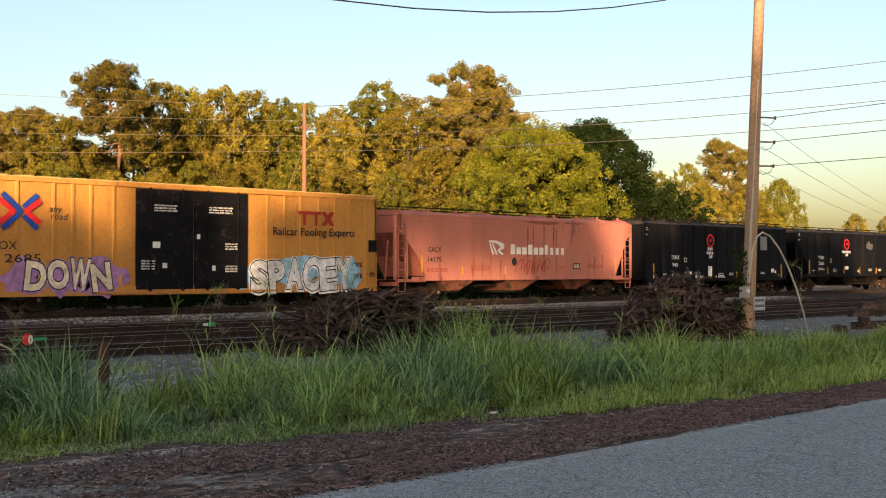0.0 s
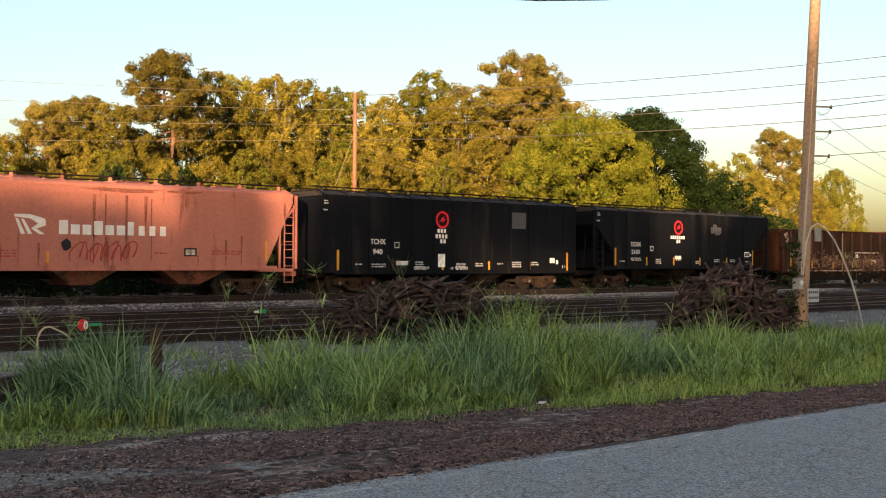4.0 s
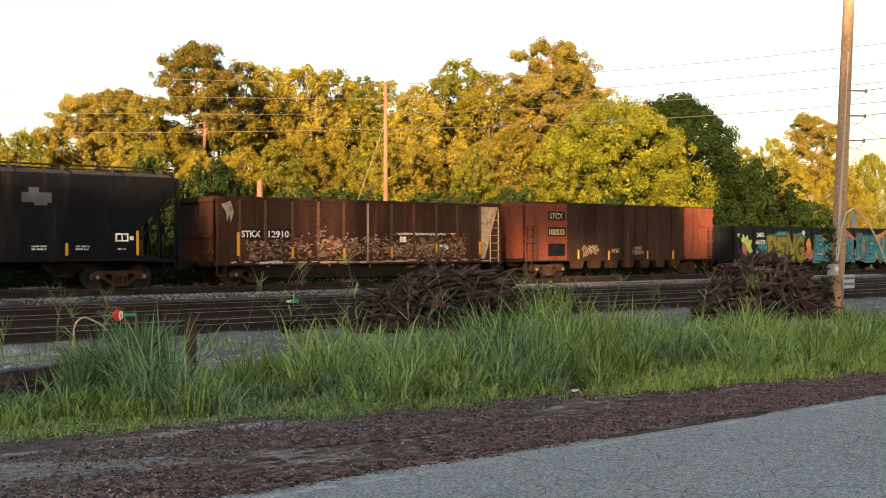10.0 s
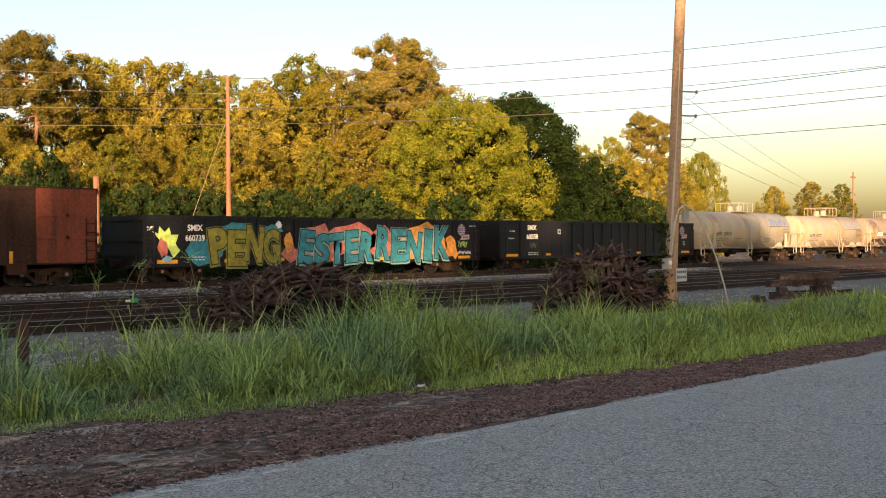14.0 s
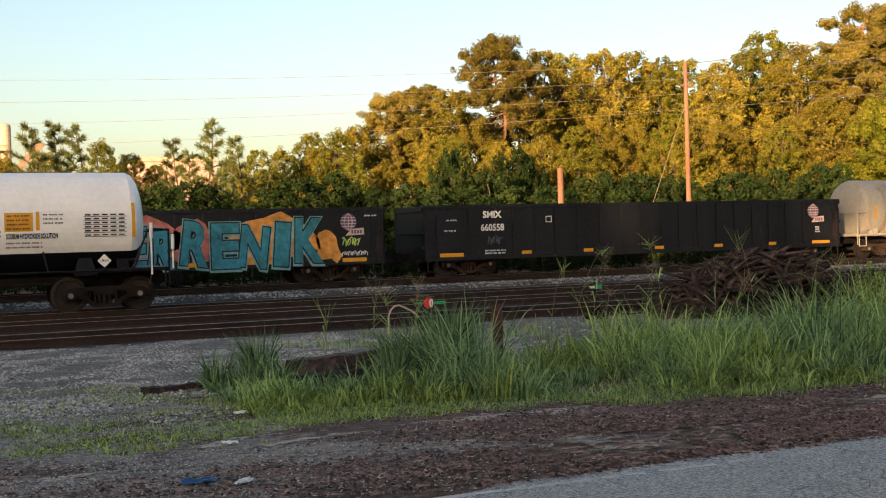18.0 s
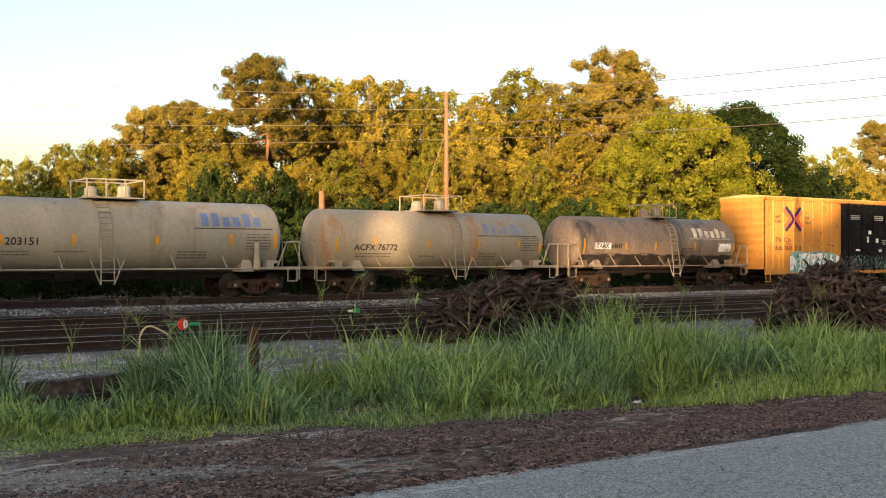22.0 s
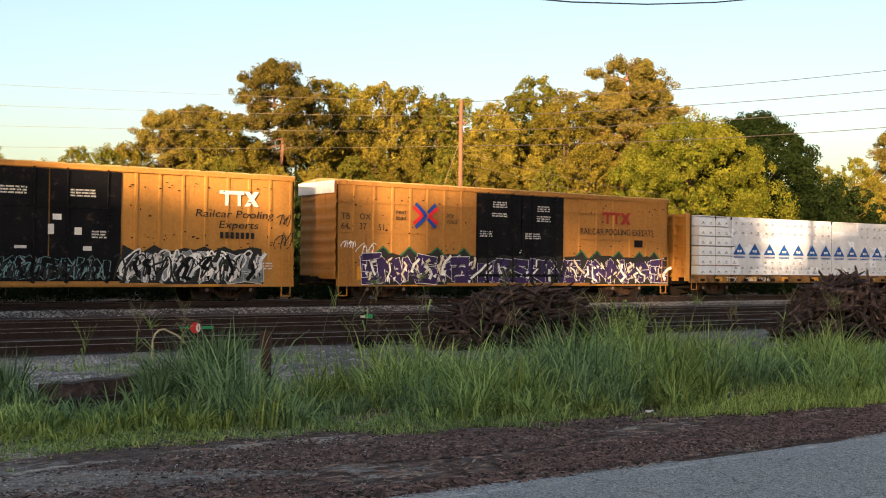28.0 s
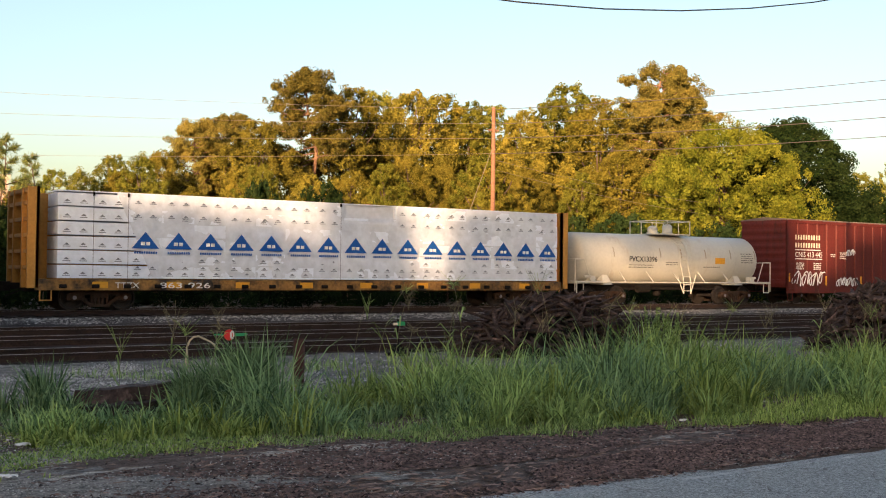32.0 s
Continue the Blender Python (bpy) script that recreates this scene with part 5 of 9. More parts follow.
# black carbon hopper with sloping ends
t, hl = covered_hopper(69.2, 84.95, HOPPER_BLACK, "black covered hopper with sloping open ends", [(-7.85, 4.1), (7.75, 4.1), (7.75, 3.6), (6.35, 2.2), (6.2, 1.1), (-6.35, 1.1), (-6.45, 2.0), (-7.85, 3.4)], 1.1, 4.1, 4.3, ((-4.9, -2.5, 0.5), (-1.2, 1.2, 0.42), (2.5, 4.9, 0.5)), 1.6, posts=(-6.44, -5.32, -3.5, -1.7, 0.2, 2.0, 3.8, 5.3), hatch_step=1.9, roof_mat=HOPPER_ROOF)
lettering(t, "TCHX", -5.04, 2.27, 0.22, PAINT_WHITE, width=0.86, fat=0.008)
lettering(t, "2160", -4.98, 1.87, 0.22, PAINT_WHITE, width=0.7, fat=0.008)
round_emblem(t, -0.93, 3.36, 0.4)
name_bars(t, ((-1.65, 2.72, 7), (-1.1, 2.5, 2)), PAINT_WHITE)
flat(t, "grey_patch", [bar(1.95, 3.1, 3.1, 3.45), bar(2.3, 3.4, 2.65, 3.62), bar(2.5, 3.0, 2.95, 3.12)], LABEL_GREY, lift=0.010)
small_print(t, [(-5.0, 1.66, 0.85, 2), (-2.9, 1.6, 0.45, 3), (-1.15, 1.68, 0.5, 2), (2.4, 1.6, 0.55, 2), (3.95, 1.6, 0.5, 2), (0.65, 1.5, 0.3, 2), (-5.9, 1.5, 0.4, 1), (5.5, 1.5, 0.3, 1)], PAINT_WHITE)
notices(t, "route_card", [bar(-1.25, 1.6, -0.7, 1.78), bar(5.4, 1.75, 5.9, 2.05), bar(5.95, 1.8, 6.1, 1.95)], SPRAY["white"], lift=0.010)
flat(t, "card_face", [bar(5.47, 1.8, 5.63, 1.99), bar(5.68, 1.8, 5.84, 1.99)], BLACK, lift=0.014)
flat(t, "stencil_box", [bar(-3.4, 2.05, -3.13, 2.08), bar(-3.4, 2.27, -3.13, 2.3), bar(-3.4, 2.05, -3.37, 2.3), bar(-3.16, 2.05, -3.13, 2.3)], PAINT_WHITE, lift=0.010)
small_print(t, [(-7.7, 4.0, 0.2, 2), (-7.75, 3.6, 0.25, 1)], PAINT_WHITE)
reflectors(t, [(-6.33, 1.25, 0.12, 0.92), (-3.74, 1.25, 0.1, 0.44), (-1.38, 1.25, 0.1, 0.44), (1.0, 1.25, 0.1, 0.44), (3.58, 1.25, 0.1, 0.44), (6.2, 1.25, 0.1, 0.9)])


# -- gondolas
def gondola(x0, x1, paint, label, top_z, low, posts, chord=None, name="gondola", end_mat=None, post_w=0.1, post_mat=None):
    t, hl = car(name, x0, x1, label, "gondola")
    for y in (SIDE + 0.06, -SIDE - 0.11):
        part("side_sheet", Shape().box(-hl, hl, y, y + 0.05, low, top_z - 0.02), paint, t)
    for y in (SIDE, -SIDE - 0.16):
        part("top_chord", Shape().box(-hl - 0.02, hl + 0.02, y, y + 0.16, top_z - 0.12, top_z), chord or paint, t)
        part("side_sill", Shape().box(-hl, hl, y, y + 0.1, low - 0.02, low + 0.16), paint, t)
    for x in posts:
        for y in (SIDE, -SIDE - 0.06):
            part("side_post", Shape().box(x - post_w / 2, x + post_w / 2, y, y + 0.07, low + 0.14, top_z - 0.1), post_mat or paint, t)
    part("floor", Shape().box(-hl, hl, SIDE + 0.1, -SIDE - 0.1, low, low + 0.12), paint, t)
    part("scrap_load", Shape().box(-hl + 0.3, hl - 0.3, SIDE + 0.14, -SIDE - 0.14, low + 0.1, top_z - 0.6), GRIME, t, "dark load below the top edge")
    for k in (-1, 1):
        x = k * hl
        part("end_wall", Shape().box(min(x, x - k * 0.06), max(x, x - k * 0.06), SIDE + 0.06, -SIDE - 0.06, low, top_z - 0.01), end_mat or paint, t)
        for z in (low + 0.5, low + 1.1, top_z - 0.15):
            part("end_rib", Shape().box(min(x, x + k * 0.09), max(x, x + k * 0.09), SIDE + 0.06, -SIDE - 0.06, z - 0.07, z + 0.07), end_mat or paint, t)
        part("end_platform", Shape().box(min(x, x + k * 0.3), max(x, x + k * 0.3), SIDE + 0.2, -SIDE - 0.2, low - 0.05, low + 0.08), GRIME, t)
        ladder(t, x - k * 0.3, SIDE, low - 0.02, min(top_z, low + 1.7), 0.4, paint, 5)
        stirrup(t, x - k * 0.3, low, paint)
        truck(t, k * (hl - 2.0))
    part("centre_sill", Shape().box(-hl, hl, -0.4, 0.4, 0.62, low + 0.05), GRIME, t)
    coupler(t, hl, 0.7)
    return t, hl


# post rust lightened: the light the posts catch is in the colour
RUST_POST = mat("lit_rusty_post", (0.1, 0.05, 0.029), 0.85, vary=0.4, scale=2, grain=14, bump=0.2, tint=(0.045, 0.024, 0.017), tint_amount=0.3, tint_scale=2, streak=True)
RUST_FADED = mat("faded_spray_on_rust", (0.17, 0.105, 0.065), 0.85, vary=0.5, scale=2.5, grain=12, bump=0.1, tint=(0.06, 0.03, 0.02), tint_amount=0.45, tint_scale=3)
RUST_ORANGE = mat("bright_rust", (0.15, 0.055, 0.02), 0.85, vary=0.4, scale=2, grain=14, bump=0.2)
RUST_DARK = mat("dark_rusty_steel", (0.032, 0.019, 0.015), 0.85, vary=0.4, scale=1.1, grain=12, bump=0.2, tint=(0.08, 0.034, 0.018), tint_amount=0.2, tint_scale=1.3, streak=True, spec=0.07)
t, hl = gondola(86.45, 101.25, RUST, "rusty brown gondola with peeling graffiti and a pale end", 3.53, 0.85, (-6.3, -5.17, -3.92, -2.68, -1.42, -0.22, 1.05, 2.26, 3.52, 4.73, 6.11), post_mat=RUST_POST)
part("belly", Shape().prism([(-6.2, 0.86), (6.0, 0.86), (5.0, 0.35), (3.6, 0.28), (-3.8, 0.28), (-5.2, 0.35)], "y", SIDE + 0.25, -SIDE - 0.25), GRIME, t, "dark drop-bottom belly")
flat(t, "pale_post_paint", [bar(-0.27, 0.95, -0.17, 3.4)], RUST_PALE, lift=0.006)
flat(t, "pale_end_panel", [[(6.2, 3.4), (7.2, 3.4), (6.4, 1.0), (6.15, 1.0)]], RUST_PALE, SIDE + 0.05, 0.006)
ladder(t, 6.92, SIDE, 0.85, 3.3, 0.5, RUST_PALE, 7)
lettering(t, "STKX", -6.22, 1.94, 0.25, PAINT_WHITE, width=0.85, fat=0.01, y=SIDE + 0.05)
lettering(t, "12910", -5.02, 1.94, 0.25, PAINT_WHITE, width=0.95, fat=0.01, y=SIDE + 0.05)
flat(t, "black_stencil_ground", [bar(-6.28, 1.88, -5.3, 2.25)], BLACK, SIDE + 0.05, 0.004)
flat(t, "black_stencil_ground", [bar(-5.08, 1.88, -4.0, 2.25)], BLACK, SIDE + 0.05, 0.004)
rnd = random.Random(15)
for name, m, count, big in (("faded_spray", RUST_FADED, 170, 0.5), ("rust_mottle", RUST_ORANGE, 150, 0.4), ("dark_mottle", RUST, 150, 0.3), ("flaking_paint", RUST_PALE, 300, 0.17), ("cream_fleck", RUST_PALE, 220, 0.09)):
    spots = []
    for i in range(count):
        x = rnd.choice((rnd.uniform(-2.7, 0.9), rnd.uniform(-2.7, 0.9), rnd.uniform(1.0, 5.2), rnd.uniform(1.0, 5.2), rnd.uniform(-6, -3)))
        spots.append(blob(rnd, x, rnd.gauss(1.5, 0.26), rnd.uniform(0.05, big), rnd.uniform(0.03, big * 0.5), 9, 0.55))
    tagged(flat(t, name, spots, m, SIDE + 0.058, 0.002), "patches of flaking old paint and rust", kind="stuff")
flat(t, "flaking_sill", [blob(rnd, -2.2 + 0.9 * i, 0.92, 0.8, 0.1, 10, 0.4) for i in range(5)], RUST_PALE, lift=0.004)
for i in range(22):
    flat(t, "flaking_sill_paint", [blob(rnd, -6.6 + 0.62 * i, 0.93 + rnd.uniform(-0.04, 0.05), rnd.uniform(0.2, 0.6), rnd.uniform(0.04, 0.1), 10, 0.45)], RUST_PALE, lift=0.0045)
scrawl(t, [(1.1, 2.05, 3.5, 0.12)], SPRAY["cream"], 16, 0.018, y=SIDE + 0.05)
scrawl(t, [(-5.4, 0.87, 1.0, 0.1)], PAINT_WHITE, 17, 0.014)
notices(t, "paper_notice", [bar(1.5, 1.75, 1.85, 2.0), bar(3.7, 1.45, 3.95, 1.65), bar(4.0, 1.4, 4.4, 1.68)], SPRAY["white"], SIDE + 0.05, 0.012)
reflectors(t, [(-6.45, 1.2, 0.12, 0.92), (-3.98, 1.1, 0.12, 0.45), (-1.48, 1.05, 0.12, 0.45), (0.98, 1.1, 0.12, 0.45), (3.45, 1.3, 0.12, 0.4), (6.0, 1.2, 0.12, 0.6)])
flat(t, "tall_scrawl", [[(-7.1, 3.2), (-6.7, 3.35), (-6.55, 2.9), (-6.7, 2.5), (-6.75, 2.85), (-6.85, 2.5), (-6.9, 2.9)]], RUST_PALE, SIDE + 0.05, 0.010)

t, hl = gondola(102.75, 117.1, RUST_DARK, "rusty gondola with red painted end panels", 3.72, 0.86, (-3.4, -2.28, -1.4, -0.22, 0.71, 1.72, 2.76, 3.68), end_mat=RUST_RED)
for a, b in ((-7.15, -4.36), (4.7, 7.1)):
    part("end_panel", Shape().box(a, b, SIDE - 0.01, SIDE + 0.05, 0.9, 3.66), RUST_RED, t, "red-brown painted side panel")
    for z in (1.84, 2.68):
        part("panel_rail", Shape().box(a, b, SIDE - 0.06, SIDE - 0.01, z - 0.06, z + 0.06), RUST_RED, t)
    part("panel_post", Shape().box((a + b) / 2 - 0.06, (a + b) / 2 + 0.06, SIDE - 0.06, SIDE - 0.01, 0.9, 3.66), RUST_RED, t)
for i in range(7):
    x = -3.9 + 1.24 * i
    part("bottom_tab", Shape().prism([(x, 0.9), (x + 0.85, 0.9), (x + 0.72, 0.48), (x + 0.13, 0.48)], "y", SIDE + 0.05, SIDE + 0.3), RUST, t)
lettering(t, "STCX", -5.56, 2.92, 0.27, RUST_PALE, width=0.92, fat=0.012, lift=0.03)
lettering(t, "100533", -5.6, 2.14, 0.27, RUST_PALE, width=1.05, fat=0.012, lift=0.03)
flat(t, "black_stencil_ground", [bar(-5.67, 2.84, -4.5, 3.28), bar(-5.67, 2.06, -4.45, 2.5), bar(-5.67, 1.1, -4.5, 1.7)], BLACK, lift=0.016)
scrawl(t, [(-5.6, 1.2, 1.0, 0.3), (-5.55, 1.42, 0.9, 0.22), (-2.9, 1.15, 0.8, 0.35), (-2.8, 1.4, 0.6, 0.25), (-1.2, 1.2, 0.6, 0.28), (0.5, 1.1, 0.8, 0.3), (0.6, 1.35, 0.6, 0.25), (4.8, 1.15, 0.9, 0.3), (4.9, 1.4, 0.7, 0.3)], RUST_PALE, 18, 0.016)
flat(t, "flaking_patch", [blob(rnd, -3.0, 1.3, 0.5, 0.6, 12, 0.4)], RUST_FADED, SIDE + 0.05, 0.006)
reflectors(t, [(-6.2, 0.94, 0.12, 0.92), (-3.6, 0.95, 0.12, 0.44), (-1.4, 0.9, 0.12, 0.44), (1.58, 0.9, 0.12, 0.44), (3.65, 0.9, 0.14, 0.44), (6.3, 0.94, 0.12, 0.92)])

GLOBE = mat("faded_globe_violet", (0.11, 0.085, 0.15), 0.65, vary=0.25, scale=4, grain=20, bump=0.0)
GLOBE_LINE = mat("faded_globe_rose", (0.5, 0.36, 0.33), 0.65, vary=0.2, scale=4, grain=20, bump=0.0)


def globe(t, x, z):
    """A globe with rose parallels and meridians over a banner."""
    g = flat(t, "globe_mark", [disc(x, z, 0.31, 22)], GLOBE, lift=0.009, label="round violet globe emblem with rose lines")
    for dz, half in ((-0.16, 0.26), (-0.06, 0.3), (0.06, 0.3), (0.16, 0.26)):
        flat(g, "globe_parallel", [bar(x - half, z + dz - 0.016, x + half, z + dz + 0.016)], GLOBE_LINE, lift=0.011)
    for k in (-0.5, 0.0, 0.5):
        line = [(x + k * 0.31 * math.cos(q), z + 0.31 * math.sin(q)) for q in (-1.4, -0.7, 0.0, 0.7, 1.4)]
        tagged(flat(g, "globe_meridian", stroke(line, 0.014), GLOBE_LINE, lift=0.013), kind="stuff")
    flat(t, "globe_banner", [[(x - 0.12, z - 0.5), (x + 0.6, z - 0.47), (x + 0.58, z - 0.22), (x + 0.1, z - 0.26)]], GLOBE_LINE, lift=0.018)
    tagged(flat(t, "banner_bars", [bar(x + 0.1 + 0.11 * i, z - 0.43, x + 0.17 + 0.11 * i, z - 0.3) for i in range(4)], GLOBE, lift=0.021), kind="stuff")


GPOSTS = (-10.05, -8.22, -7.06, -6.32, -5.33, -4.43, -3.41, -2.34, -1.32, -0.4, 0.6, 1.48, 2.43, 3.41, 4.36, 5.29, 6.18, 7.1, 8.09, 10.0)
t, hl = gondola(119.05, 139.25, GON_BLACK, "long black mill gondola covered with bright graffiti", 2.74, 0.66, GPOSTS)
lettering(t, "SMIX", -8.02, 2.12, 0.24, PAINT_WHITE, width=0.75, fat=0.012)
lettering(t, "660739", -8.13, 1.7, 0.24, PAINT_WHITE, width=0.95, fat=0.01)
rnd = random.Random(19)
for x, z, w, h, m in ((-7.3, 1.3, 1.9, 1.2, "teal"), (-5.6, 2.2, 1.6, 0.5, "teal"), (-3.6, 2.2, 1.2, 0.4, "teal"), (-0.9, 1.5, 2.4, 1.6, "coral"), (1.2, 1.7, 3.2, 1.5, "coral"), (3.0, 1.5, 1.6, 1.5, "coral"), (5.8, 1.6, 3.4, 1.7, "orange"), (7.9, 1.3, 0.9, 1.2, "orange"), (-2.6, 1.1, 0.9, 0.8, "coral")):
    flat(t, "sprayed_ground", [blob(rnd, x, z, w, h)], SPRAY[m], lift=0.004)
graffiti_word(t, "PENG", -6.95, 0.8, 3.7, 1.3, SPRAY["olive"], PAINT_BLACK, SPRAY["lime_dark"], 0.09, seed=5)
graffiti_word(t, "ESTER", -2.2, 0.74, 4.6, 1.3, SPRAY["teal"], PAINT_BLACK, SPRAY["mint"], 0.08, shear=0.1, seed=6)
graffiti_word(t, "RENIK", 2.6, 0.82, 5.1, 1.45, SPRAY["teal"], PAINT_BLACK, SPRAY["mint"], 0.08, seed=7)
flat(t, "sprayed_tuft", [[(-9.7, 2.1), (-9.4, 2.0), (-9.35, 2.3), (-9.1, 2.05), (-8.9, 2.25), (-8.8, 1.95), (-8.45, 1.95), (-8.6, 1.6), (-8.4, 1.3), (-8.7, 1.0), (-9.0, 1.5), (-9.3, 1.7)]], SPRAY["lime"], lift=0.008)
flat(t, "sprayed_patch", [blob(rnd, -9.2, 1.45, 0.55, 0.7)], SPRAY["coral"], lift=0.010)
flat(t, "sprayed_patch", [blob(rnd, -2.75, 1.6, 0.5, 0.85)], SPRAY["orange"], lift=0.010)
flat(t, "sprayed_patch", [blob(rnd, -9.0, 0.95, 0.5, 0.3)], SPRAY["sky"], lift=0.012)
flat(t, "sprayed_patch", [blob(rnd, -2.85, 2.25, 0.6, 0.25)], PAINT_BLACK, lift=0.012)
flat(t, "sprayed_patch", [blob(rnd, -3.3, 2.4, 0.3, 0.3)], SPRAY["pale"], lift=0.012)
globe(t, 8.68, 2.2)
scrawl(t, [(8.4, 1.3, 0.7, 0.35)], SPRAY["lime"], 20, 0.018)
scrawl(t, [(8.4, 0.95, 1.0, 0.2), (-9.95, 2.1, 0.3, 0.2)], SPRAY["white"], 21, 0.014)
small_print(t, [(-8.05, 1.05, 0.9, 2), (9.3, 2.45, 0.5, 1)], PAINT_WHITE)
reflectors(t, [(-9.47, 0.78, 0.97, 0.15), (-6.2, 0.78, 0.4, 0.14), (-3.4, 0.8, 0.4, 0.14), (-0.25, 0.74, 0.5, 0.14), (2.7, 0.74, 0.45, 0.14), (5.6, 0.75, 0.4, 0.14), (8.42, 0.74, 0.93, 0.14)])

t, hl = gondola(140.85, 161.05, GON_BLACK, "long black mill gondola with white lettering", 2.76, 0.66, GPOSTS)
lettering(t, "SMIX", -7.65, 2.25, 0.25, PAINT_WHITE, width=0.8, fat=0.012)
lettering(t, "660558", -7.75, 1.75, 0.25, PAINT_WHITE, width=1.0, fat=0.01)
globe(t, 8.6, 2.24)
small_print(t, [(-7.6, 1.0, 0.9, 2), (8.7, 1.55, 0.3, 3), (-9.2, 2.2, 0.5, 1), (-9.3, 1.8, 0.5, 1)], PAINT_WHITE)
scrawl(t, [(-7.5, 1.2, 0.6, 0.35)], LABEL_GREY, 22, 0.02)
flat(t, "stencil_box", [bar(-4.9, 2.02, -4.63, 2.05), bar(-4.9, 2.24, -4.63, 2.27), bar(-4.9, 2.02, -4.87, 2.27), bar(-4.66, 2.02, -4.63, 2.27)], PAINT_WHITE, lift=0.010)
reflectors(t, [(-9.5, 0.78, 1.0, 0.14), (-6.0, 0.8, 0.45, 0.13), (-3.2, 0.8, 0.45, 0.13), (0.2, 0.8, 0.45, 0.13), (3.2, 0.8, 0.45, 0.13), (6.1, 0.8, 0.4, 0.13), (8.5, 0.8, 1.0, 0.13)])


# -- tank cars
def curve_film(top, name, x0, x1, z0, z1, r, zc, material, lift=0.006, label=""):
    """A painted patch that follows a lying tank's near side."""
    a0, a1 = math.asin((z0 - zc) / r), math.asin((z1 - zc) / r)
    n = 6
    v = []
    for i in range(n + 1):
        a = a0 + (a1 - a0) * i / n
        v += [(x0, -(r + lift) * math.cos(a), zc + (r + lift) * math.sin(a)), (x1, -(r + lift) * math.cos(a), zc + (r + lift) * math.sin(a))]
    s = Shape()
    s.add(v, [(2 * i, 2 * i + 1, 2 * i + 3, 2 * i + 2) for i in range(n)])
    return part(name, s, material, top, label)


def wrap_text(ob, r, zc, lift=0.008):
    """Bends lettering that stands flat onto a lying tank's near side."""
    for v in ob.data.vertices:
        a = math.asin(max(-0.98, min(0.98, (v.co.z - zc) / r)))
        v.co.y = -(r + lift) * math.cos(a)
    return ob


def tank_bars(top, rows, r, zc, material, seed=1, name="stencil_block"):
    """Small unreadable stencils on a tank: x, z, width, rows; each row a run of letter-wide ticks in words."""
    rnd = random.Random(seed)
    for x, z, w, n in rows:
        s = Shape()
        for k in range(n):
            a, left = x, rnd.randrange(3, 8)
            z1 = z - 0.11 * k
            ys = [-(r + 0.007) * math.cos(math.asin((q - zc) / r)) for q in (z1 - 0.04, z1)]
            while a < x + w - 0.03:
                b = a + rnd.uniform(0.018, 0.03)
                s.add([(a, ys[0], z1 - 0.04), (b, ys[0], z1 - 0.04), (b, ys[1], z1), (a, ys[1], z1)], [(0, 1, 2, 3)])
                left -= 1
                a = b + (0.012 if left else 0.045)
                left = left or rnd.randrange(3, 8)
        tagged(part(name, s, material, top), "small stencilled print", kind="stuff")


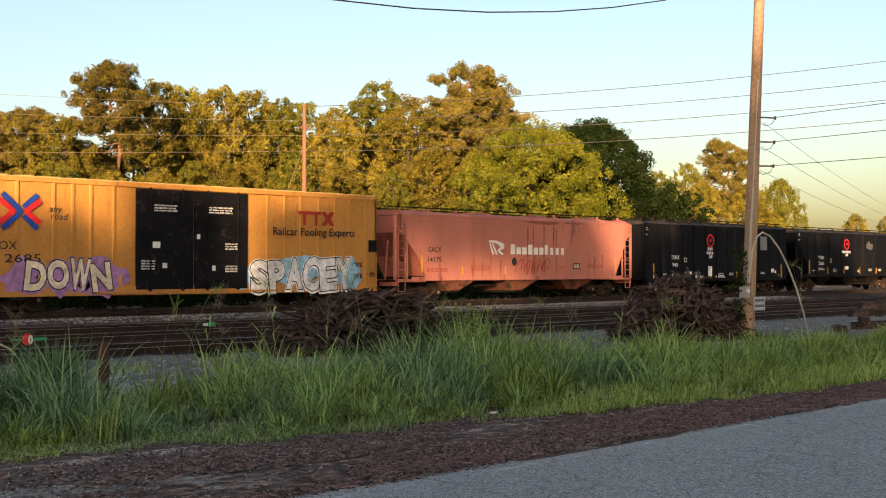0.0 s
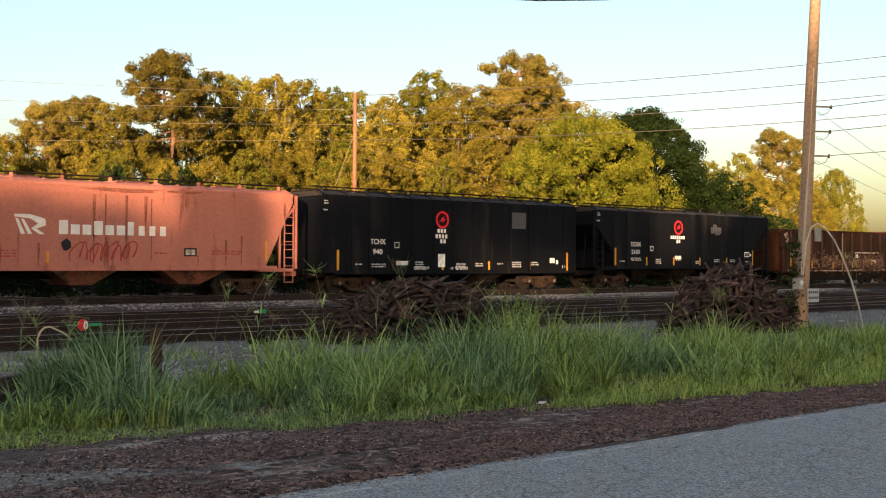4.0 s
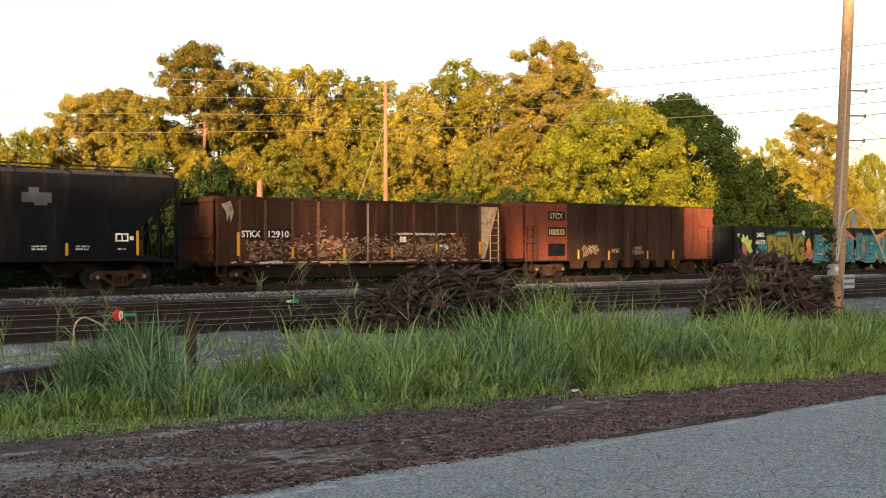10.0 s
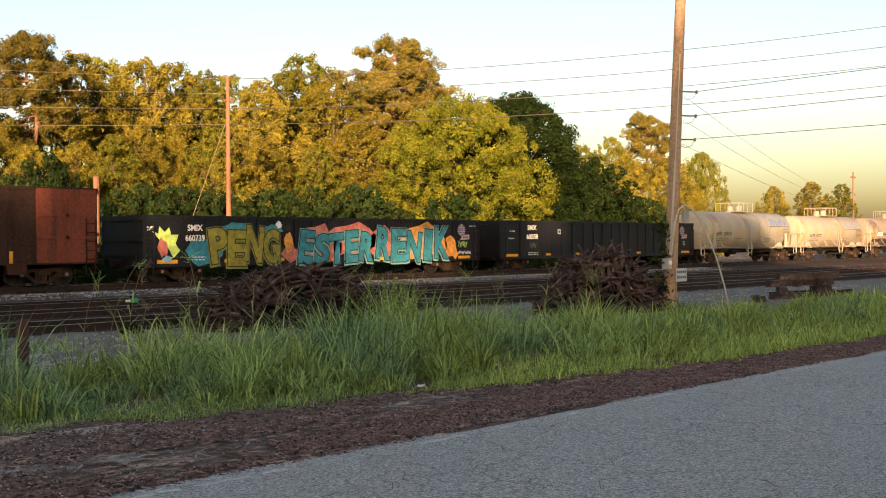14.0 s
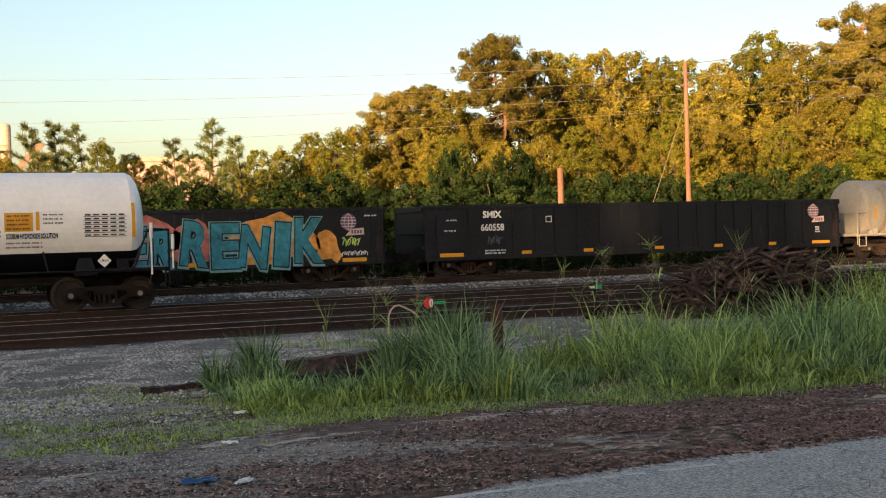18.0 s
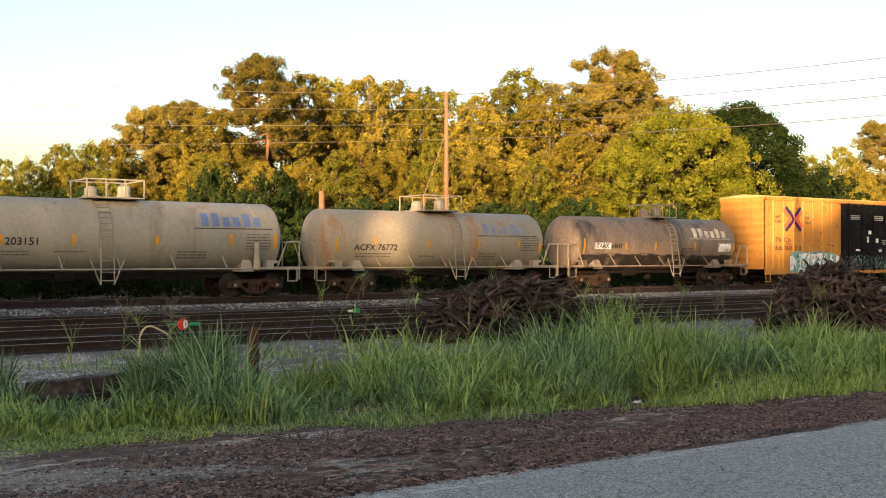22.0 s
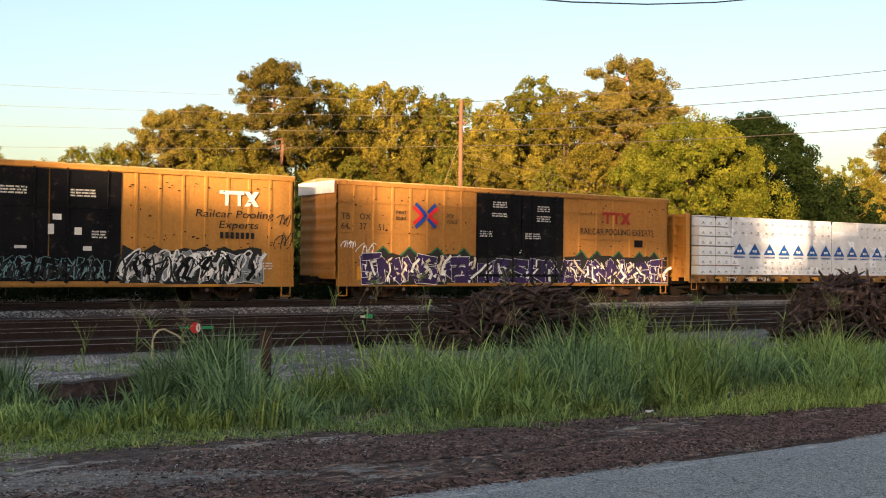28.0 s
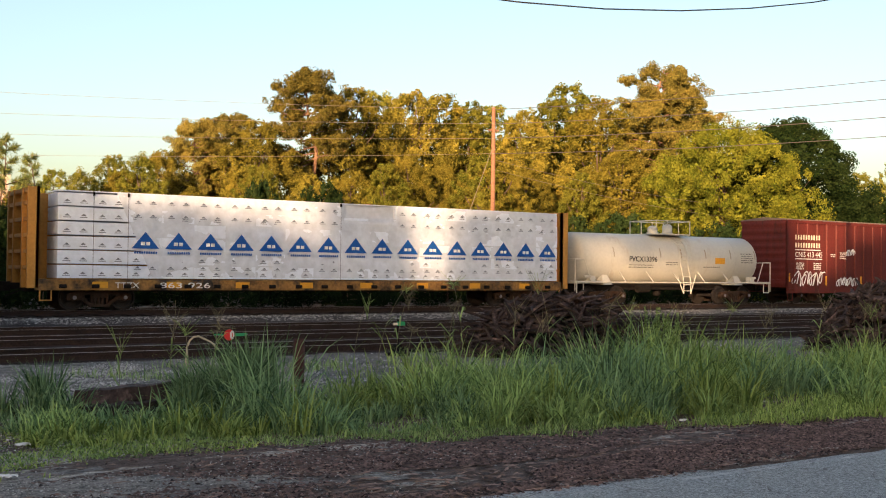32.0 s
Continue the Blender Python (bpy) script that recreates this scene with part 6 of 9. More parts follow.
def tank_car(x0, x1, paint, label, r, zc, trim, truck_in=1.75, platform=(0.0, 1.6), ladder_x=0.8, deck=1.15, seams=(), name="tank_car", still=False, at=None, domes=(-0.6, 0.5), rail_mat=None, dome_x=None):
    if at is None:
        t, hl = car(name, x0, x1, label, "tank car")
    else:
        t, hl = thing(name, label, "tank car", at=at), (x1 - x0) / 2
    rail_mat = rail_mat or trim
    dish = r * 0.32
    prof = [(-hl, r * 0.12)] + [(-hl + dish * (1 - math.cos(a)), r * math.sin(a)) for a in (0.35, 0.65, 0.95, 1.25, 1.5708)]
    prof += [(-p[0], p[1]) for p in reversed(prof)]
    part("tank_shell", Shape().lathe(prof, "x", (0, 0, zc), 48), paint, t, smooth=True)
    for x in seams:
        part("weld_band", Shape().lathe([(x - 0.03, r), (x - 0.02, r + 0.006), (x + 0.02, r + 0.006), (x + 0.03, r)], "x", (0, 0, zc), 40), paint, t, smooth=True)
    part("underframe", Shape().box(-hl - 0.5, hl + 0.5, -0.3, 0.3, 0.72, 1.02), GRIME, t)
    for k in (-1, 1):
        x = k * (hl - 1.65)
        part("saddle", Shape().hexa([(x - 0.3, -1.2, 0.98), (x + 0.3, -1.2, 0.98), (x + 0.3, 1.2, 0.98), (x - 0.3, 1.2, 0.98)], [(x - 0.16, -r * 0.8, zc - r * 0.64), (x + 0.16, -r * 0.8, zc - r * 0.64), (x + 0.16, r * 0.8, zc - r * 0.64), (x - 0.16, r * 0.8, zc - r * 0.64)]), trim, t)
        e = k * (hl + 0.5)
        part("end_platform", Shape().box(min(e, e - k * 1.9), max(e, e - k * 1.9), SIDE + 0.12, -SIDE - 0.12, deck - 0.1, deck), trim, t)
        g = Shape()
        for y in (SIDE + 0.16, -SIDE - 0.16):
            g.path([(e, y, deck - 0.5), (e, y, deck + 1.0), (e - k * 0.55, y, deck + 1.0), (e - k * 0.95, y, deck)], 0.027, 6)
        g.path([(e, SIDE + 0.16, deck + 1.0), (e, -SIDE - 0.16, deck + 1.0)], 0.024, 6)
        part("end_railing", g, rail_mat, t)
        stirrup(t, e - k * 0.3, deck - 0.05, trim, SIDE + 0.16, 0.4, 0.5)
        part("brake_rigging", Shape().box(e - k * 1.2 - 0.15, e - k * 1.2 + 0.15, SIDE + 0.3, SIDE + 0.6, deck, deck + 0.25).tube((e - k * 1.2, SIDE + 0.45, deck + 0.2), (e - k * 0.8, SIDE + 0.45, deck + 0.2), 0.06, 8), trim, t)
        truck(t, k * (hl - truck_in), still)
    part("side_running_rail", Shape().tube((-hl - 0.4, SIDE + 0.1, deck - 0.05), (hl + 0.4, SIDE + 0.1, deck - 0.05), 0.03, 6), trim, t)
    for i in range(5):
        x = -hl + 2.6 + (2 * hl - 5.2) * i / 4
        part("rail_bracket", Shape().tube((x, SIDE + 0.1, deck - 0.05), (x - 0.1, -r * 0.86, zc - r * 0.5), 0.025, 6), trim, t)
    # top fittings with their railed platform
    a, b = platform
    top = zc + r
    part("top_platform", Shape().box(a, b, -0.95, 0.95, top + 0.0, top + 0.05), rail_mat, t)
    g = Shape()
    for y in (-0.92, 0.92):
        g.path([(a, y, top), (a, y, top + 0.68), (b, y, top + 0.68), (b, y, top)], 0.026, 6)
        for q in (0.33, 0.66):
            g.tube((a + (b - a) * q, y, top), (a + (b - a) * q, y, top + 0.68), 0.022, 6)
    for x in (a, b):
        g.tube((x, -0.92, top + 0.68), (x, 0.92, top + 0.68), 0.024, 6)
    part("platform_railing", g, rail_mat, t)
    for x, d in zip(dome_x or (a + (b - a) * 0.28, a + (b - a) * 0.72), domes):
        part("dome", Shape().lathe([(top - 0.05, 0.3), (top + 0.12, 0.3), (top + 0.15, 0.24), (top + 0.42 + 0.1 * d, 0.24), (top + 0.52 + 0.1 * d, 0.12)], "z", (x, 0, 0), 18), trim, t, "bolted valve housing", smooth=False)
    s = Shape()
    w = 0.24
    prev = None
    pts = [(-r * math.cos(q) - 0.06, zc + r * math.sin(q)) for q in (1.25, 0.95, 0.6, 0.25, -0.1)] + [(SIDE + 0.04, deck), (SIDE + 0.04, 0.55)]
    for y, z in pts:
        if prev:
            for k in (-w, w):
                s.tube((ladder_x + k, prev[0], prev[1]), (ladder_x + k, y, z), 0.025, 6)
            for q in (0.25, 0.75):
                s.tube((ladder_x - w, prev[0] + (y - prev[0]) * q, prev[1] + (z - prev[1]) * q), (ladder_x + w, prev[0] + (y - prev[0]) * q, prev[1] + (z - prev[1]) * q), 0.018, 6)
        prev = (y, z)
    for k in (-1, 1):
        s.tube((ladder_x + k * 0.26, SIDE + 0.06, 0.6), (ladder_x + k * 0.62, SIDE + 0.08, deck + 0.3), 0.025, 6)
    part("side_ladder", s, rail_mat, t)
    part("bottom_outlet", Shape().lathe([(0.42, 0.12), (0.5, 0.2), (zc - r + 0.1, 0.22)], "z", (ladder_x - 0.6, 0, 0), 12), GRIME, t)
    part("brake_rod", Shape().tube((-hl + 2.5, -0.75, 0.78), (hl - 2.5, -0.75, 0.78), 0.03, 6).lathe([(-1.2, 0.2), (-0.5, 0.2)], "x", (-1.0, -0.8, 0.8), 12), GRIME, t)
    coupler(t, hl + 0.5, 0.55)
    return t, hl


def tank_marks(t, marks, r, zc):
    for text, x, z, h, w, m in marks:
        wrap_text(lettering(t, text, x, z, h, m, width=w, fat=0.006), r, zc)


def tank_name(t, x, z, h, n, step, r, zc, material):
    """The owner's name as plain upright bars."""
    for i in range(n):
        hh = h if i in (0, 1, 4) else h * 0.72
        curve_film(t, "company_name_bar", x + step * i, x + step * i + step * 0.66, z, z + hh, r, zc, material, 0.009)


NAME_BLUE = mat("name_blue", (0.13, 0.19, 0.36), 0.5, vary=0.15, scale=3, grain=20, bump=0.02)
NAME_FADED = mat("name_faded_blue", (0.2, 0.24, 0.33), 0.6, vary=0.3, scale=3, grain=20, bump=0.02)
t, hl = tank_car(162.75, 176.15, TANK_GREY, "grey-cream tank car with blue lettering", 1.36, 2.3, TANK_GREY, truck_in=1.25, platform=(-1.05, 1.05), ladder_x=-0.5, dome_x=(-0.62, 0.63), seams=(-5.4, -1.9, 1.9, 5.4))
tank_marks(t, (("SHPX 203151", -5.02, 1.96, 0.25, 2.16, PAINT_BLACK),), 1.36, 2.3)
tank_name(t, 3.15, 2.7, 0.5, 6, 0.43, 1.36, 2.3, NAME_BLUE)
curve_film(t, "painted_rule", 2.83, 6.07, 2.6, 2.635, 1.36, 2.3, PAINT_BLACK)
tank_bars(t, [(-4.9, 1.75, 1.8, 2), (-2.3, 1.75, 1.1, 1), (2.2, 1.75, 1.2, 3), (4.94, 2.42, 1.05, 6)], 1.36, 2.3, PAINT_BLACK, 3)
for x, z, h in ((-6.1, 1.85, 0.6), (-4.16, 1.95, 0.35), (-1.7, 1.95, 0.4), (1.32, 2.0, 0.3), (4.25, 2.0, 0.4), (6.1, 1.85, 0.6)):
    curve_film(t, "reflector_strip", x, x + 0.13, z, z + h, 1.36, 2.3, REFLECT, 0.009)
for x in (-5.37, 5.36):
    part("capped_post", Shape().tube((x, SIDE + 0.15, 1.1), (x, SIDE + 0.15, 1.85), 0.15, 12, 0.1).tube((x, SIDE + 0.15, 1.85), (x, SIDE + 0.15, 2.1), 0.11, 12), TANK_TAN, t, "cream post with an orange cap")

t, hl = tank_car(177.85, 189.75, TANK_TAN, "stained cream tank car with rust along the top", 1.3, 2.25, TANK_TAN, truck_in=1.4, platform=(-0.85, 1.19), ladder_x=0.72, dome_x=(-0.58, 0.66), seams=(-4.4, -1.2, 2.2, 4.6))
tank_marks(t, (("ACFX 76772", -4.54, 1.83, 0.24, 2.12, PAINT_BLACK),), 1.3, 2.25)
tank_name(t, 2.2, 2.58, 0.45, 6, 0.4, 1.3, 2.25, NAME_FADED)
curve_film(t, "painted_rule", 1.85, 5.25, 2.47, 2.5, 1.3, 2.25, PAINT_BLACK)
tank_bars(t, [(-4.45, 1.7, 1.8, 2), (-1.25, 1.6, 0.8, 1), (1.95, 1.7, 1.0, 3), (4.3, 2.42, 1.1, 6)], 1.3, 2.25, PAINT_BLACK, 4)
for x, z, h in ((-5.45, 1.75, 0.55), (-3.61, 2.05, 0.3), (-0.86, 1.95, 0.3), (1.83, 1.95, 0.3), (4.1, 1.95, 0.35), (5.38, 1.75, 0.5)):
    curve_film(t, "reflector_strip", x, x + 0.12, z, z + h, 1.3, 2.25, REFLECT, 0.009)

t, hl = tank_car(191.4, 203.3, TANK_DIRTY, "dirty taupe tank car with a pale repainted mark", 1.3, 2.25, TANK_DIRTY, truck_in=1.42, platform=(-0.07, 1.45), ladder_x=0.84, dome_x=(0.02, 0.92), seams=(-3.3, -1.0, 0.8, 2.6, 4.2), rail_mat=TANK_TAN)
# darker band along the lower side, its upper edge uneven
LOWER_TAUPE = mat("dark_lower_taupe", (0.04, 0.034, 0.031), 0.6, vary=0.35, scale=1.2, grain=8, bump=0.08, tint=(0.17, 0.135, 0.11), tint_amount=0.35, tint_scale=1.4, streak=True)
rnd = random.Random(64)
for i in range(24):
    x = -5.45 + 0.453 * i
    curve_film(t, "lower_band", x, x + 0.453, 1.02, 1.66 + rnd.uniform(-0.04, 0.04), 1.3, 2.25, LOWER_TAUPE, 0.007)
curve_film(t, "white_panel", -4.64, -3.54, 1.93, 2.24, 1.3, 2.25, SPRAY["white"], 0.003)
tank_marks(t, (("TARX", -4.52, 1.97, 0.23, 0.86, PAINT_BLACK), ("64849", -3.5, 1.97, 0.23, 0.7, PAINT_BLACK)), 1.3, 2.25)
tank_name(t, 2.39, 2.55, 0.48, 6, 0.44, 1.3, 2.25, SPRAY["cream"])
tank_bars(t, [(-4.42, 1.72, 1.6, 2), (-1.42, 1.72, 1.0, 2), (1.48, 2.0, 0.9, 3)], 1.3, 2.25, PAINT_BLACK, 5)
curve_film(t, "painted_rule", 2.07, 5.13, 2.47, 2.5, 1.3, 2.25, SPRAY["cream"])
curve_film(t, "white_panel", 4.28, 5.26, 1.83, 2.25, 1.3, 2.25, SPRAY["white"], 0.008)
for x, z, h in ((-5.36, 1.7, 0.75), (-2.6, 1.9, 0.35), (-0.52, 1.9, 0.4), (2.38, 1.9, 0.4), (5.38, 1.75, 0.5)):
    curve_film(t, "reflector_strip", x, x + 0.12, z, z + h, 1.3, 2.25, REFLECT, 0.009)

t, hl = tank_car(270.5, 282.7, TANK_WHITE, "clean white tank car with railed top platform", 1.22, 2.22, TANK_WHITE, platform=(-1.1, 1.2), ladder_x=0.45, seams=(-4.2, -1.5, 1.6, 4.2))
tank_marks(t, (("PVCX13396", -3.1, 2.1, 0.24, 1.8, PAINT_BLACK),), 1.22, 2.22)
tank_bars(t, [(-3.1, 1.95, 1.6, 2), (-0.7, 2.1, 0.8, 2), (1.9, 1.9, 1.2, 1), (4.6, 2.6, 0.9, 5)], 1.22, 2.22, PAINT_BLACK, 6)
curve_film(t, "yellow_panel", 2.7, 3.4, 2.05, 2.35, 1.22, 2.22, REFLECT, 0.008)
for x in (-4.1, -1.1, 0.3, 2.0, 3.8, 5.6):
    curve_film(t, "reflector_strip", x, x + 0.07, 2.3, 2.75, 1.22, 2.22, TANK_TAN, 0.009)

# the standing black and white tank car on a yard track
STILL_Y = 31.9
NWHITE = mat("caustic_white_band", (0.78, 0.77, 0.75), 0.35, vary=0.05, scale=1, grain=8, bump=0.02)
TANK_BLACK = mat("tank_black", (0.009, 0.009, 0.011), 0.4, vary=0.25, scale=1, grain=8, bump=0.03, spec=0.1)
R2, ZC2 = 1.42, 2.35
t, hl = tank_car(0, 14.6, TANK_BLACK, "standing black and white sodium hydroxide tank car", R2, ZC2, TANK_BLACK, truck_in=1.15, platform=(-1.6, 2.33), ladder_x=0.0, still=True, at=pose(-2.7, STILL_Y, -0.2))
R2 += 0.006
band = Shape()
a0, a1, n = -0.55, math.pi + 0.55, 32
dish = 1.42 * 0.32
ends = [(2.53, 1.0), (hl - dish, 1.0)] + [(hl - dish * (1 - math.cos(a)) + 0.006, math.sin(a)) for a in (1.25, 0.95, 0.65, 0.35, 0.12)]
for (xa, ra), (xb, rb) in zip(ends[:-1], ends[1:]):
    for i in range(n):
        p, q = a0 + (a1 - a0) * i / n, a0 + (a1 - a0) * (i + 1) / n
        band.add([(x, -R2 * k * math.cos(w), ZC2 + R2 * k * math.sin(w)) for x, k, w in ((xa, ra, p), (xb, rb, p), (xb, rb, q), (xa, ra, q))], [(0, 1, 2, 3)])
part("white_band", band, NWHITE, t, "broad clean white painted band", smooth=True)
curve_film(t, "yellow_panel", 3.68, 4.37, 2.18, 2.66, R2, ZC2, REFLECT, 0.008, "yellow emergency notice panel")
tank_bars(t, [(3.74, 2.6, 0.56, 4)], R2 + 0.01, ZC2, PAINT_BLACK, 8)
tank_marks(t, (("SODIUM HYDROXIDE SOLUTION", 3.71, 1.99, 0.13, 1.26, PAINT_BLACK),), R2 + 0.004, ZC2)
tank_bars(t, [(2.75, 2.6, 0.8, 2), (2.65, 2.2, 0.95, 3), (3.71, 1.9, 0.9, 2), (4.62, 2.62, 0.5, 3)], R2 + 0.004, ZC2, PAINT_BLACK, 9)
s = Shape()
for i in range(6):
    z = 2.0 + 0.105 * i
    y = -(R2 + 0.012) * math.cos(math.asin((z - ZC2) / R2))
    s.add([(5.62, y, z), (6.71, y, z), (6.71, y, z + 0.014), (5.62, y, z + 0.014)], [(0, 1, 2, 3)])
    for k in range(5):
        a = 5.65 + 0.215 * k
        s.add([(a, y, z + 0.035), (a + 0.15, y, z + 0.035), (a + 0.15, y, z + 0.075), (a, y, z + 0.075)], [(0, 1, 2, 3)])
tagged(part("data_table", s, PAINT_BLACK, t, "printed table of small figures"), "printed table of small figures", kind="stuff")
for x, z, h in ((2.6, 2.2, 0.5), (4.44, 2.2, 0.48), (6.85, 1.96, 0.92)):
    curve_film(t, "reflector_strip", x, x + 0.09, z, z + h, R2, ZC2, REFLECT, 0.009)
part("placard", Shape().prism([(5.94, 1.36), (6.12, 1.18), (6.3, 1.36), (6.12, 1.54)], "y", -1.36, -1.345), PAINT_WHITE, t, "white diamond hazard placard")
lettering(t, "1824", 6.02, 1.33, 0.07, PAINT_BLACK, y=-1.36, width=0.2)
for x, z0, z1 in ((7.31, 0.96, 2.34), (7.87, 1.1, 2.02)):
    part("white_grab_iron", Shape().tube((x, SIDE - 0.05, z0), (x, SIDE - 0.05, z1), 0.024, 8).tube((x, SIDE - 0.05, z1 - 0.4), (x, SIDE - 0.05, z1), 0.045, 8), PAINT_WHITE, t)


# -- centre-beam flat car with wrapped lumber
SHEET = mat("thin_loose_plastic", (0.78, 0.82, 0.9), 0.28, vary=0.1, scale=1.6, grain=5, bump=1.0, spec=0.5)
SHEET.node_tree.nodes["Principled BSDF"].inputs["Alpha"].default_value = 0.7

SILL_YELLOW = mat("grimy_yellow_sill", (0.23, 0.12, 0.035), 0.75, vary=0.35, scale=1.5, grain=12, bump=0.1, tint=(0.03, 0.024, 0.02), tint_amount=0.5, tint_scale=1.2)


def lumber_flat(x0, x1):
    t, hl = car("centerbeam_flatcar", x0, x1, "yellow center-beam flatcar with tall bulkhead ends", "flatcar")
    part("deck", Shape().box(-hl, hl, SIDE + 0.02, -SIDE - 0.02, 0.98, 1.1), YELLOW, t)
    for y in (SIDE, -SIDE - 0.1):
        part("side_sill", Shape().box(-hl, hl, y, y + 0.1, 0.72, 1.1), SILL_YELLOW, t, "grimy yellow side sill")
    part("centre_sill", Shape().box(-hl, hl, -0.35, 0.35, 0.65, 1.0), GRIME, t)
    part("centre_beam", Shape().box(-hl + 0.3, hl - 0.3, -0.06, 0.06, 1.1, 4.1), YELLOW, t)
    for k in (-1, 1):
        x = k * hl
        b = part("bulkhead", Shape().box(min(x, x - k * 0.1), max(x, x - k * 0.1), SIDE, -SIDE, 1.1, 4.22), YELLOW, t, "yellow bulkhead end")
        for y in (SIDE, -0.7, 0.6, -SIDE - 0.12):
            part("bulkhead_post", Shape().box(min(x - k * 0.1, x + k * 0.28), max(x - k * 0.1, x + k * 0.28), y, y + 0.12, 0.8, 4.22), YELLOW, b)
        for z in (1.5, 2.05, 2.6, 3.15, 3.7, 4.12):
            part("bulkhead_rib", Shape().box(min(x, x + k * 0.24), max(x, x + k * 0.24), SIDE + 0.1, -SIDE - 0.1, z - 0.06, z + 0.06), YELLOW, b)
        stirrup(t, x - k * 0.35, 0.8, YELLOW)
        truck(t, k * (hl - 2.3))
    for i in range(20):
        x = -hl + 0.9 + (2 * hl - 1.8) * i / 19
        part("winch", Shape().tube((x - 0.12, SIDE - 0.03, 0.86), (x + 0.12, SIDE - 0.03, 0.86), 0.07, 10), GRIME, t)
    reflectors(t, [(-hl + 1.9 + 2.65 * i, 0.8, 0.55, 0.22) for i in range(8)])
    lettering(t, "TTZX", -hl + 2.7, 0.8, 0.2, PAINT_WHITE, width=0.85, lift=0.02)
    lettering(t, "863 926", -hl + 4.3, 0.8, 0.2, PAINT_WHITE, width=1.9, lift=0.02)
    coupler(t, hl, 0.8)
    return t, hl


t, hl = lumber_flat(246.25, 269.15)
rnd = random.Random(44)
XA, XB = -hl + 0.72, hl - 0.3
cols = 18
NAVY = mat("printed_blue", (0.01, 0.085, 0.33), 0.45, vary=0.06, bump=0.0)
INK = mat("printed_grey", (0.16, 0.17, 0.2), 0.6, vary=0.1, bump=0.0)
for c in range(cols):
    a = XA + (XB - XA) * c / cols
    b = XA + (XB - XA) * (c + 1) / cols - 0.012
    z = 1.12
    for row, h in enumerate((0.5, 0.5, 0.5, 0.5, 0.5, 0.48)):
        if (row == 5 and c in (9, 10)) or (row == 4 and c in (10,)):
            continue
        j = rnd.uniform(-0.02, 0.015)
        s = Shape().box(a + rnd.uniform(0, 0.005), b + 0.006 - rnd.uniform(0, 0.005), SIDE + 0.06 + j, -0.1, z + 0.015, z + h - rnd.uniform(0.025, 0.05))
        p = part("lumber_pack", s, LUMBER_WRAP, t, "white plastic-wrapped lumber bundle")
        marks = []
        if row in (0, 1, 4, 5) or c < 3:
            for q in (0.25, 0.72):
                x = a + (b - a) * q
                marks.append([(x - 0.1, z + 0.16), (x + 0.1, z + 0.16), (x, z + 0.24)])
                marks.append(bar(x - 0.13, z + 0.1, x + 0.13, z + 0.125))
            tagged(flat(p, "printed_mark", marks, INK, SIDE + 0.06 + j, 0.008), kind="stuff")
        z += h
    if c >= 2:
        x = (a + b) / 2
        y = SIDE - 0.005
        f = 1.0
        flat(t, "blue_triangle", [[(x - 0.5 * f, 2.2), (x + 0.5 * f, 2.2), (x, 2.8)]], NAVY, y, 0.012, "printed blue triangle mark")
        for a, b in ((-0.17, -0.02), (0.02, 0.16)):
            flat(t, "white_mark", [bar(x + a, 2.32, x + b, 2.44)], SPRAY["white"], y, 0.016)
        upper = [] if c in (9, 10) else [3.3, 3.78]
        tagged(flat(t, "printed_mark", [m for zz in upper + [1.45] for q in (-0.28, 0.26) for m in ([(x + q - 0.09, zz + 0.05), (x + q + 0.09, zz + 0.05), (x + q, zz + 0.12)], bar(x + q - 0.13, zz, x + q + 0.13, zz + 0.022))], INK, y, 0.012), kind="stuff")
        tagged(flat(t, "printed_name", [bar(x - 0.4 + 0.085 * i, 2.02, x - 0.4 + 0.085 * i + 0.06, 2.1) for i in range(10)], NAVY, y, 0.012), kind="stuff")
    part("tie_cable", Shape().tube((b, SIDE + 0.02, 1.1), (b, SIDE + 0.025, 4.12), 0.006, 5).box(b - 0.03, b + 0.03, SIDE - 0.0, SIDE + 0.06, 4.0, 4.14), GRIME, t)
# loose plastic drawn over the bundles and torn at one end
s = Shape()
nx2, nz2 = 180, 26
v = []
for i in range(nx2 + 1):
    for j in range(nz2 + 1):
        x = XA + 2.0 + (XB - XA - 2.05) * i / nx2
        z = 1.2 + 2.95 * j / nz2
        tear = max(0.0, (XA + 3.6 - x)) * 0.9
        x2 = x + tear * (1 - j / nz2) * 0.9
        y = SIDE + 0.042 + 0.034 * noise.noise(Vector((x * 0.9 + z, z * 1.2 - x * 0.5, 0))) + 0.02 * noise.noise(Vector((x * 3 + z * 2.5, z * 3.5, 4)))
        if 82 < i < 104 and j > 20:  # sags where packs are missing from the top row
            y += 0.16
        v.append((x2, y, z))
f = [(i * (nz2 + 1) + j, (i + 1) * (nz2 + 1) + j, (i + 1) * (nz2 + 1) + j + 1, i * (nz2 + 1) + j + 1) for i in range(nx2) for j in range(nz2)]
s.add(v, f)
part("loose_sheet", s, SHEET, t, "loose wrinkled white plastic sheet", smooth=True)
part("top_sheet", Shape().box(XA, XB, SIDE + 0.07, -0.1, 4.13, 4.16), PLASTIC, t)
part("far_side_load", Shape().box(XA, XB, 0.1, -SIDE - 0.06, 1.12, 4.12), LUMBER_WRAP, t)

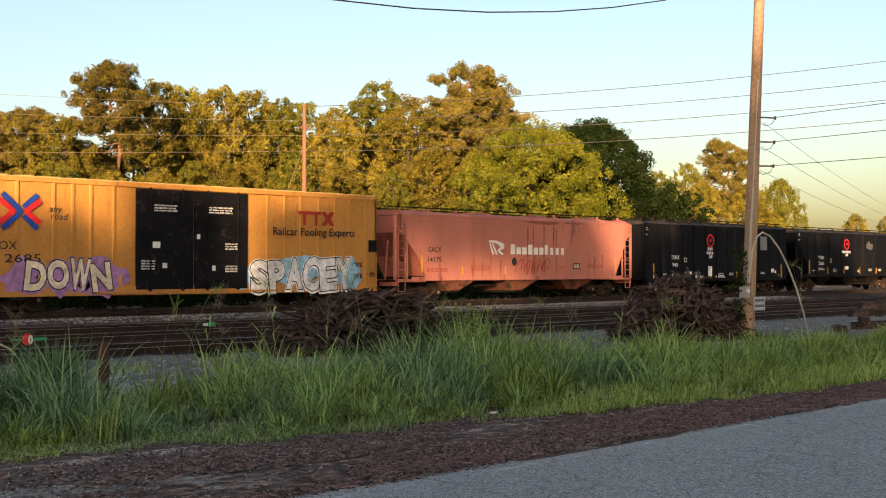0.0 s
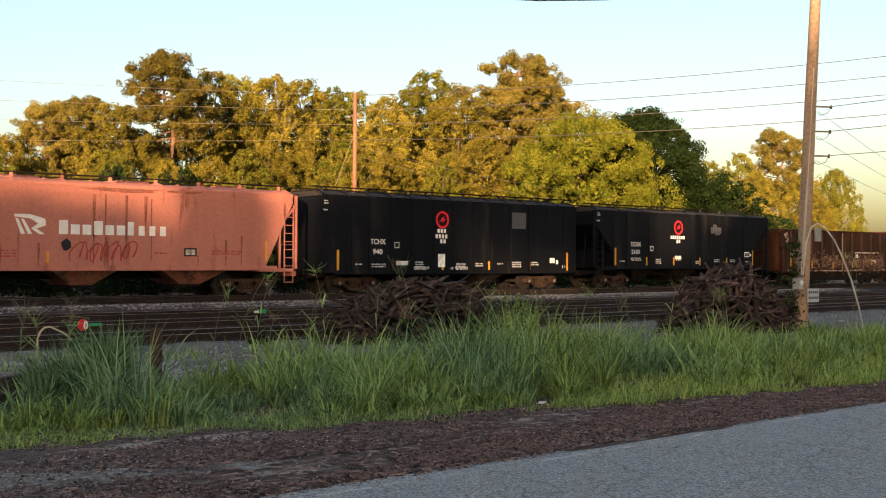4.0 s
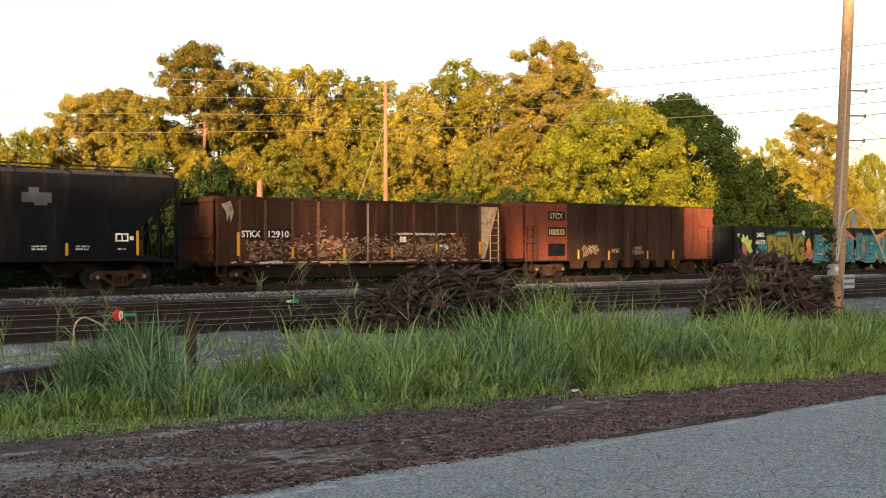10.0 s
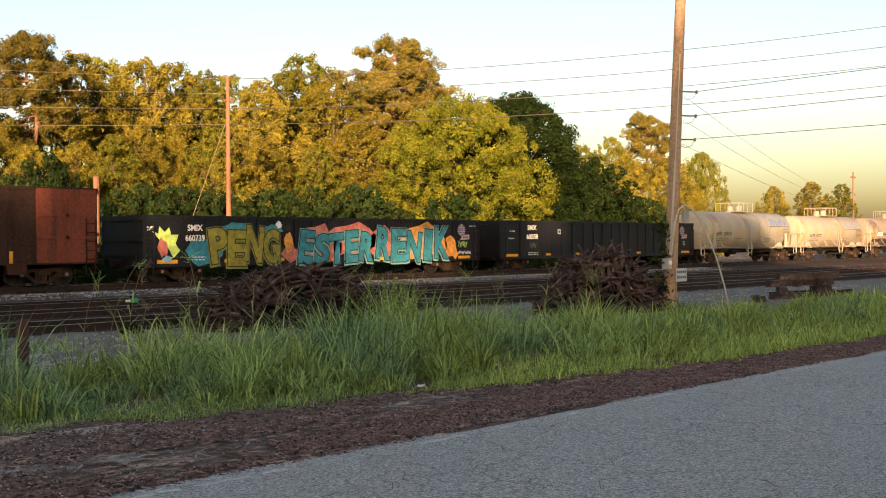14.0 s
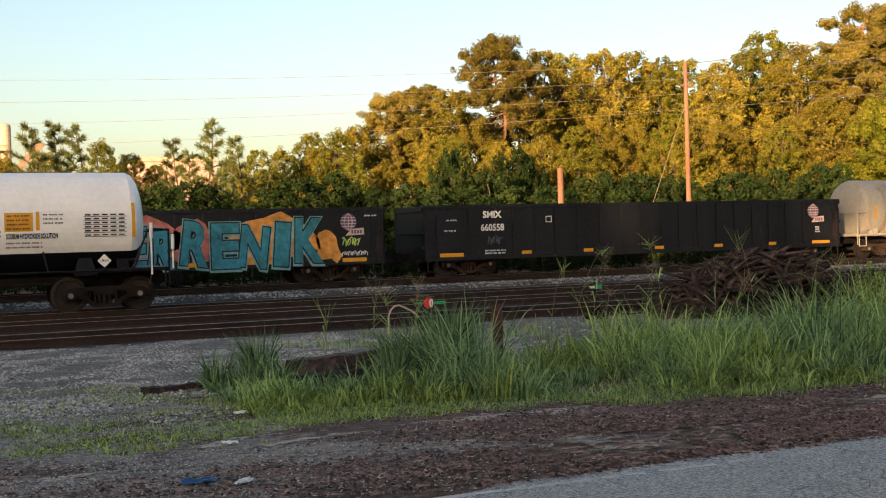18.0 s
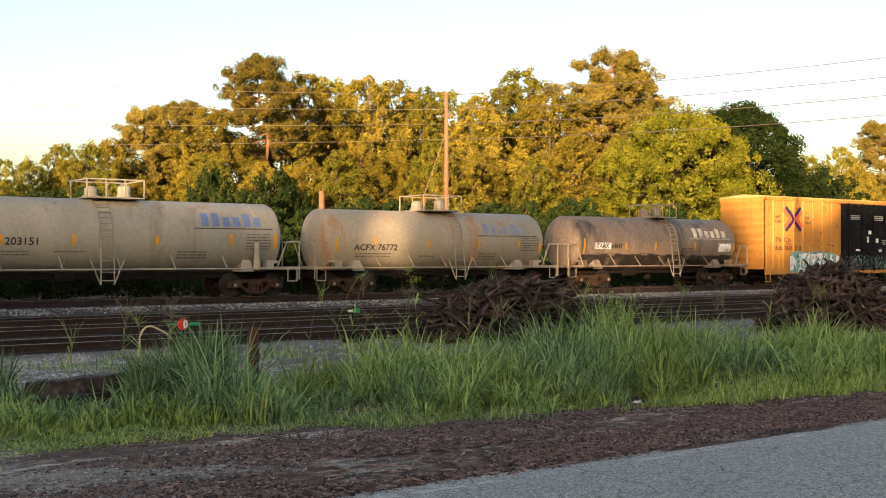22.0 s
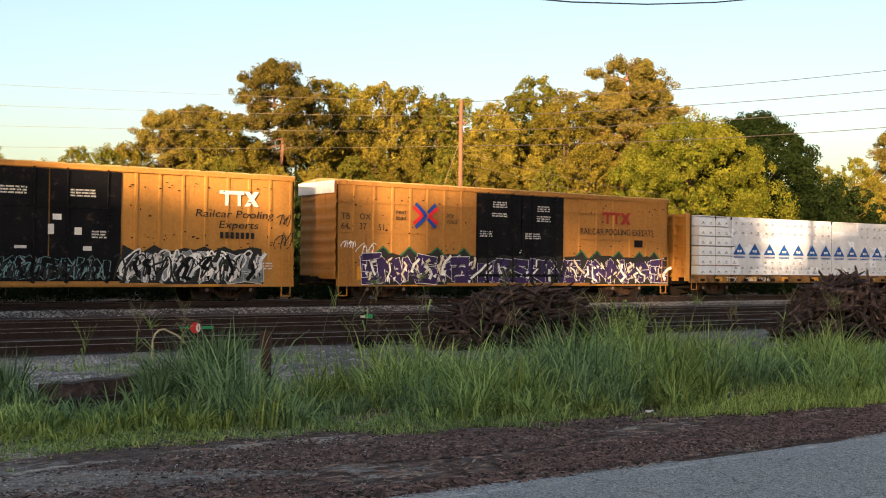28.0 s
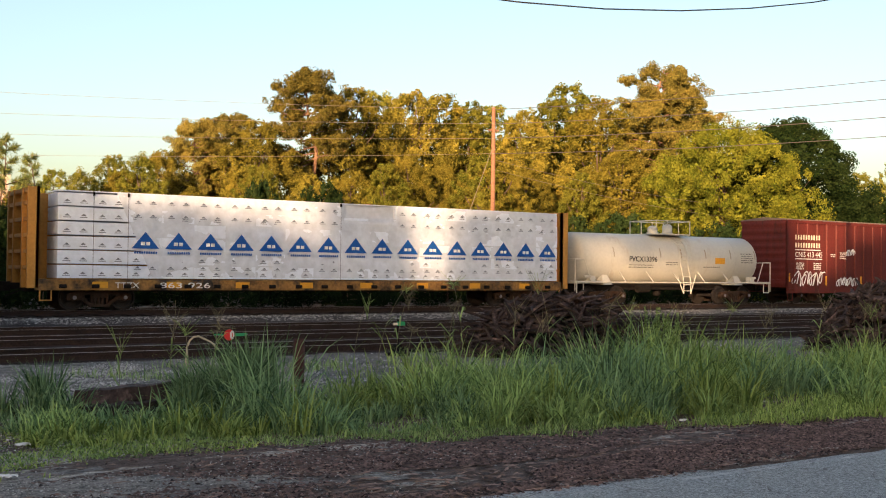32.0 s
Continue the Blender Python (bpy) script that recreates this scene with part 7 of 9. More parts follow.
# ---------------------------------------------------------------- plants
LEAF = leaf_mat("broad_leaf", (0.03, 0.043, 0.006), (0.2, 0.196, 0.026), 0.17, (0.24, 0.212, 0.028))
LEAF_OLIVE = leaf_mat("olive_leaf", (0.038, 0.043, 0.007), (0.24, 0.196, 0.027), 0.16, (0.285, 0.218, 0.03))
# golden tone holds the sunlit half of the round tree
LEAF_GOLD = leaf_mat("sunny_leaf", (0.055, 0.082, 0.009), (0.225, 0.24, 0.025), 0.16, (0.36, 0.335, 0.034), 0.7)
NEEDLE = leaf_mat("pine_needle", (0.08, 0.078, 0.018), (0.25, 0.2, 0.04), 0.3, (0.29, 0.22, 0.045), 0.8)
# dark green deepened: shade at the wood edge put into the leaf colour
DARK_SHADED_LEAF = leaf_mat("dark_shaded_leaf", (0.012, 0.026, 0.008), (0.03, 0.05, 0.015), 0.2, (0.042, 0.058, 0.017), 0.8)
# near-black leaf colour stands in for the shade behind the train
SHADED_SCRUB_LEAF = leaf_mat("shaded_scrub", (0.007, 0.013, 0.005), (0.018, 0.028, 0.01), 0.2)
SAPLEAF = leaf_mat("young_pine_needle", (0.075, 0.1, 0.03), (0.19, 0.2, 0.06), 0.3)
BARK = mat("bark", (0.11, 0.075, 0.05), 0.95, vary=0.4, scale=3, grain=18, bump=0.8)
PINEBARK = mat("pine_bark", (0.2, 0.11, 0.065), 0.95, vary=0.4, scale=3, grain=18, bump=0.8)


def leaf_cloud(rng, clumps, per_area, size, flat=0.85, wild=0.6, slim=1.0):
    """Small pointed leaves in the shells of many clumps; clumps: rows of centre and radius. Each clump has its own squashed, tilted form."""
    V, n0 = [], 0
    for cx, cy, cz, r in clumps:
        n = max(12, int(per_area * r * r))
        d = rng.normal(size=(n, 3))
        d /= np.linalg.norm(d, axis=1)[:, None]
        rad = r * rng.uniform(0.2, 1.15, n) ** 0.6
        form = np.array((1, 1, flat)) * rng.uniform(0.7, 1.3, 3)
        tilt = rng.normal(0, 0.35, 2)
        c = d * rad[:, None] * form
        c[:, 2] += c[:, 0] * tilt[0] + c[:, 1] * tilt[1]
        c = c + np.array((cx, cy, cz))
        a = rng.normal(size=(n, 3)) + d * 0.3
        a -= d * (a * d).sum(1)[:, None] * 0.85
        a /= np.linalg.norm(a, axis=1)[:, None]
        b = np.cross(a, d + rng.normal(size=(n, 3)) * wild)
        b /= np.linalg.norm(b, axis=1)[:, None] + 1e-6
        s = size * rng.uniform(0.55, 1.45, n)[:, None]
        V.append(np.stack([c - a * s * 0.55 - b * s * 0.5 * slim, c - a * s * 0.4 + b * s * 0.55 * slim, c + a * s * 0.85], 1).reshape(-1, 3))
        n0 += n
    v = np.concatenate(V)
    return v, np.arange(n0 * 3).reshape(-1, 3)


def limb(shape, p, q, r, r2, rnd, bends=3):
    """A slightly crooked tapering branch."""
    p, q = Vector(p), Vector(q)
    last, lr = p, r
    for i in range(1, bends + 1):
        k = i / bends
        at = p.lerp(q, k) + (Vector((rnd.uniform(-1, 1), rnd.uniform(-1, 1), rnd.uniform(-0.5, 0.5))) * (q - p).length * 0.05 if i < bends else Vector())
        nr = r + (r2 - r) * k
        shape.tube(last, at, lr, 7, nr, caps=i == bends)
        last, lr = at, nr


def broad_tree(seed, h, w, material, leaves=640, size=0.11, low=0.1, n=300, fine=1.0, lobes=0.3):
    """A broad-leaved tree: trunk, limbs, and a lobed crown of many small sprays of leaves. Returns the meshes."""
    rng, rnd = np.random.default_rng(seed), random.Random(seed)
    wood = Shape()
    limb(wood, (0, 0, -0.6), (rnd.uniform(-0.3, 0.3), rnd.uniform(-0.3, 0.3), h * 0.55), 0.018 * h, 0.008 * h, rnd, 5)
    clumps = []
    for i in range(n):
        z = h * (low + (0.955 - low) * (i + 0.5) / n)
        k = (z / h - low) / (1 - low)
        a = i * 2.4 + rnd.uniform(-0.5, 0.5)
        lobe = 1 + lobes * noise.noise(Vector((1.5 * math.cos(a) + seed * 7, 1.5 * math.sin(a), 5 * z / h)))
        env = w * 0.5 * (math.sin(math.pi * min(1, k * 0.86 + 0.16)) ** 0.6) * lobe * rnd.uniform(0.62, 1.08)
        r = w * rnd.uniform(0.035, 0.085) * (1.05 - 0.35 * k) * fine
        d = max(0.0, env - r * 0.7)
        c = (d * math.cos(a), d * math.sin(a), z + rnd.uniform(-0.03, 0.03) * h * (1 - 0.5 * k))
        clumps.append((*c, r))
        if i % 16 == 0:
            limb(wood, (0, 0, z * 0.75), (c[0] * 0.8, c[1] * 0.8, z), 0.006 * h, 0.002 * h, rnd)
    v, f = leaf_cloud(rng, clumps, leaves, size)
    inner = [(w * 0.16 * math.cos(2.4 * i), w * 0.16 * math.sin(2.4 * i), h * (0.25 + 0.055 * i), w * 0.17) for i in range(10)]
    v2, f2 = leaf_cloud(rng, inner, leaves * 0.14, size * 1.9)
    v, f = np.concatenate([v, v2]), np.concatenate([f, f2 + len(v)])
    return wood.mesh("trunk", BARK), bare_mesh("crown", v, f, material)


def pine_tree(seed, h, w, leaves=900, size=0.16, bare=0.47, needle=None):
    """A tall pine: bare reddish trunk, uneven level boughs high up, each with flat bristling tufts."""
    rng, rnd = np.random.default_rng(seed), random.Random(seed)
    wood = Shape()
    limb(wood, (0, 0, -0.6), (rnd.uniform(-0.5, 0.5), 0, h * 0.96), 0.015 * h, 0.004 * h, rnd, 6)
    clumps = []
    n = 44
    for i in range(n):
        k = (i + 0.5) / n
        z = h * (bare + (0.955 - bare) * k)
        reach = (w * 0.5 * math.sin(math.pi * (0.16 + 0.72 * k)) ** 0.8 + 0.25) * rnd.choice((0.55, 0.8, 1.0, 1.05)) * rnd.uniform(0.85, 1.05)
        a = i * 2.4 + rnd.uniform(-0.7, 0.7)
        tip = (reach * math.cos(a), reach * math.sin(a), z + reach * rnd.uniform(0.0, 0.22))
        limb(wood, (0, 0, z - reach * 0.12), tip, 0.0032 * h, 0.001 * h, rnd)
        for j in range(10):
            q = rnd.uniform(0.3, 1.0) ** 0.7
            spread = 0.1 * reach + 0.2
            clumps.append((tip[0] * q + rnd.gauss(0, spread), tip[1] * q + rnd.gauss(0, spread), z - reach * 0.12 + (tip[2] - z + reach * 0.12) * q + rnd.gauss(0.05, 0.2), w * rnd.uniform(0.035, 0.075)))
    v, f = leaf_cloud(rng, clumps, leaves * 0.75, size, 0.75, 1.3, 0.5)
    return wood.mesh("trunk", PINEBARK), bare_mesh("crown", v, f, needle or NEEDLE)


def young_pine(seed, h=9.0):
    """A young pine: whorls of upswept boughs, each with bristling needle tufts, and a spiky leader."""
    rng, rnd = np.random.default_rng(seed), random.Random(seed)
    wood = Shape()
    limb(wood, (0, 0, -0.4), (0, 0, h * 0.97), 0.12, 0.02, rnd, 5)
    base, out = [], []
    for i in range(34):
        k = (i + 0.5) / 34
        z = h * (0.1 + 0.88 * k)
        reach = (0.28 + 2.0 * (1 - k) ** 0.8) * rnd.uniform(0.6, 1.1)
        a = i * 2.4 + rnd.uniform(-0.5, 0.5)
        tip = Vector((reach * math.cos(a), reach * math.sin(a), z + reach * rnd.uniform(0.25, 0.6)))
        root = Vector((0, 0, z))
        limb(wood, root, tip, 0.035, 0.012, rnd, 2)
        m = 8
        for j in range(m):
            c = root.lerp(tip, 0.3 + 0.7 * j / (m - 1))
            for q in range(15):
                base.append(c + Vector((rnd.uniform(-0.07, 0.07), rnd.uniform(-0.07, 0.07), rnd.uniform(-0.07, 0.07))))
                w = (tip - root).normalized()
                out.append(w * 0.5 + Vector((rnd.gauss(0, 0.6), rnd.gauss(0, 0.6), rnd.gauss(0.25, 0.6))))
    b = np.array([tuple(p) for p in base])
    d = np.array([tuple(p) for p in out])
    d /= np.linalg.norm(d, axis=1)[:, None]
    side = np.cross(d, rng.normal(size=d.shape))
    side /= np.linalg.norm(side, axis=1)[:, None]
    ln = rng.uniform(0.2, 0.42, len(d))[:, None]
    v = np.stack([b - side * 0.022, b + side * 0.022, b + d * ln + side * 0.008, b + d * ln - side * 0.008], 1).reshape(-1, 3)
    return wood.mesh("trunk", BARK), bare_mesh("crown", v, np.arange(len(v)).reshape(-1, 4), SAPLEAF)


KINDS = {
    "oak": [broad_tree(q, 16, 9.5, LEAF_OLIVE, 660, 0.112) for q in (1, 2, 3)],
    "gum": [broad_tree(q, 16, 7.5, LEAF, 1000, 0.1, n=280) for q in (4, 5, 16)],
    "round": [broad_tree(6, 16, 18, LEAF_GOLD, 420, 0.125, 0.04, 560, 0.8, 0.13)],
    "dome": [broad_tree(28, 16, 15, LEAF, 420, 0.125, 0.04, 420, 0.85, 0.15)],
    # the round tree's shaded half, drawn as a second crown in darker leaves
    "shaded_round": [broad_tree(14, 16, 15, DARK_SHADED_LEAF, 460, 0.13, 0.04, 560, 0.95, 0.13)],
    "shade": [broad_tree(q, 16, 9.5, LEAF_OLIVE, 32, 0.55, 0.1, 120, 1.6) for q in (21, 22, 23)], "shade_bush": [broad_tree(24, 6, 7, DARK_SHADED_LEAF, 40, 0.5, 0.05, 120, 1.6)], "shade_high": [broad_tree(25, 29, 10, LEAF_OLIVE, 60, 0.5, 0.875, 60, 1.6)],
    "scrub": [broad_tree(q, 3, 6, SHADED_SCRUB_LEAF, 380, 0.1, 0.0, 90) for q in (26, 27)],
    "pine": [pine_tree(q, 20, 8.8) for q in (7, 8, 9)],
    "bush": [broad_tree(q, 6, 7, DARK_SHADED_LEAF, 620, 0.12, 0.05, 130) for q in (10, 11)],
    "sapling": [young_pine(12), young_pine(13), young_pine(15)],
}
TALL = {"oak": 16, "gum": 16, "round": 16, "pine": 20, "bush": 6, "sapling": 9, "shaded_round": 16, "dome": 16, "shade": 16, "shade_bush": 6, "shade_high": 29, "scrub": 3}
TREE_WORDS = {"dome": ("low domed green broadleaf tree beside the line", "tree"), "oak": ("olive green broadleaf tree lit by low sun", "tree"), "gum": ("tall green sweetgum tree in the wood edge", "tree"),
              "shaded_round": ("dense broadleaf tree behind the tracks, shade put into its dark leaves", "tree"), "shade": ("unseen broadleaf tree added behind the eye to cast shade", "tree"), "scrub": ("low scrub added beyond the tracks, shade put into its leaf colour", "shrub"), "shade_high": ("unseen high-crowned tree added behind the eye to cast shade", "tree"), "shade_bush": ("unseen leafy shrub added behind the eye to cast shade", "shrub"), "round": ("big round dense green tree behind the tracks", "tree"), "pine": ("tall loblolly pine with bare reddish trunk", "pine tree"),
              "bush": ("leafy shrub behind the tracks, dark green deepened for shade", "shrub"), "sapling": ("young dark pine with tufted needles", "pine tree")}
TREE_NAMES = {"dome": "broadleaf_tree", "oak": "broadleaf_tree", "gum": "broadleaf_tree", "round": "broadleaf_tree", "shaded_round": "broadleaf_tree", "shade": "broadleaf_tree", "shade_bush": "shrub", "scrub": "shrub", "shade_high": "broadleaf_tree", "pine": "pine_tree", "bush": "shrub", "sapling": "pine_tree"}
made_trees = [0]


def tree(kind, x, y, h, wide=1.0, turn=None):
    i = made_trees[0]
    made_trees[0] += 1
    rnd = random.Random(i * 7 + 1)
    trunk, crown = KINDS[kind][i % len(KINDS[kind])]
    s = h / TALL[kind]
    z = ground_z(x, y)
    m = Matrix.LocRotScale((x, y, z), Euler((0, 0, rnd.uniform(0, 6.28) if turn is None else turn)), (s * wide, s * wide, s))
    label, category = TREE_WORDS[kind]
    t = thing(TREE_NAMES[kind], label, category, "trees of the wood edge", at=m)
    part("trunk", trunk, None, t)
    part("crown", crown, None, t)
    return t


def seen_tree(kind, az, el, y, wide=1.0):
    """A tree whose top stands at that bearing and height angle from the eye, in the row y metres off."""
    far = y / math.cos(radians(az))
    x = -y * math.tan(radians(az))
    tree(kind, x, y, EYE - ground_z(x, y) + far * math.tan(radians(el)), wide)


# the wood edge, from -x to +x: kind, bearing, height angle, row
for row in (("oak", 3, 3.6, 95), ("gum", 0.5, 4.2, 92), ("sapling", -3.1, 6.1, 70), ("sapling", -4.2, 6.25, 72), ("sapling", -5.2, 6.1, 71), ("oak", -2.0, 4.6, 82), ("oak", -3.8, 4.9, 84), ("gum", -6.4, 5.5, 78), ("oak", -7.8, 4.8, 80),
            ("gum", -9.0, 4.3, 80), ("sapling", -9.8, 5.4, 68), ("sapling", -10.6, 4.8, 66), ("sapling", -11.8, 6.3, 66), ("sapling", -12.9, 5.5, 70), ("oak", -12.6, 4.4, 84), ("gum", -14.0, 5.0, 76), ("gum", -15.2, 5.0, 80),
            ("gum", -16.7, 5.8, 82), ("oak", -17.2, 5.1, 80), ("gum", -18.1, 5.9, 78), ("oak", -19.1, 6.1, 84),
            ("pine", -20.7, 7.7, 84), ("pine", -22.3, 8.0, 88), ("oak", -23.8, 7.8, 80), ("pine", -26.1, 10.35, 82)):
    seen_tree(*row)
for row in (("oak", -28.7, 9.6, 84), ("gum", -30.0, 9.5, 90), ("oak", -31.6, 9.6, 86), ("oak", -33.2, 9.3, 88), ("gum", -34.6, 9.0, 86), ("gum", -35.9, 8.9, 92), ("oak", -37.5, 8.5, 82),
            ("gum", -39.0, 9.2, 88), ("gum", -39.8, 10.0, 92), ("oak", -41.4, 9.1, 84), ("gum", -43, 9.0, 92), ("pine", -44.5, 10.75, 80), ("pine", -45.6, 9.4, 90), ("round", -47.7, 7.7, 66, 0.93), ("shaded_round", -50.6, 7.75, 67.5, 1.05), ("bush", -54.5, 4.2, 66),
            ("gum", -54.0, 5.2, 84), ("gum", -55.4, 5.6, 88), ("pine", -57.2, 6.6, 90), ("oak", -58.5, 4.4, 80)):
    seen_tree(*row)
for row in (("dome", -59.9, 4.6, 78, 0.62), ("oak", -63.4, 2.8, 96), ("oak", -65.2, 3.0, 70), ("gum", -66.6, 2.9, 72), ("oak", -70, 2.8, 66), ("oak", -72.5, 2.6, 60)):
    seen_tree(*row)
for row in (("bush", -23.9, 4.7, 66, 0.5), ("bush", -27.3, 4.6, 67, 0.62)):
    seen_tree(*row)
# second, lower row in front and fill between
frnd = random.Random(5)
for i in range(34):
    az = -2 - 57 * (i + 0.5) / 34 + frnd.uniform(-0.7, 0.7)
    el = float(np.interp(-az, (0, 18, 25, 45, 56, 60), (3.0, 3.6, 5.5, 6.2, 4.2, 2.6))) + frnd.uniform(-0.7, 0.5)
    seen_tree(("oak", "gum", "oak")[i % 3], az, el, frnd.uniform(70, 77))
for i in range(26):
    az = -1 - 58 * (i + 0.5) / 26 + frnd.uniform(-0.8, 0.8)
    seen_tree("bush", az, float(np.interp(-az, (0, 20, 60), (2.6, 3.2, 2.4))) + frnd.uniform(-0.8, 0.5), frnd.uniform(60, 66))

# unseen trees added well behind the eye: their long shadow lies over road, verge and tracks
def shade_tree(kind, x_train, over, y=-60.0, wide=1.0):
    """An unseen tree whose top throws its shadow on the train's side at x_train, over metres above the rails."""
    run = (SPAN - y) / 0.66
    tree(kind, x_train - run * 0.75, y, over + run * math.tan(SUN_EL) + 0.3, wide)


for i in range(28):
    shade_tree("shade", -42 + 2.4 * i, 4.1 + frnd.uniform(-1.1, 0.6) + (0.5 if i > 25 else 2.6 if i < 22 else 0), -60 + 12 * (i % 2) + frnd.uniform(-4, 4), 0.45 if i > 24 else 1.0)
# narrow crowns leave a gap for the sun spot near x = 38
for x, over in ((27.5, 5.0), (29.6, 5.2), (31.0, 5.6), (32.2, 5.2), (44.6, 5.6), (45.6, 5.2), (47.0, 5.2), (50.3, 2.0)):
    shade_tree("shade", x, over, -60 - 10 * (x % 1), 0.42)
# added high crown closes that gap at the top
shade_tree("shade_high", 38.3, 6.7, -95)
# scrub added to darken the gaps under the cars and hide the post's foot
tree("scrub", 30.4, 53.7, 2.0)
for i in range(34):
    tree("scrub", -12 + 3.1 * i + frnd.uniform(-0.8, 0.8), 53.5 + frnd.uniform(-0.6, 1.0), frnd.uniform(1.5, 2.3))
for i in range(9):
    shade_tree("shade", 55.8 + 2.3 * i, 4.7 - 0.12 * i + frnd.uniform(-0.8, 0.7), -60 + 12 * (i % 2) + frnd.uniform(-4, 4))
for i in range(40):
    shade_tree("shade_bush", -42 + 3.0 * i, -1.6 + frnd.uniform(-1, 0.6), -56 + frnd.uniform(-2, 2), 0.8)

# tall grass between the road and the ballast
GRASS = leaf_mat("grass_blade", (0.055, 0.095, 0.03), (0.37, 0.49, 0.165), 0.35)
GRASS_COOL = leaf_mat("cool_grass_blade", (0.042, 0.08, 0.034), (0.28, 0.41, 0.185), 0.35)
GRASS_WARM = leaf_mat("warm_grass_blade", (0.085, 0.14, 0.03), (0.52, 0.63, 0.17), 0.35)


def grass_mesh(name, seed, n, where, height, width, lean, material):
    """Arching tapering blades; where(rng, n) gives x, y, a height factor and a direction to lean to."""
    rng = np.random.default_rng(seed)
    x, y, k, a = where(rng, n)
    n = len(x)
    z = np.array([ground_z(p, q) for p, q in zip(x, y)]) - 0.02
    h = height * k * rng.uniform(0.5, 1.15, n)
    first, last = lean * rng.uniform(0.0, 0.42, n), lean * rng.gamma(2.4, 0.75, n)
    dx, dy = np.cos(a), np.sin(a)
    w = width * rng.uniform(0.55, 1.4, n)
    turn = rng.uniform(-0.9, 0.9, n)
    wx, wy = np.cos(a + 1.57 + turn) * w, np.sin(a + 1.57 + turn) * w
    rows, px, pz, last_s = [], np.zeros(n), np.zeros(n), 0.0
    for s, wid in ((0.0, 0.7), (0.3, 1.0), (0.55, 0.9), (0.78, 0.65), (1.0, 0.06)):
        ang = np.minimum(2.5, first + last * s ** 2)
        px, pz = px + np.sin(ang) * h * (s - last_s), pz + np.cos(ang) * h * (s - last_s)
        last_s = s
        X, Y, Z = x + dx * px, y + dy * px, z + pz
        rows.append(np.stack([X - wx * wid, Y - wy * wid, Z], 1))
        rows.append(np.stack([X + wx * wid, Y + wy * wid, Z], 1))
    v = np.stack(rows, 1).reshape(-1, 3)
    base = np.arange(n)[:, None] * 10
    f = np.concatenate([base + np.array([[i, i + 1, i + 3, i + 2]]) for i in (0, 2, 4, 6)])
    return bare_mesh(name, v, f, material)


def near_edge(x):
    return np.interp(x, (-3, 0, 4, 8, 15, 46), (10.4, 10.05, 10.1, 8.8, 7.65, 7.3))


def far_edge(x):
    return np.interp(x, (-3, 1, 4, 6, 9, 16, 46), (12.6, 12.8, 13.4, 12.2, 12.8, 12.9, 12.8))


def tussocks(warm, spread=0.13, per=44):
    """Tall tussocks: blades fanning out of many roots; warm-toned ones are commoner towards +x."""
    def where(rng, n):
        m = n // per
        rx = rng.uniform(2.6, 46, m)
        ry = near_edge(rx) + 0.55 + (far_edge(rx) - near_edge(rx) - 0.45) * rng.uniform(0, 1, m)
        field = np.array([noise.noise(Vector((p * 0.55, q * 0.8, 21))) for p, q in zip(rx, ry)])
        tone = np.array([noise.noise(Vector((p * 0.35, q * 0.5, 31))) for p, q in zip(rx, ry)]) + np.interp(rx, (4, 9, 14, 46), (-0.22, 0.05, 0.22, 0.26))
        k = np.interp(ry - near_edge(rx), (0.4, 1.3, 2.2), (0.38, 0.85, 1.0)) * rng.uniform(0.55, 1.25, m) * (1 + 0.7 * field) * np.interp(rx, (2, 4.6, 4.95, 5.1, 5.4, 5.55, 6.5, 7.3, 11, 14, 17, 46), (0.3, 0.5, 0.6, 1.1, 1.1, 0.3, 0.34, 0.82, 0.93, 0.74, 0.5, 0.42))
        bare = np.exp(-((rx - 4.6) / 1.2) ** 2 - ((ry - 12.4) / 0.7) ** 2)
        ok = (rng.random(m) > bare * 0.9) & (field > -0.42) & (np.abs(tone + rng.normal(0, 0.08, m) - warm) < 0.16)
        rx, ry, k = rx[ok], ry[ok], k[ok]
        n = int(n * ok.mean())
        i = rng.integers(0, len(rx), n)
        ang, rad = rng.uniform(0, 6.283, n), spread * np.sqrt(rng.random(n)) * (0.6 + k[i])
        return rx[i] + rad * np.cos(ang), ry[i] + rad * np.sin(ang), k[i], ang + rng.normal(0, 0.5, n)
    return where


def low(rng, n):
    """Short turf along the edge and in patches on the gravel."""
    x = rng.uniform(-4, 46, n)
    y = near_edge(x) - 0.45 + rng.gamma(1.7, 0.6, n)
    patch = np.array([noise.noise(Vector((a * 0.8, b * 1.3, 2))) for a, b in zip(x, y)]) + 0.4 * np.array([noise.noise(Vector((a * 3, b * 3, 6))) for a, b in zip(x, y)])
    edge = np.array([noise.noise(Vector((a * 1.4, 3, 2))) for a in x]) * 0.5
    ok = (y < far_edge(x) + 0.6) & (y > near_edge(x) - 0.15 + edge) & ((x > 2.6) & (patch > -0.3) | (patch > 0.0))
    return x[ok], y[ok], (rng.uniform(0.4, 1.0, n) * np.interp(x, (1, 5, 8, 14), (0.6, 0.8, 1.3, 1.9)))[ok], rng.uniform(0, 6.283, n)[ok]


def weeds(rng, n):
    x = rng.uniform(5, 24, n)
    y = rng.uniform(13.8, 21.5, n)
    patch = np.array([noise.noise(Vector((a * 0.6, b * 0.6, 8))) for a, b in zip(x, y)])
    ok = patch > 0.25
    return x[ok], y[ok], rng.uniform(0.4, 1.0, n)[ok], rng.uniform(0, 6.283, n)[ok]


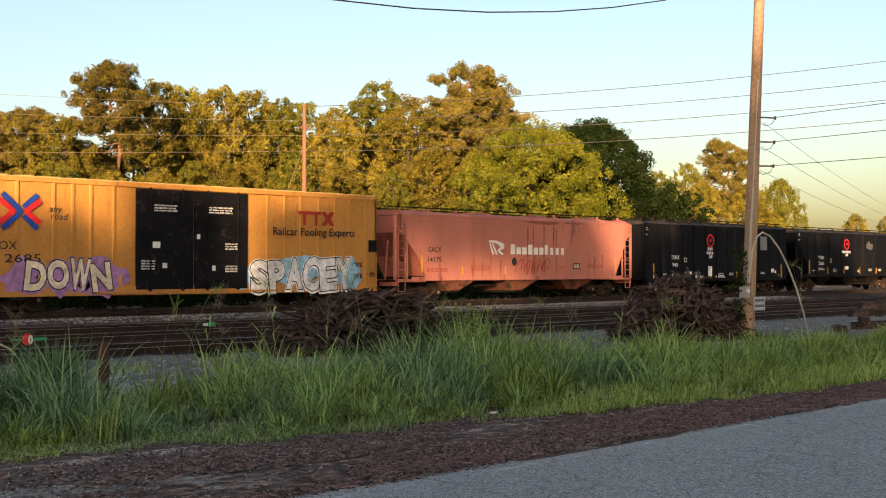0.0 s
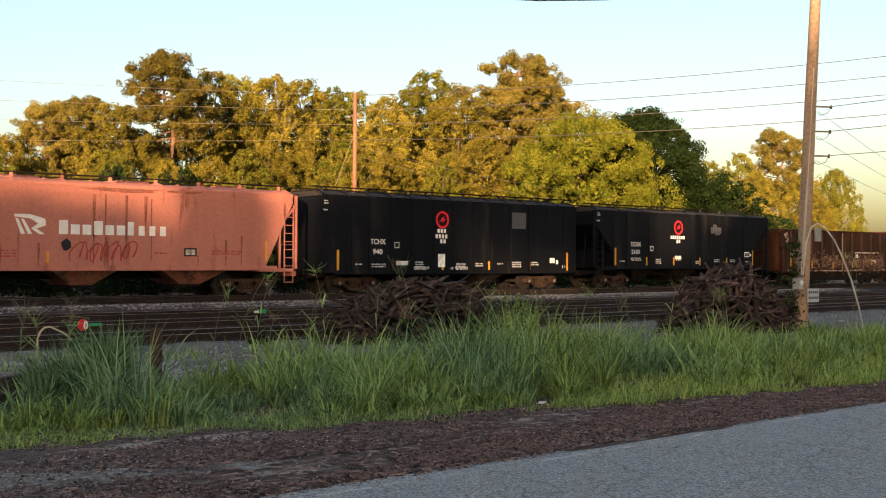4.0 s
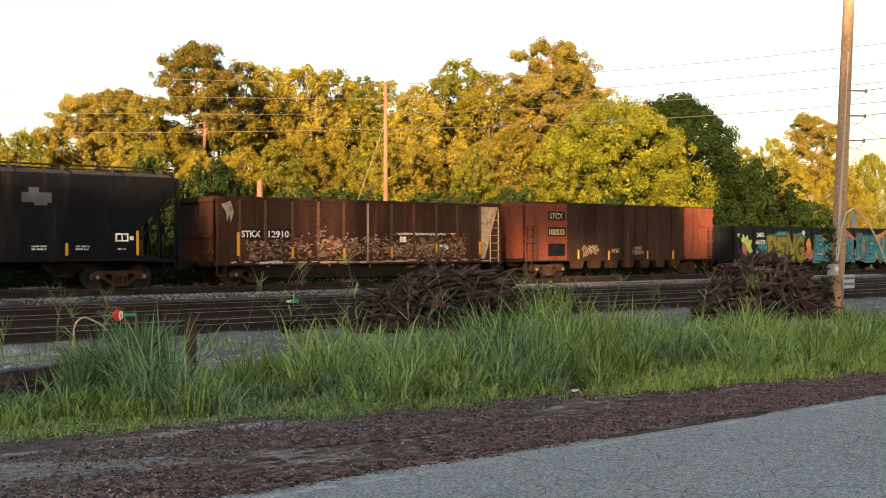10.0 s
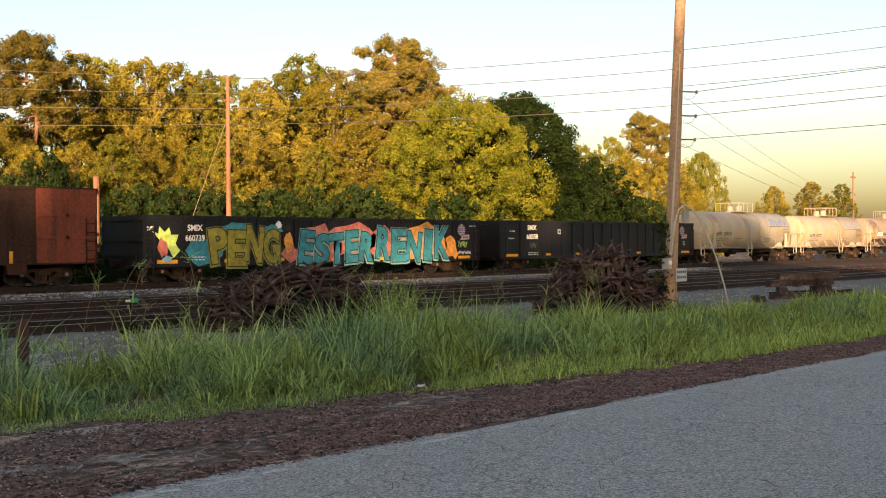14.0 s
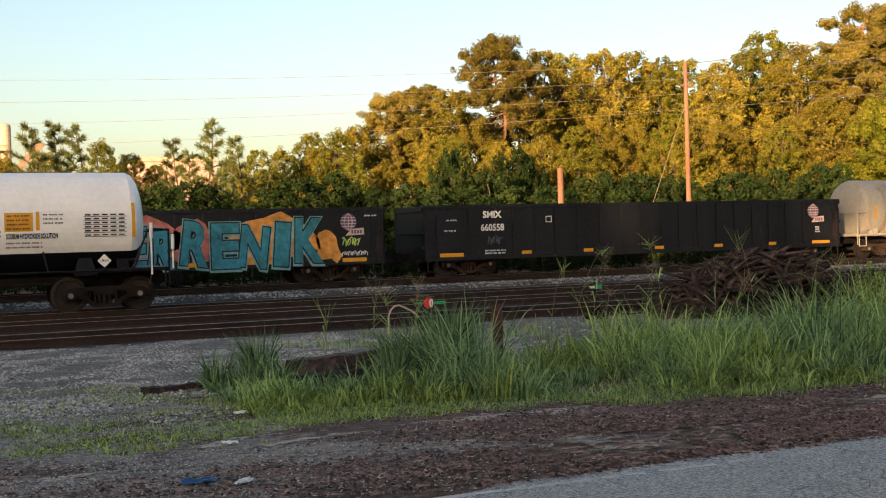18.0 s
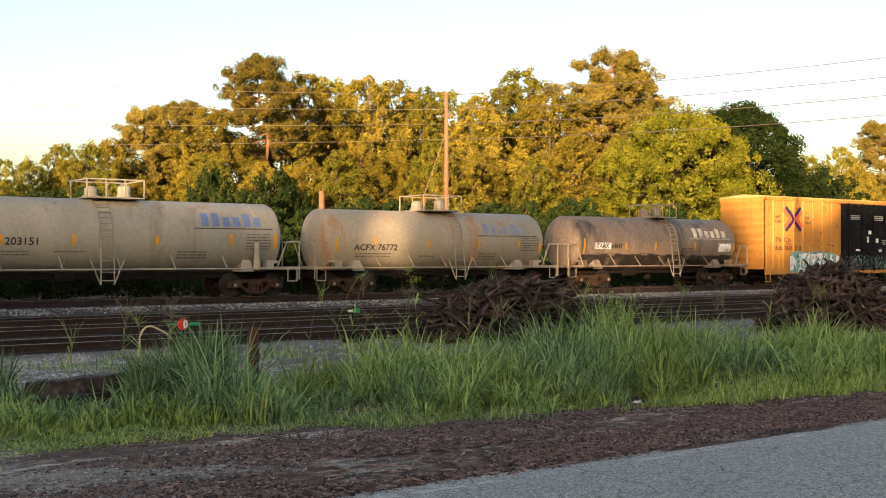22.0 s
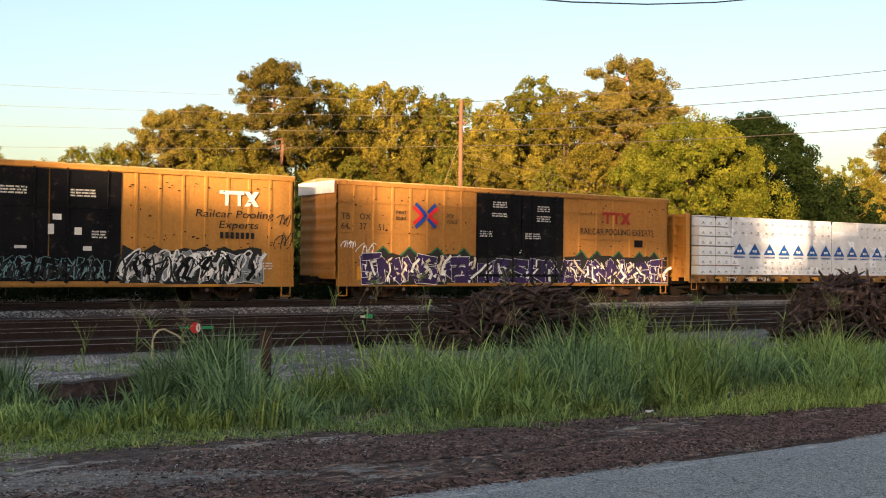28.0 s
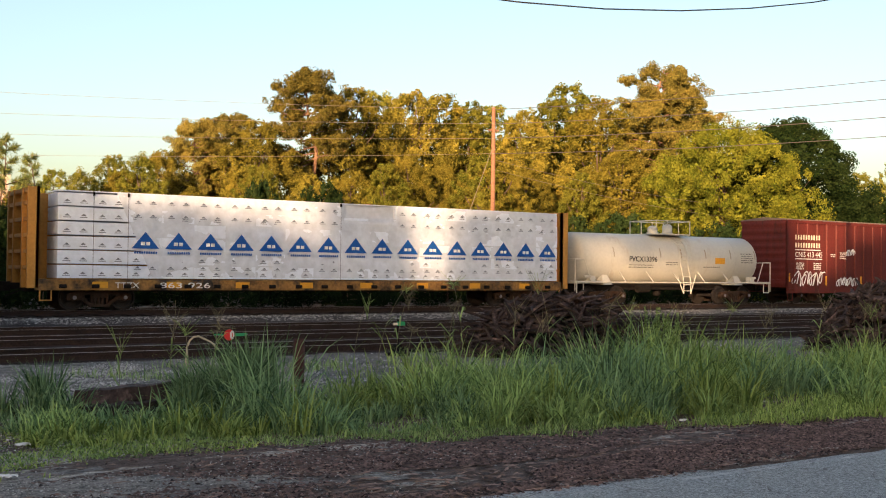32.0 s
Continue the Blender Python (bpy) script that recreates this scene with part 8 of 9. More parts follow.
for seed, warm, material, label in ((3, -0.22, GRASS_COOL, "tall blue-green grass with long drooping blades on the verge"), (4, 0.03, GRASS, "tall green grass with arching blades on the verge"), (5, 0.25, GRASS_WARM, "tall yellowish green grass in tussocks on the verge")):
    tagged(new("tall_grass", grass_mesh("tall_grass", seed, 88000, tussocks(warm), 0.95, 0.0086, 0.85, material)), label, "grass", kind="stuff")
def low_part(cool):
    def where(rng, n):
        x, y, k, a = low(rng, n)
        ok = (x + rng.normal(0, 1.2, len(x)) < 9) == cool
        return x[ok], y[ok], k[ok], a[ok]
    return where


def near_post(rng, n):
    """Dense high tufts beside the steel post and round the old ties."""
    i = rng.choice(9, n, p=(0.16, 0.16, 0.14, 0.14, 0.12, 0.1, 0.09, 0.05, 0.04))
    c = np.array(((5.6, 12.8, 0.85), (5.75, 13.1, 0.9), (5.25, 12.5, 0.72), (4.9, 12.6, 0.62), (4.85, 12.9, 0.62), (4.6, 12.2, 0.5), (3.3, 13.5, 0.68), (2.75, 13.3, 0.5), (3.0, 12.9, 0.45)))[i]
    ang, rad = rng.uniform(0, 6.283, n), 0.15 * np.sqrt(rng.random(n))
    return c[:, 0] + rad * np.cos(ang), c[:, 1] + rad * np.sin(ang), c[:, 2], ang + rng.normal(0, 0.5, n)


tagged(new("tall_grass", grass_mesh("tall_grass", 9, 2500, near_post, 1.05, 0.0085, 0.5, GRASS_COOL)), "dense high tufts of blue-green grass by the post", "grass", kind="stuff")
tagged(new("short_grass", grass_mesh("short_grass", 6, 110000, low_part(True), 0.17, 0.0045, 0.9, GRASS)), "short green grass in patches on the dirt", "grass", kind="stuff")
tagged(new("short_grass", grass_mesh("short_grass", 8, 90000, low_part(False), 0.16, 0.0055, 0.8, GRASS_WARM)), "short bright green grass along the dirt edge", "grass", kind="stuff")
def moss(rng, n):
    """Low green weeds in drifts over the gravel and bare ground."""
    x, y = rng.uniform(-6, 4.5, n), rng.uniform(9.2, 15.0, n)
    p = np.array([noise.noise(Vector((a * 0.42, b * 0.85, 41))) + 0.45 * noise.noise(Vector((a * 1.9, b * 2.4, 43))) for a, b in zip(x, y)])
    ok = p + rng.normal(0, 0.08, n) > np.interp(y, (9.2, 11, 13.5, 15), (0.3, 0.0, 0.02, 0.4))
    return x[ok], y[ok], rng.uniform(0.4, 1.0, n)[ok], rng.uniform(0, 6.283, n)[ok]


tagged(new("low_weeds", grass_mesh("low_weeds", 17, 170000, moss, 0.1, 0.0065, 1.1, GRASS_WARM)), "low green weeds in drifts on the gravel", "weeds", kind="stuff")
tagged(new("gravel_weeds", grass_mesh("gravel_weeds", 7, 14000, weeds, 0.4, 0.006, 0.6, GRASS)), "thin green weeds growing through the gravel", "weeds", kind="stuff")


STALK = mat("dry_grass_stalk", (0.17, 0.15, 0.085), 0.9, vary=0.2, scale=5, grain=20, bump=0.0)


def seed_stalk(x, y, h, seed, fan):
    """One tall flowering stalk: leaning stem, narrow leaves, and a loose head."""
    rnd = random.Random(seed)
    t = thing("grass_stalk", "tall thin flowering grass stalk with a drooping head", "grass stalk", "flowering stalks", at=pose(x, y, ground_z(x, y), 0, 0, rnd.uniform(0, 360)))
    lean = rnd.uniform(0.05, 0.35) * h
    pts = [Vector((lean * (k / 8) ** 2, 0, h * k / 8 * (1 - 0.05 * (k / 8) ** 3))) for k in range(9)]
    part("stem", Shape().path(pts, 0.0045, 5), STALK, t)
    s = Shape()
    tip = pts[-1]
    for k in range(16 if fan else 9):
        a, up = rnd.uniform(0, 6.28), rnd.uniform(-0.7, 0.9) if fan else rnd.uniform(0.3, 1.0)
        ln = rnd.uniform(0.12, 0.26)
        s.tube(tip - Vector((0, 0, rnd.uniform(0, 0.12 if fan else 0.3))), tip + Vector((math.cos(a) * ln, math.sin(a) * ln, up * ln)), 0.004, 4, 0.002)
    part("seed_head", s, STALK if rnd.random() < 0.6 else GRASS, t)
    v = Shape()
    for k in range(5):
        a, z = rnd.uniform(0, 6.28), h * rnd.uniform(0.1, 0.6)
        ln = rnd.uniform(0.2, 0.45)
        c, q = Vector((lean * (z / h) ** 2, 0, z)), Vector((math.cos(a), math.sin(a), 0))
        side = Vector((-q.y, q.x, 0)) * 0.012
        v.add([c - side, c + side, c + q * ln * 0.6 + Vector((0, 0, ln * 0.5)) + side * 0.8, c + q * ln * 0.6 + Vector((0, 0, ln * 0.5)) - side * 0.8, c + q * ln + Vector((0, 0, ln * 0.3))], [(0, 1, 2, 3), (3, 2, 4)])
    tagged(part("foliage", v, GRASS, t), "narrow green leaf blades", kind="stuff")


wrnd = random.Random(8)
for k, (x, y, h) in enumerate(((5.2, 14.6, 1.15), (5.6, 14.9, 1.0), (7.0, 17.5, 1.2), (8.9, 16.2, 1.35), (9.6, 16.6, 1.6), (10.2, 17.0, 1.5), (10.9, 16.4, 1.25), (11.6, 16.9, 1.7), (12.3, 16.3, 1.2), (13.1, 16.2, 1.75),
                               (13.8, 15.6, 1.3), (14.6, 15.9, 1.2), (15.5, 14.9, 1.15), (16.6, 15.2, 1.2), (17.4, 14.6, 1.1), (19.6, 15.3, 1.35), (20.6, 14.9, 1.15), (21.4, 15.2, 1.2), (4.4, 14.2, 0.9), (6.2, 15.6, 1.05),
                               (18.4, 15.6, 1.0), (22.0, 15.9, 1.2), (34.0, 19.0, 2.2), (35.0, 19.5, 2.0), (12.0, 15.4, 1.0), (9.2, 15.0, 0.95))):
    seed_stalk(x, y, h, 100 + k, k % 3 == 1)


def feather_weed(x, y, h, seed):
    """A tall feathery weed: stems with fine soft foliage."""
    rnd = random.Random(seed)
    t = thing("tall_weed", "tall feathery green weed growing beside the wood pile", "weed", "feathery weeds", at=pose(x, y, ground_z(x, y)))
    clumps = []
    for k in range(3):
        dx, dy = rnd.uniform(-0.2, 0.2), rnd.uniform(-0.15, 0.15)
        part("stem", Shape().path([(dx * 0.3, dy * 0.3, -0.05), (dx, dy, h * 0.5), (dx * 1.5, dy * 1.5, h * rnd.uniform(0.85, 1.0))], 0.008, 5), GRASS, t)
        clumps += [(dx * (0.3 + 1.2 * q), dy * (0.3 + 1.2 * q), h * q, 0.17 * (1.15 - q)) for q in (0.25, 0.4, 0.55, 0.7, 0.82, 0.92, 0.99)]
    v, f = leaf_cloud(np.random.default_rng(seed), clumps, 9000, 0.035, 1.3, 1.2)
    part("foliage", bare_mesh("foliage", v, f, GRASS), None, t)


for k, (x, y, h) in enumerate(((16.95, 17.5, 1.1), (17.6, 17.5, 0.95))):
    feather_weed(x, y, h, 300 + k)

# ---------------------------------------------------------------- things beside the tracks
WOOD_POLE = mat("weathered_pole_wood", (0.31, 0.21, 0.135), 0.9, vary=0.3, scale=2, grain=14, bump=0.5, tint=(0.12, 0.08, 0.055), tint_amount=0.25, tint_scale=1.5, streak=True)
RED_POLE = mat("reddish_pole_wood", (0.24, 0.115, 0.066), 0.9, vary=0.25, scale=2, grain=14, bump=0.4, streak=True)
OLD_TIE = mat("rotten_tie_wood", (0.036, 0.024, 0.02), 0.9, vary=0.5, scale=3, grain=18, bump=0.9, tint=(0.105, 0.068, 0.057), tint_amount=0.25, tint_scale=5, rand=0.75, island=0.4)
WIRE = mat("dark_cable", (0.085, 0.072, 0.062), 0.7, bump=0.0)
# paler cable colour with the low sun's light put into it
WIRE_PALE = mat("sunlit_cable", (0.22, 0.18, 0.125), 0.7, 0.0, bump=0.0)
CONDUIT = mat("pale_plastic_conduit", (0.42, 0.4, 0.35), 0.5, vary=0.1, bump=0.0)
GALV = mat("galvanised_steel", (0.36, 0.36, 0.35), 0.55, 0.5, vary=0.15, bump=0.05)
SIGN_RED = mat("target_red", (0.62, 0.03, 0.025), 0.5, vary=0.1, bump=0.0)
SIGN_GREEN = mat("target_green", (0.025, 0.29, 0.11), 0.5, vary=0.1, bump=0.0)
RUSTY_PIPE = mat("rusty_pipe", (0.058, 0.026, 0.022), 0.85, vary=0.35, scale=4, grain=20, bump=0.3, tint=(0.05, 0.025, 0.02), tint_amount=0.3)


def sag(p, q, drop, n=14):
    p, q = Vector(p), Vector(q)
    return [p.lerp(q, i / n) - Vector((0, 0, drop * 4 * (i / n) * (1 - i / n))) for i in range(n + 1)]


# utility pole beside the verge
gp = ground_z(25.2, 15.5)
pole = thing("utility_pole", "weathered wooden utility pole with conduits and a small sign", "utility pole", at=pose(25.08, 15.5, gp))
PTOP = Vector((0.98, 0, 11.6 - gp))
part("pole_shaft", Shape().tube((0, 0, -0.5), PTOP * 0.5, 0.172, 16, 0.148).tube(PTOP * 0.5, PTOP, 0.148, 16, 0.118), WOOD_POLE, pole, smooth=False)


def on_pole(z):
    return PTOP * ((z - gp) / PTOP.z)


for z in (5.45, 4.81, 4.18):
    c = on_pole(z)
    arm = part("insulator_arm", Shape().tube(c + Vector((0.1, -0.1, 0)), c + Vector((0.62, -0.22, 0.02)), 0.022, 8), WOOD_POLE, pole)
    part("insulator", Shape().lathe([(-0.03, 0.02), (0.0, 0.032), (0.03, 0.022), (0.05, 0.032), (0.07, 0.012)], "z", tuple(c + Vector((0.62, -0.22, 0.0))), 10), WIRE, arm)
    part("tie_wire", Shape().path([c + Vector((0.6, -0.22, 0.02)), c + Vector((0.5, -0.2, -0.14)), c + Vector((0.25, -0.15, -0.22)), c + Vector((0.12, -0.12, -0.16))], 0.007, 5), WIRE, arm)
c = on_pole(0.63)
sg = part("warning_sign", Shape().box(c.x - 0.1, c.x + 0.42, -0.24, -0.225, c.z - 0.17, c.z + 0.17), mat("faded_sign_face", (0.4, 0.43, 0.46), 0.5, vary=0.1, bump=0.0), pole, "small faded grey-blue sign on the pole")
flat(sg, "sign_text_bars", [bar(c.x - 0.05 + 0.09 * i, c.z + dz, c.x - 0.05 + 0.09 * i + 0.06, c.z + dz + 0.06) for dz in (0.05, -0.09) for i in range(5)], PAINT_BLACK, -0.24, 0.004)
c = on_pole(0.93)
mb = part("meter_box", Shape().box(c.x - 0.46, c.x - 0.26, -0.2, -0.02, c.z - 0.14, c.z + 0.14), GALV, pole, "grey metal meter box")
part("meter_dial", Shape().lathe([(-0.24, 0.03), (-0.23, 0.06), (-0.19, 0.065)], "y", (c.x - 0.36, 0, c.z + 0.02), 14), PAINT_WHITE, mb)
for dx, z1 in ((-0.32, 3.6), (-0.24, 6.4)):
    a, b = on_pole(1.15), on_pole(z1)
    part("conduit", Shape().tube(a + Vector((dx, -0.16, 0)), b + Vector((dx * 0.75, -0.16, 0)), 0.014, 8), CONDUIT, pole, "pale conduit running up the pole")
c = on_pole(2.45)
part("hanging_hose", Shape().path([c + Vector((-0.42, -0.2, -1.3)), c + Vector((-0.34, -0.25, -0.5)), c + Vector((-0.2, -0.3, -0.12)), c + Vector((0.0, -0.34, 0)), c + Vector((0.28, -0.4, -0.1)), c + Vector((0.62, -0.46, -0.42)),
                                   c + Vector((0.95, -0.5, -0.85)), c + Vector((1.3, -0.55, -1.45)), c + Vector((1.6, -0.58, -2.1)), c + Vector((1.85, -0.6, -2.75))], 0.022, 8), CONDUIT, pole, "pale curved guard hose reaching the ground")
part("junction_plate", Shape().box(c.x + 0.2, c.x + 0.45, -0.2, -0.15, c.z - 0.45, c.z - 0.1), GALV, pole)
rnd = random.Random(51)
ivy_v, ivy_f = leaf_cloud(np.random.default_rng(51), [(rnd.uniform(-0.6, -0.15), rnd.uniform(-0.25, 0.1), rnd.uniform(0.6, 2.3), rnd.uniform(0.12, 0.25)) for i in range(16)], 420, 0.07)
part("ivy", bare_mesh("ivy", ivy_v, ivy_f, DARK_SHADED_LEAF), None, pole, "green vine climbing the pole")
base = Vector((25.08, 15.5, gp))
for k, (z, el) in enumerate(((5.45, 8.25), (4.81, 6.9), (4.18, 5.56))):
    p = base + on_pole(z) + Vector((0.6, -0.2, 0.03))
    q = Vector((27.2, 10.7, EYE + 29.3 * math.tan(radians(el))))
    tagged(new("overhead_wire", Shape().path([p + (q - p) * (i * 0.25) for i in range(33)], 0.009, 5).mesh("overhead_wire", WIRE_PALE)), "thin service wire strung from the wooden pole", "wire", "overhead wires")
    p = base + on_pole(z - 0.12) + Vector((0.1, -0.15, 0))
    tagged(new("overhead_wire", Shape().path(sag(p, (165.6, 69.8, 10.2 - 0.5 * k), 1.6, 16), 0.006, 5).mesh("overhead_wire", WIRE_PALE)), "faint wire running down to a distant pole", "wire", "overhead wires")
for k, (z, drop) in enumerate(((8.9, 0),)):
    pts = [(x, 15.5, 6.15 + 0.0107 * (x - 9) ** 2) for x in np.linspace(-16, 25.6, 22)]
    tagged(new("overhead_wire", Shape().path(pts, 0.014, 5).mesh("overhead_wire", WIRE)), "dark sagging wire crossing above the verge", "wire", "overhead wires")
pts = [Vector((25.8 + 0.9 * i, 15.5, 9.4 - 0.05 * i + 0.013 * i * i)) for i in range(30)]
tagged(new("overhead_wire", Shape().path(pts, 0.014, 5).mesh("overhead_wire", WIRE)), "dark wire leaving the top of the pole", "wire", "overhead wires")

# reddish pole behind the train and the wires that cross the tracks
FP = Vector((56 * math.tan(radians(35.9)), 56.0, ground_z(40, 56)))
fp_top = EYE + 56 / math.cos(radians(35.9)) * math.tan(radians(8.5))
far_pole = thing("utility_pole", "reddish wooden pole in front of the wood edge", "utility pole", at=Matrix.Translation(FP))
part("pole_shaft", Shape().tube((0, 0, -0.5), (0, 0, fp_top - FP.z), 0.165, 12, 0.115), RED_POLE, far_pole)
part("crosspiece", Shape().box(-0.35, 0.35, -0.06, 0.06, fp_top - FP.z - 1.5, fp_top - FP.z - 1.38), RED_POLE, far_pole)
part("guy_wire", Shape().tube((0, 0, fp_top - FP.z - 2.4), (-4.2, 0, 0.0), 0.016, 5), WIRE_PALE, far_pole)
for k, (dz, el) in enumerate(((0.15, 10.75), (1.05, 9.8), (1.95, 8.92), (2.9, 7.98))):
    a = FP + Vector((0, -0.15, fp_top - FP.z - dz))
    far, az = 66.0, radians(68.5)
    q = Vector((far * math.sin(az), far * math.cos(az), EYE + far * math.tan(radians(el))))
    end = a + (q - a) * 1.35
    tagged(new("overhead_wire", Shape().path(sag(a, end, 0.9, 16), 0.019, 5).mesh("overhead_wire", WIRE)), "dark power line crossing over the tracks", "wire", "overhead wires")
    # the same lines towards -x, painted paler as if sunlit before the trees
    left = Vector((-60, 92 + 2 * k, a.z + 4.0 - 0.8 * k))
    tagged(new("overhead_wire", Shape().path(sag(a, left, 1.8, 16), 0.009, 5).mesh("overhead_wire", WIRE_PALE)), "power line in front of the trees, sunlight put into its pale colour", "wire", "overhead wires")
for k in range(2):
    a = FP + Vector((0, -0.15, fp_top - FP.z - 3.3 - 0.6 * k))
    tagged(new("overhead_wire", Shape().path(sag(a, (75, 66, 7.4 - k), 0.4, 10), 0.01, 5).mesh("overhead_wire", WIRE_PALE)), "low line in front of the trees, sunlight put into its pale colour", "wire", "overhead wires")
stub = solid("wooden_post", Shape().tube((0, 0, -0.3), (0, 0, 6.1), 0.2, 10, 0.17), RED_POLE, "short reddish wooden post among the shrubs", "post", at=pose(32.8, 58, ground_z(32.8, 58)))
for az, el, y in ((-67.1, 3.35, 70),):
    x = -y * math.tan(radians(az))
    h = EYE + y / math.cos(radians(az)) * math.tan(radians(el))
    solid("utility_pole", Shape().tube((0, 0, -0.5), (0, 0, h), 0.17, 10, 0.12).box(-0.9, 0.9, -0.08, 0.08, h - 0.9, h - 0.7), RED_POLE, "distant wooden power pole by the line", "utility pole", at=pose(x, y, 0))

# rusty steel post in the grass
z0 = ground_z(7.45, 15.25)
post = thing("bollard", "rusty brown steel pipe post standing in tall grass", "bollard", at=pose(7.45, 15.25, z0))
part("pipe", Shape().lathe([(-0.4, 0.085), (0.72, 0.085), (0.745, 0.08), (0.745, 0.06), (0.64, 0.058)], "z", (0, 0, 0), 18), RUSTY_PIPE, post)
part("welded_collar", Shape().lathe([(0.3, 0.085), (0.3, 0.093), (0.34, 0.093), (0.34, 0.085)], "z", (0, 0, 0), 18), RUSTY_PIPE, post)


def switch_stand(x, y, z_disc, facing, label):
    """A low switch stand: base, spindle, round target and cross blades."""
    z = ground_z(x, y)
    t = thing("switch_stand", label, "switch stand", at=pose(x, y, z))
    h = z_disc - z
    part("stand_base", Shape().box(-0.22, 0.22, -0.16, 0.16, 0.0, 0.1).hexa([(-0.14, -0.11, 0.1), (0.14, -0.11, 0.1), (0.14, 0.11, 0.1), (-0.14, 0.11, 0.1)], [(-0.07, -0.06, 0.28), (0.07, -0.06, 0.28), (0.07, 0.06, 0.28), (-0.07, 0.06, 0.28)]), GRIME, t)
    part("spindle", Shape().tube((0, 0, 0.2), (0, 0, h + 0.1), 0.02, 8), GRIME, t)
    if facing:
        part("red_target", Shape().lathe([(-0.03, 0.108), (-0.02, 0.112), (-0.005, 0.108)], "y", (-0.03, 0, h), 24), SIGN_RED, t, "round red target plate")
        part("white_patch", Shape().prism(disc(0.025, h, 0.045, 14, 0.09), "y", -0.04, -0.033), PAINT_WHITE, t)
        part("red_bar", Shape().prism(disc(0.025, h, 0.013, 10, 0.038), "y", -0.046, -0.041), SIGN_RED, t)
        part("green_blade", Shape().box(0.11, 0.36, -0.01, 0.01, h - 0.028, h + 0.028), SIGN_GREEN, t, "flat green blade")
        part("green_blade", Shape().box(-0.34, -0.16, -0.01, 0.01, h - 0.005, h + 0.025), SIGN_GREEN, t)
        part("white_lens", Shape().lathe([(-0.12, 0.015), (-0.11, 0.045), (-0.05, 0.045)], "y", (0.08, -0.05, h - 0.42), 14), PAINT_WHITE, t)
    else:
        part("green_target", Shape().box(-0.02, 0.17, -0.02, 0.02, h - 0.045, h + 0.045), SIGN_GREEN, t, "green target plate seen edge on")
        part("white_edge", Shape().box(-0.12, -0.02, -0.02, 0.02, h - 0.03, h + 0.02), SPRAY["cream"], t)
    part("throw_lever", Shape().tube((0.1, -0.1, 0.14), (0.9, -0.2, 0.1), 0.022, 8), GRIME, t)
    return t


switch_stand(8.73, 21.0, 0.17, True, "low switch stand with a red and white round target")
switch_stand(12.66, 21.0, 0.33, False, "low switch stand with a green target plate")
z0 = ground_z(7.6, 20.3)
solid("bent_pipe", Shape().path([(7.55, 20.3, z0 - 0.05), (7.57, 20.3, 0.0), (7.62, 20.3, 0.12), (7.7, 20.3, 0.19), (7.8, 20.3, 0.2), (8.05, 20.3, 0.08), (8.2, 20.3, -0.05)], 0.018, 10), mat("cream_pipe", (0.5, 0.4, 0.26), 0.6, vary=0.15), "bent cream-coloured pipe loop beside the track", "pipe")


# heaps of broken ties: each broken piece is a thing-part of its heap
def splinter(rnd):
    """A split, crooked stick of tie wood about a metre long."""
    s = Shape()
    l, w, h = rnd.uniform(0.35, 1.2), rnd.uniform(0.022, 0.065), rnd.uniform(0.02, 0.05)
    b = rnd.uniform(-0.1, 0.1)
    ring_a = [(-l / 2, -w * 0.6, -h * 0.5), (-l / 2 + rnd.uniform(-0.1, 0.1), w * 0.6, -h * 0.4), (-l / 2 + rnd.uniform(-0.1, 0.1), w * 0.3, h * 0.6), (-l / 2, -w * 0.5, h * 0.5)]
    ring_b = [(0, -w + b, -h), (0, w + b, -h), (0, w + b, h), (0, -w + b, h)]
    ring_c = [(l / 2, -w * 0.5, -h * 0.3), (l / 2 + rnd.uniform(-0.15, 0.1), w * 0.4, -h * 0.4), (l / 2 + rnd.uniform(-0.15, 0.1), w * 0.4, h * 0.3), (l / 2, -w * 0.3, h * 0.4)]
    f = [(0, 3, 2, 1), (8, 9, 10, 11)]
    for k in (0, 4):
        f += [(k + i, k + (i + 1) % 4, k + 4 + (i + 1) % 4, k + 4 + i) for i in range(4)]
    s.add(ring_a + ring_b + ring_c, f)
    return s.mesh("broken_tie", OLD_TIE)


srnd = random.Random(61)
SPLINTERS = [splinter(srnd) for i in range(14)]


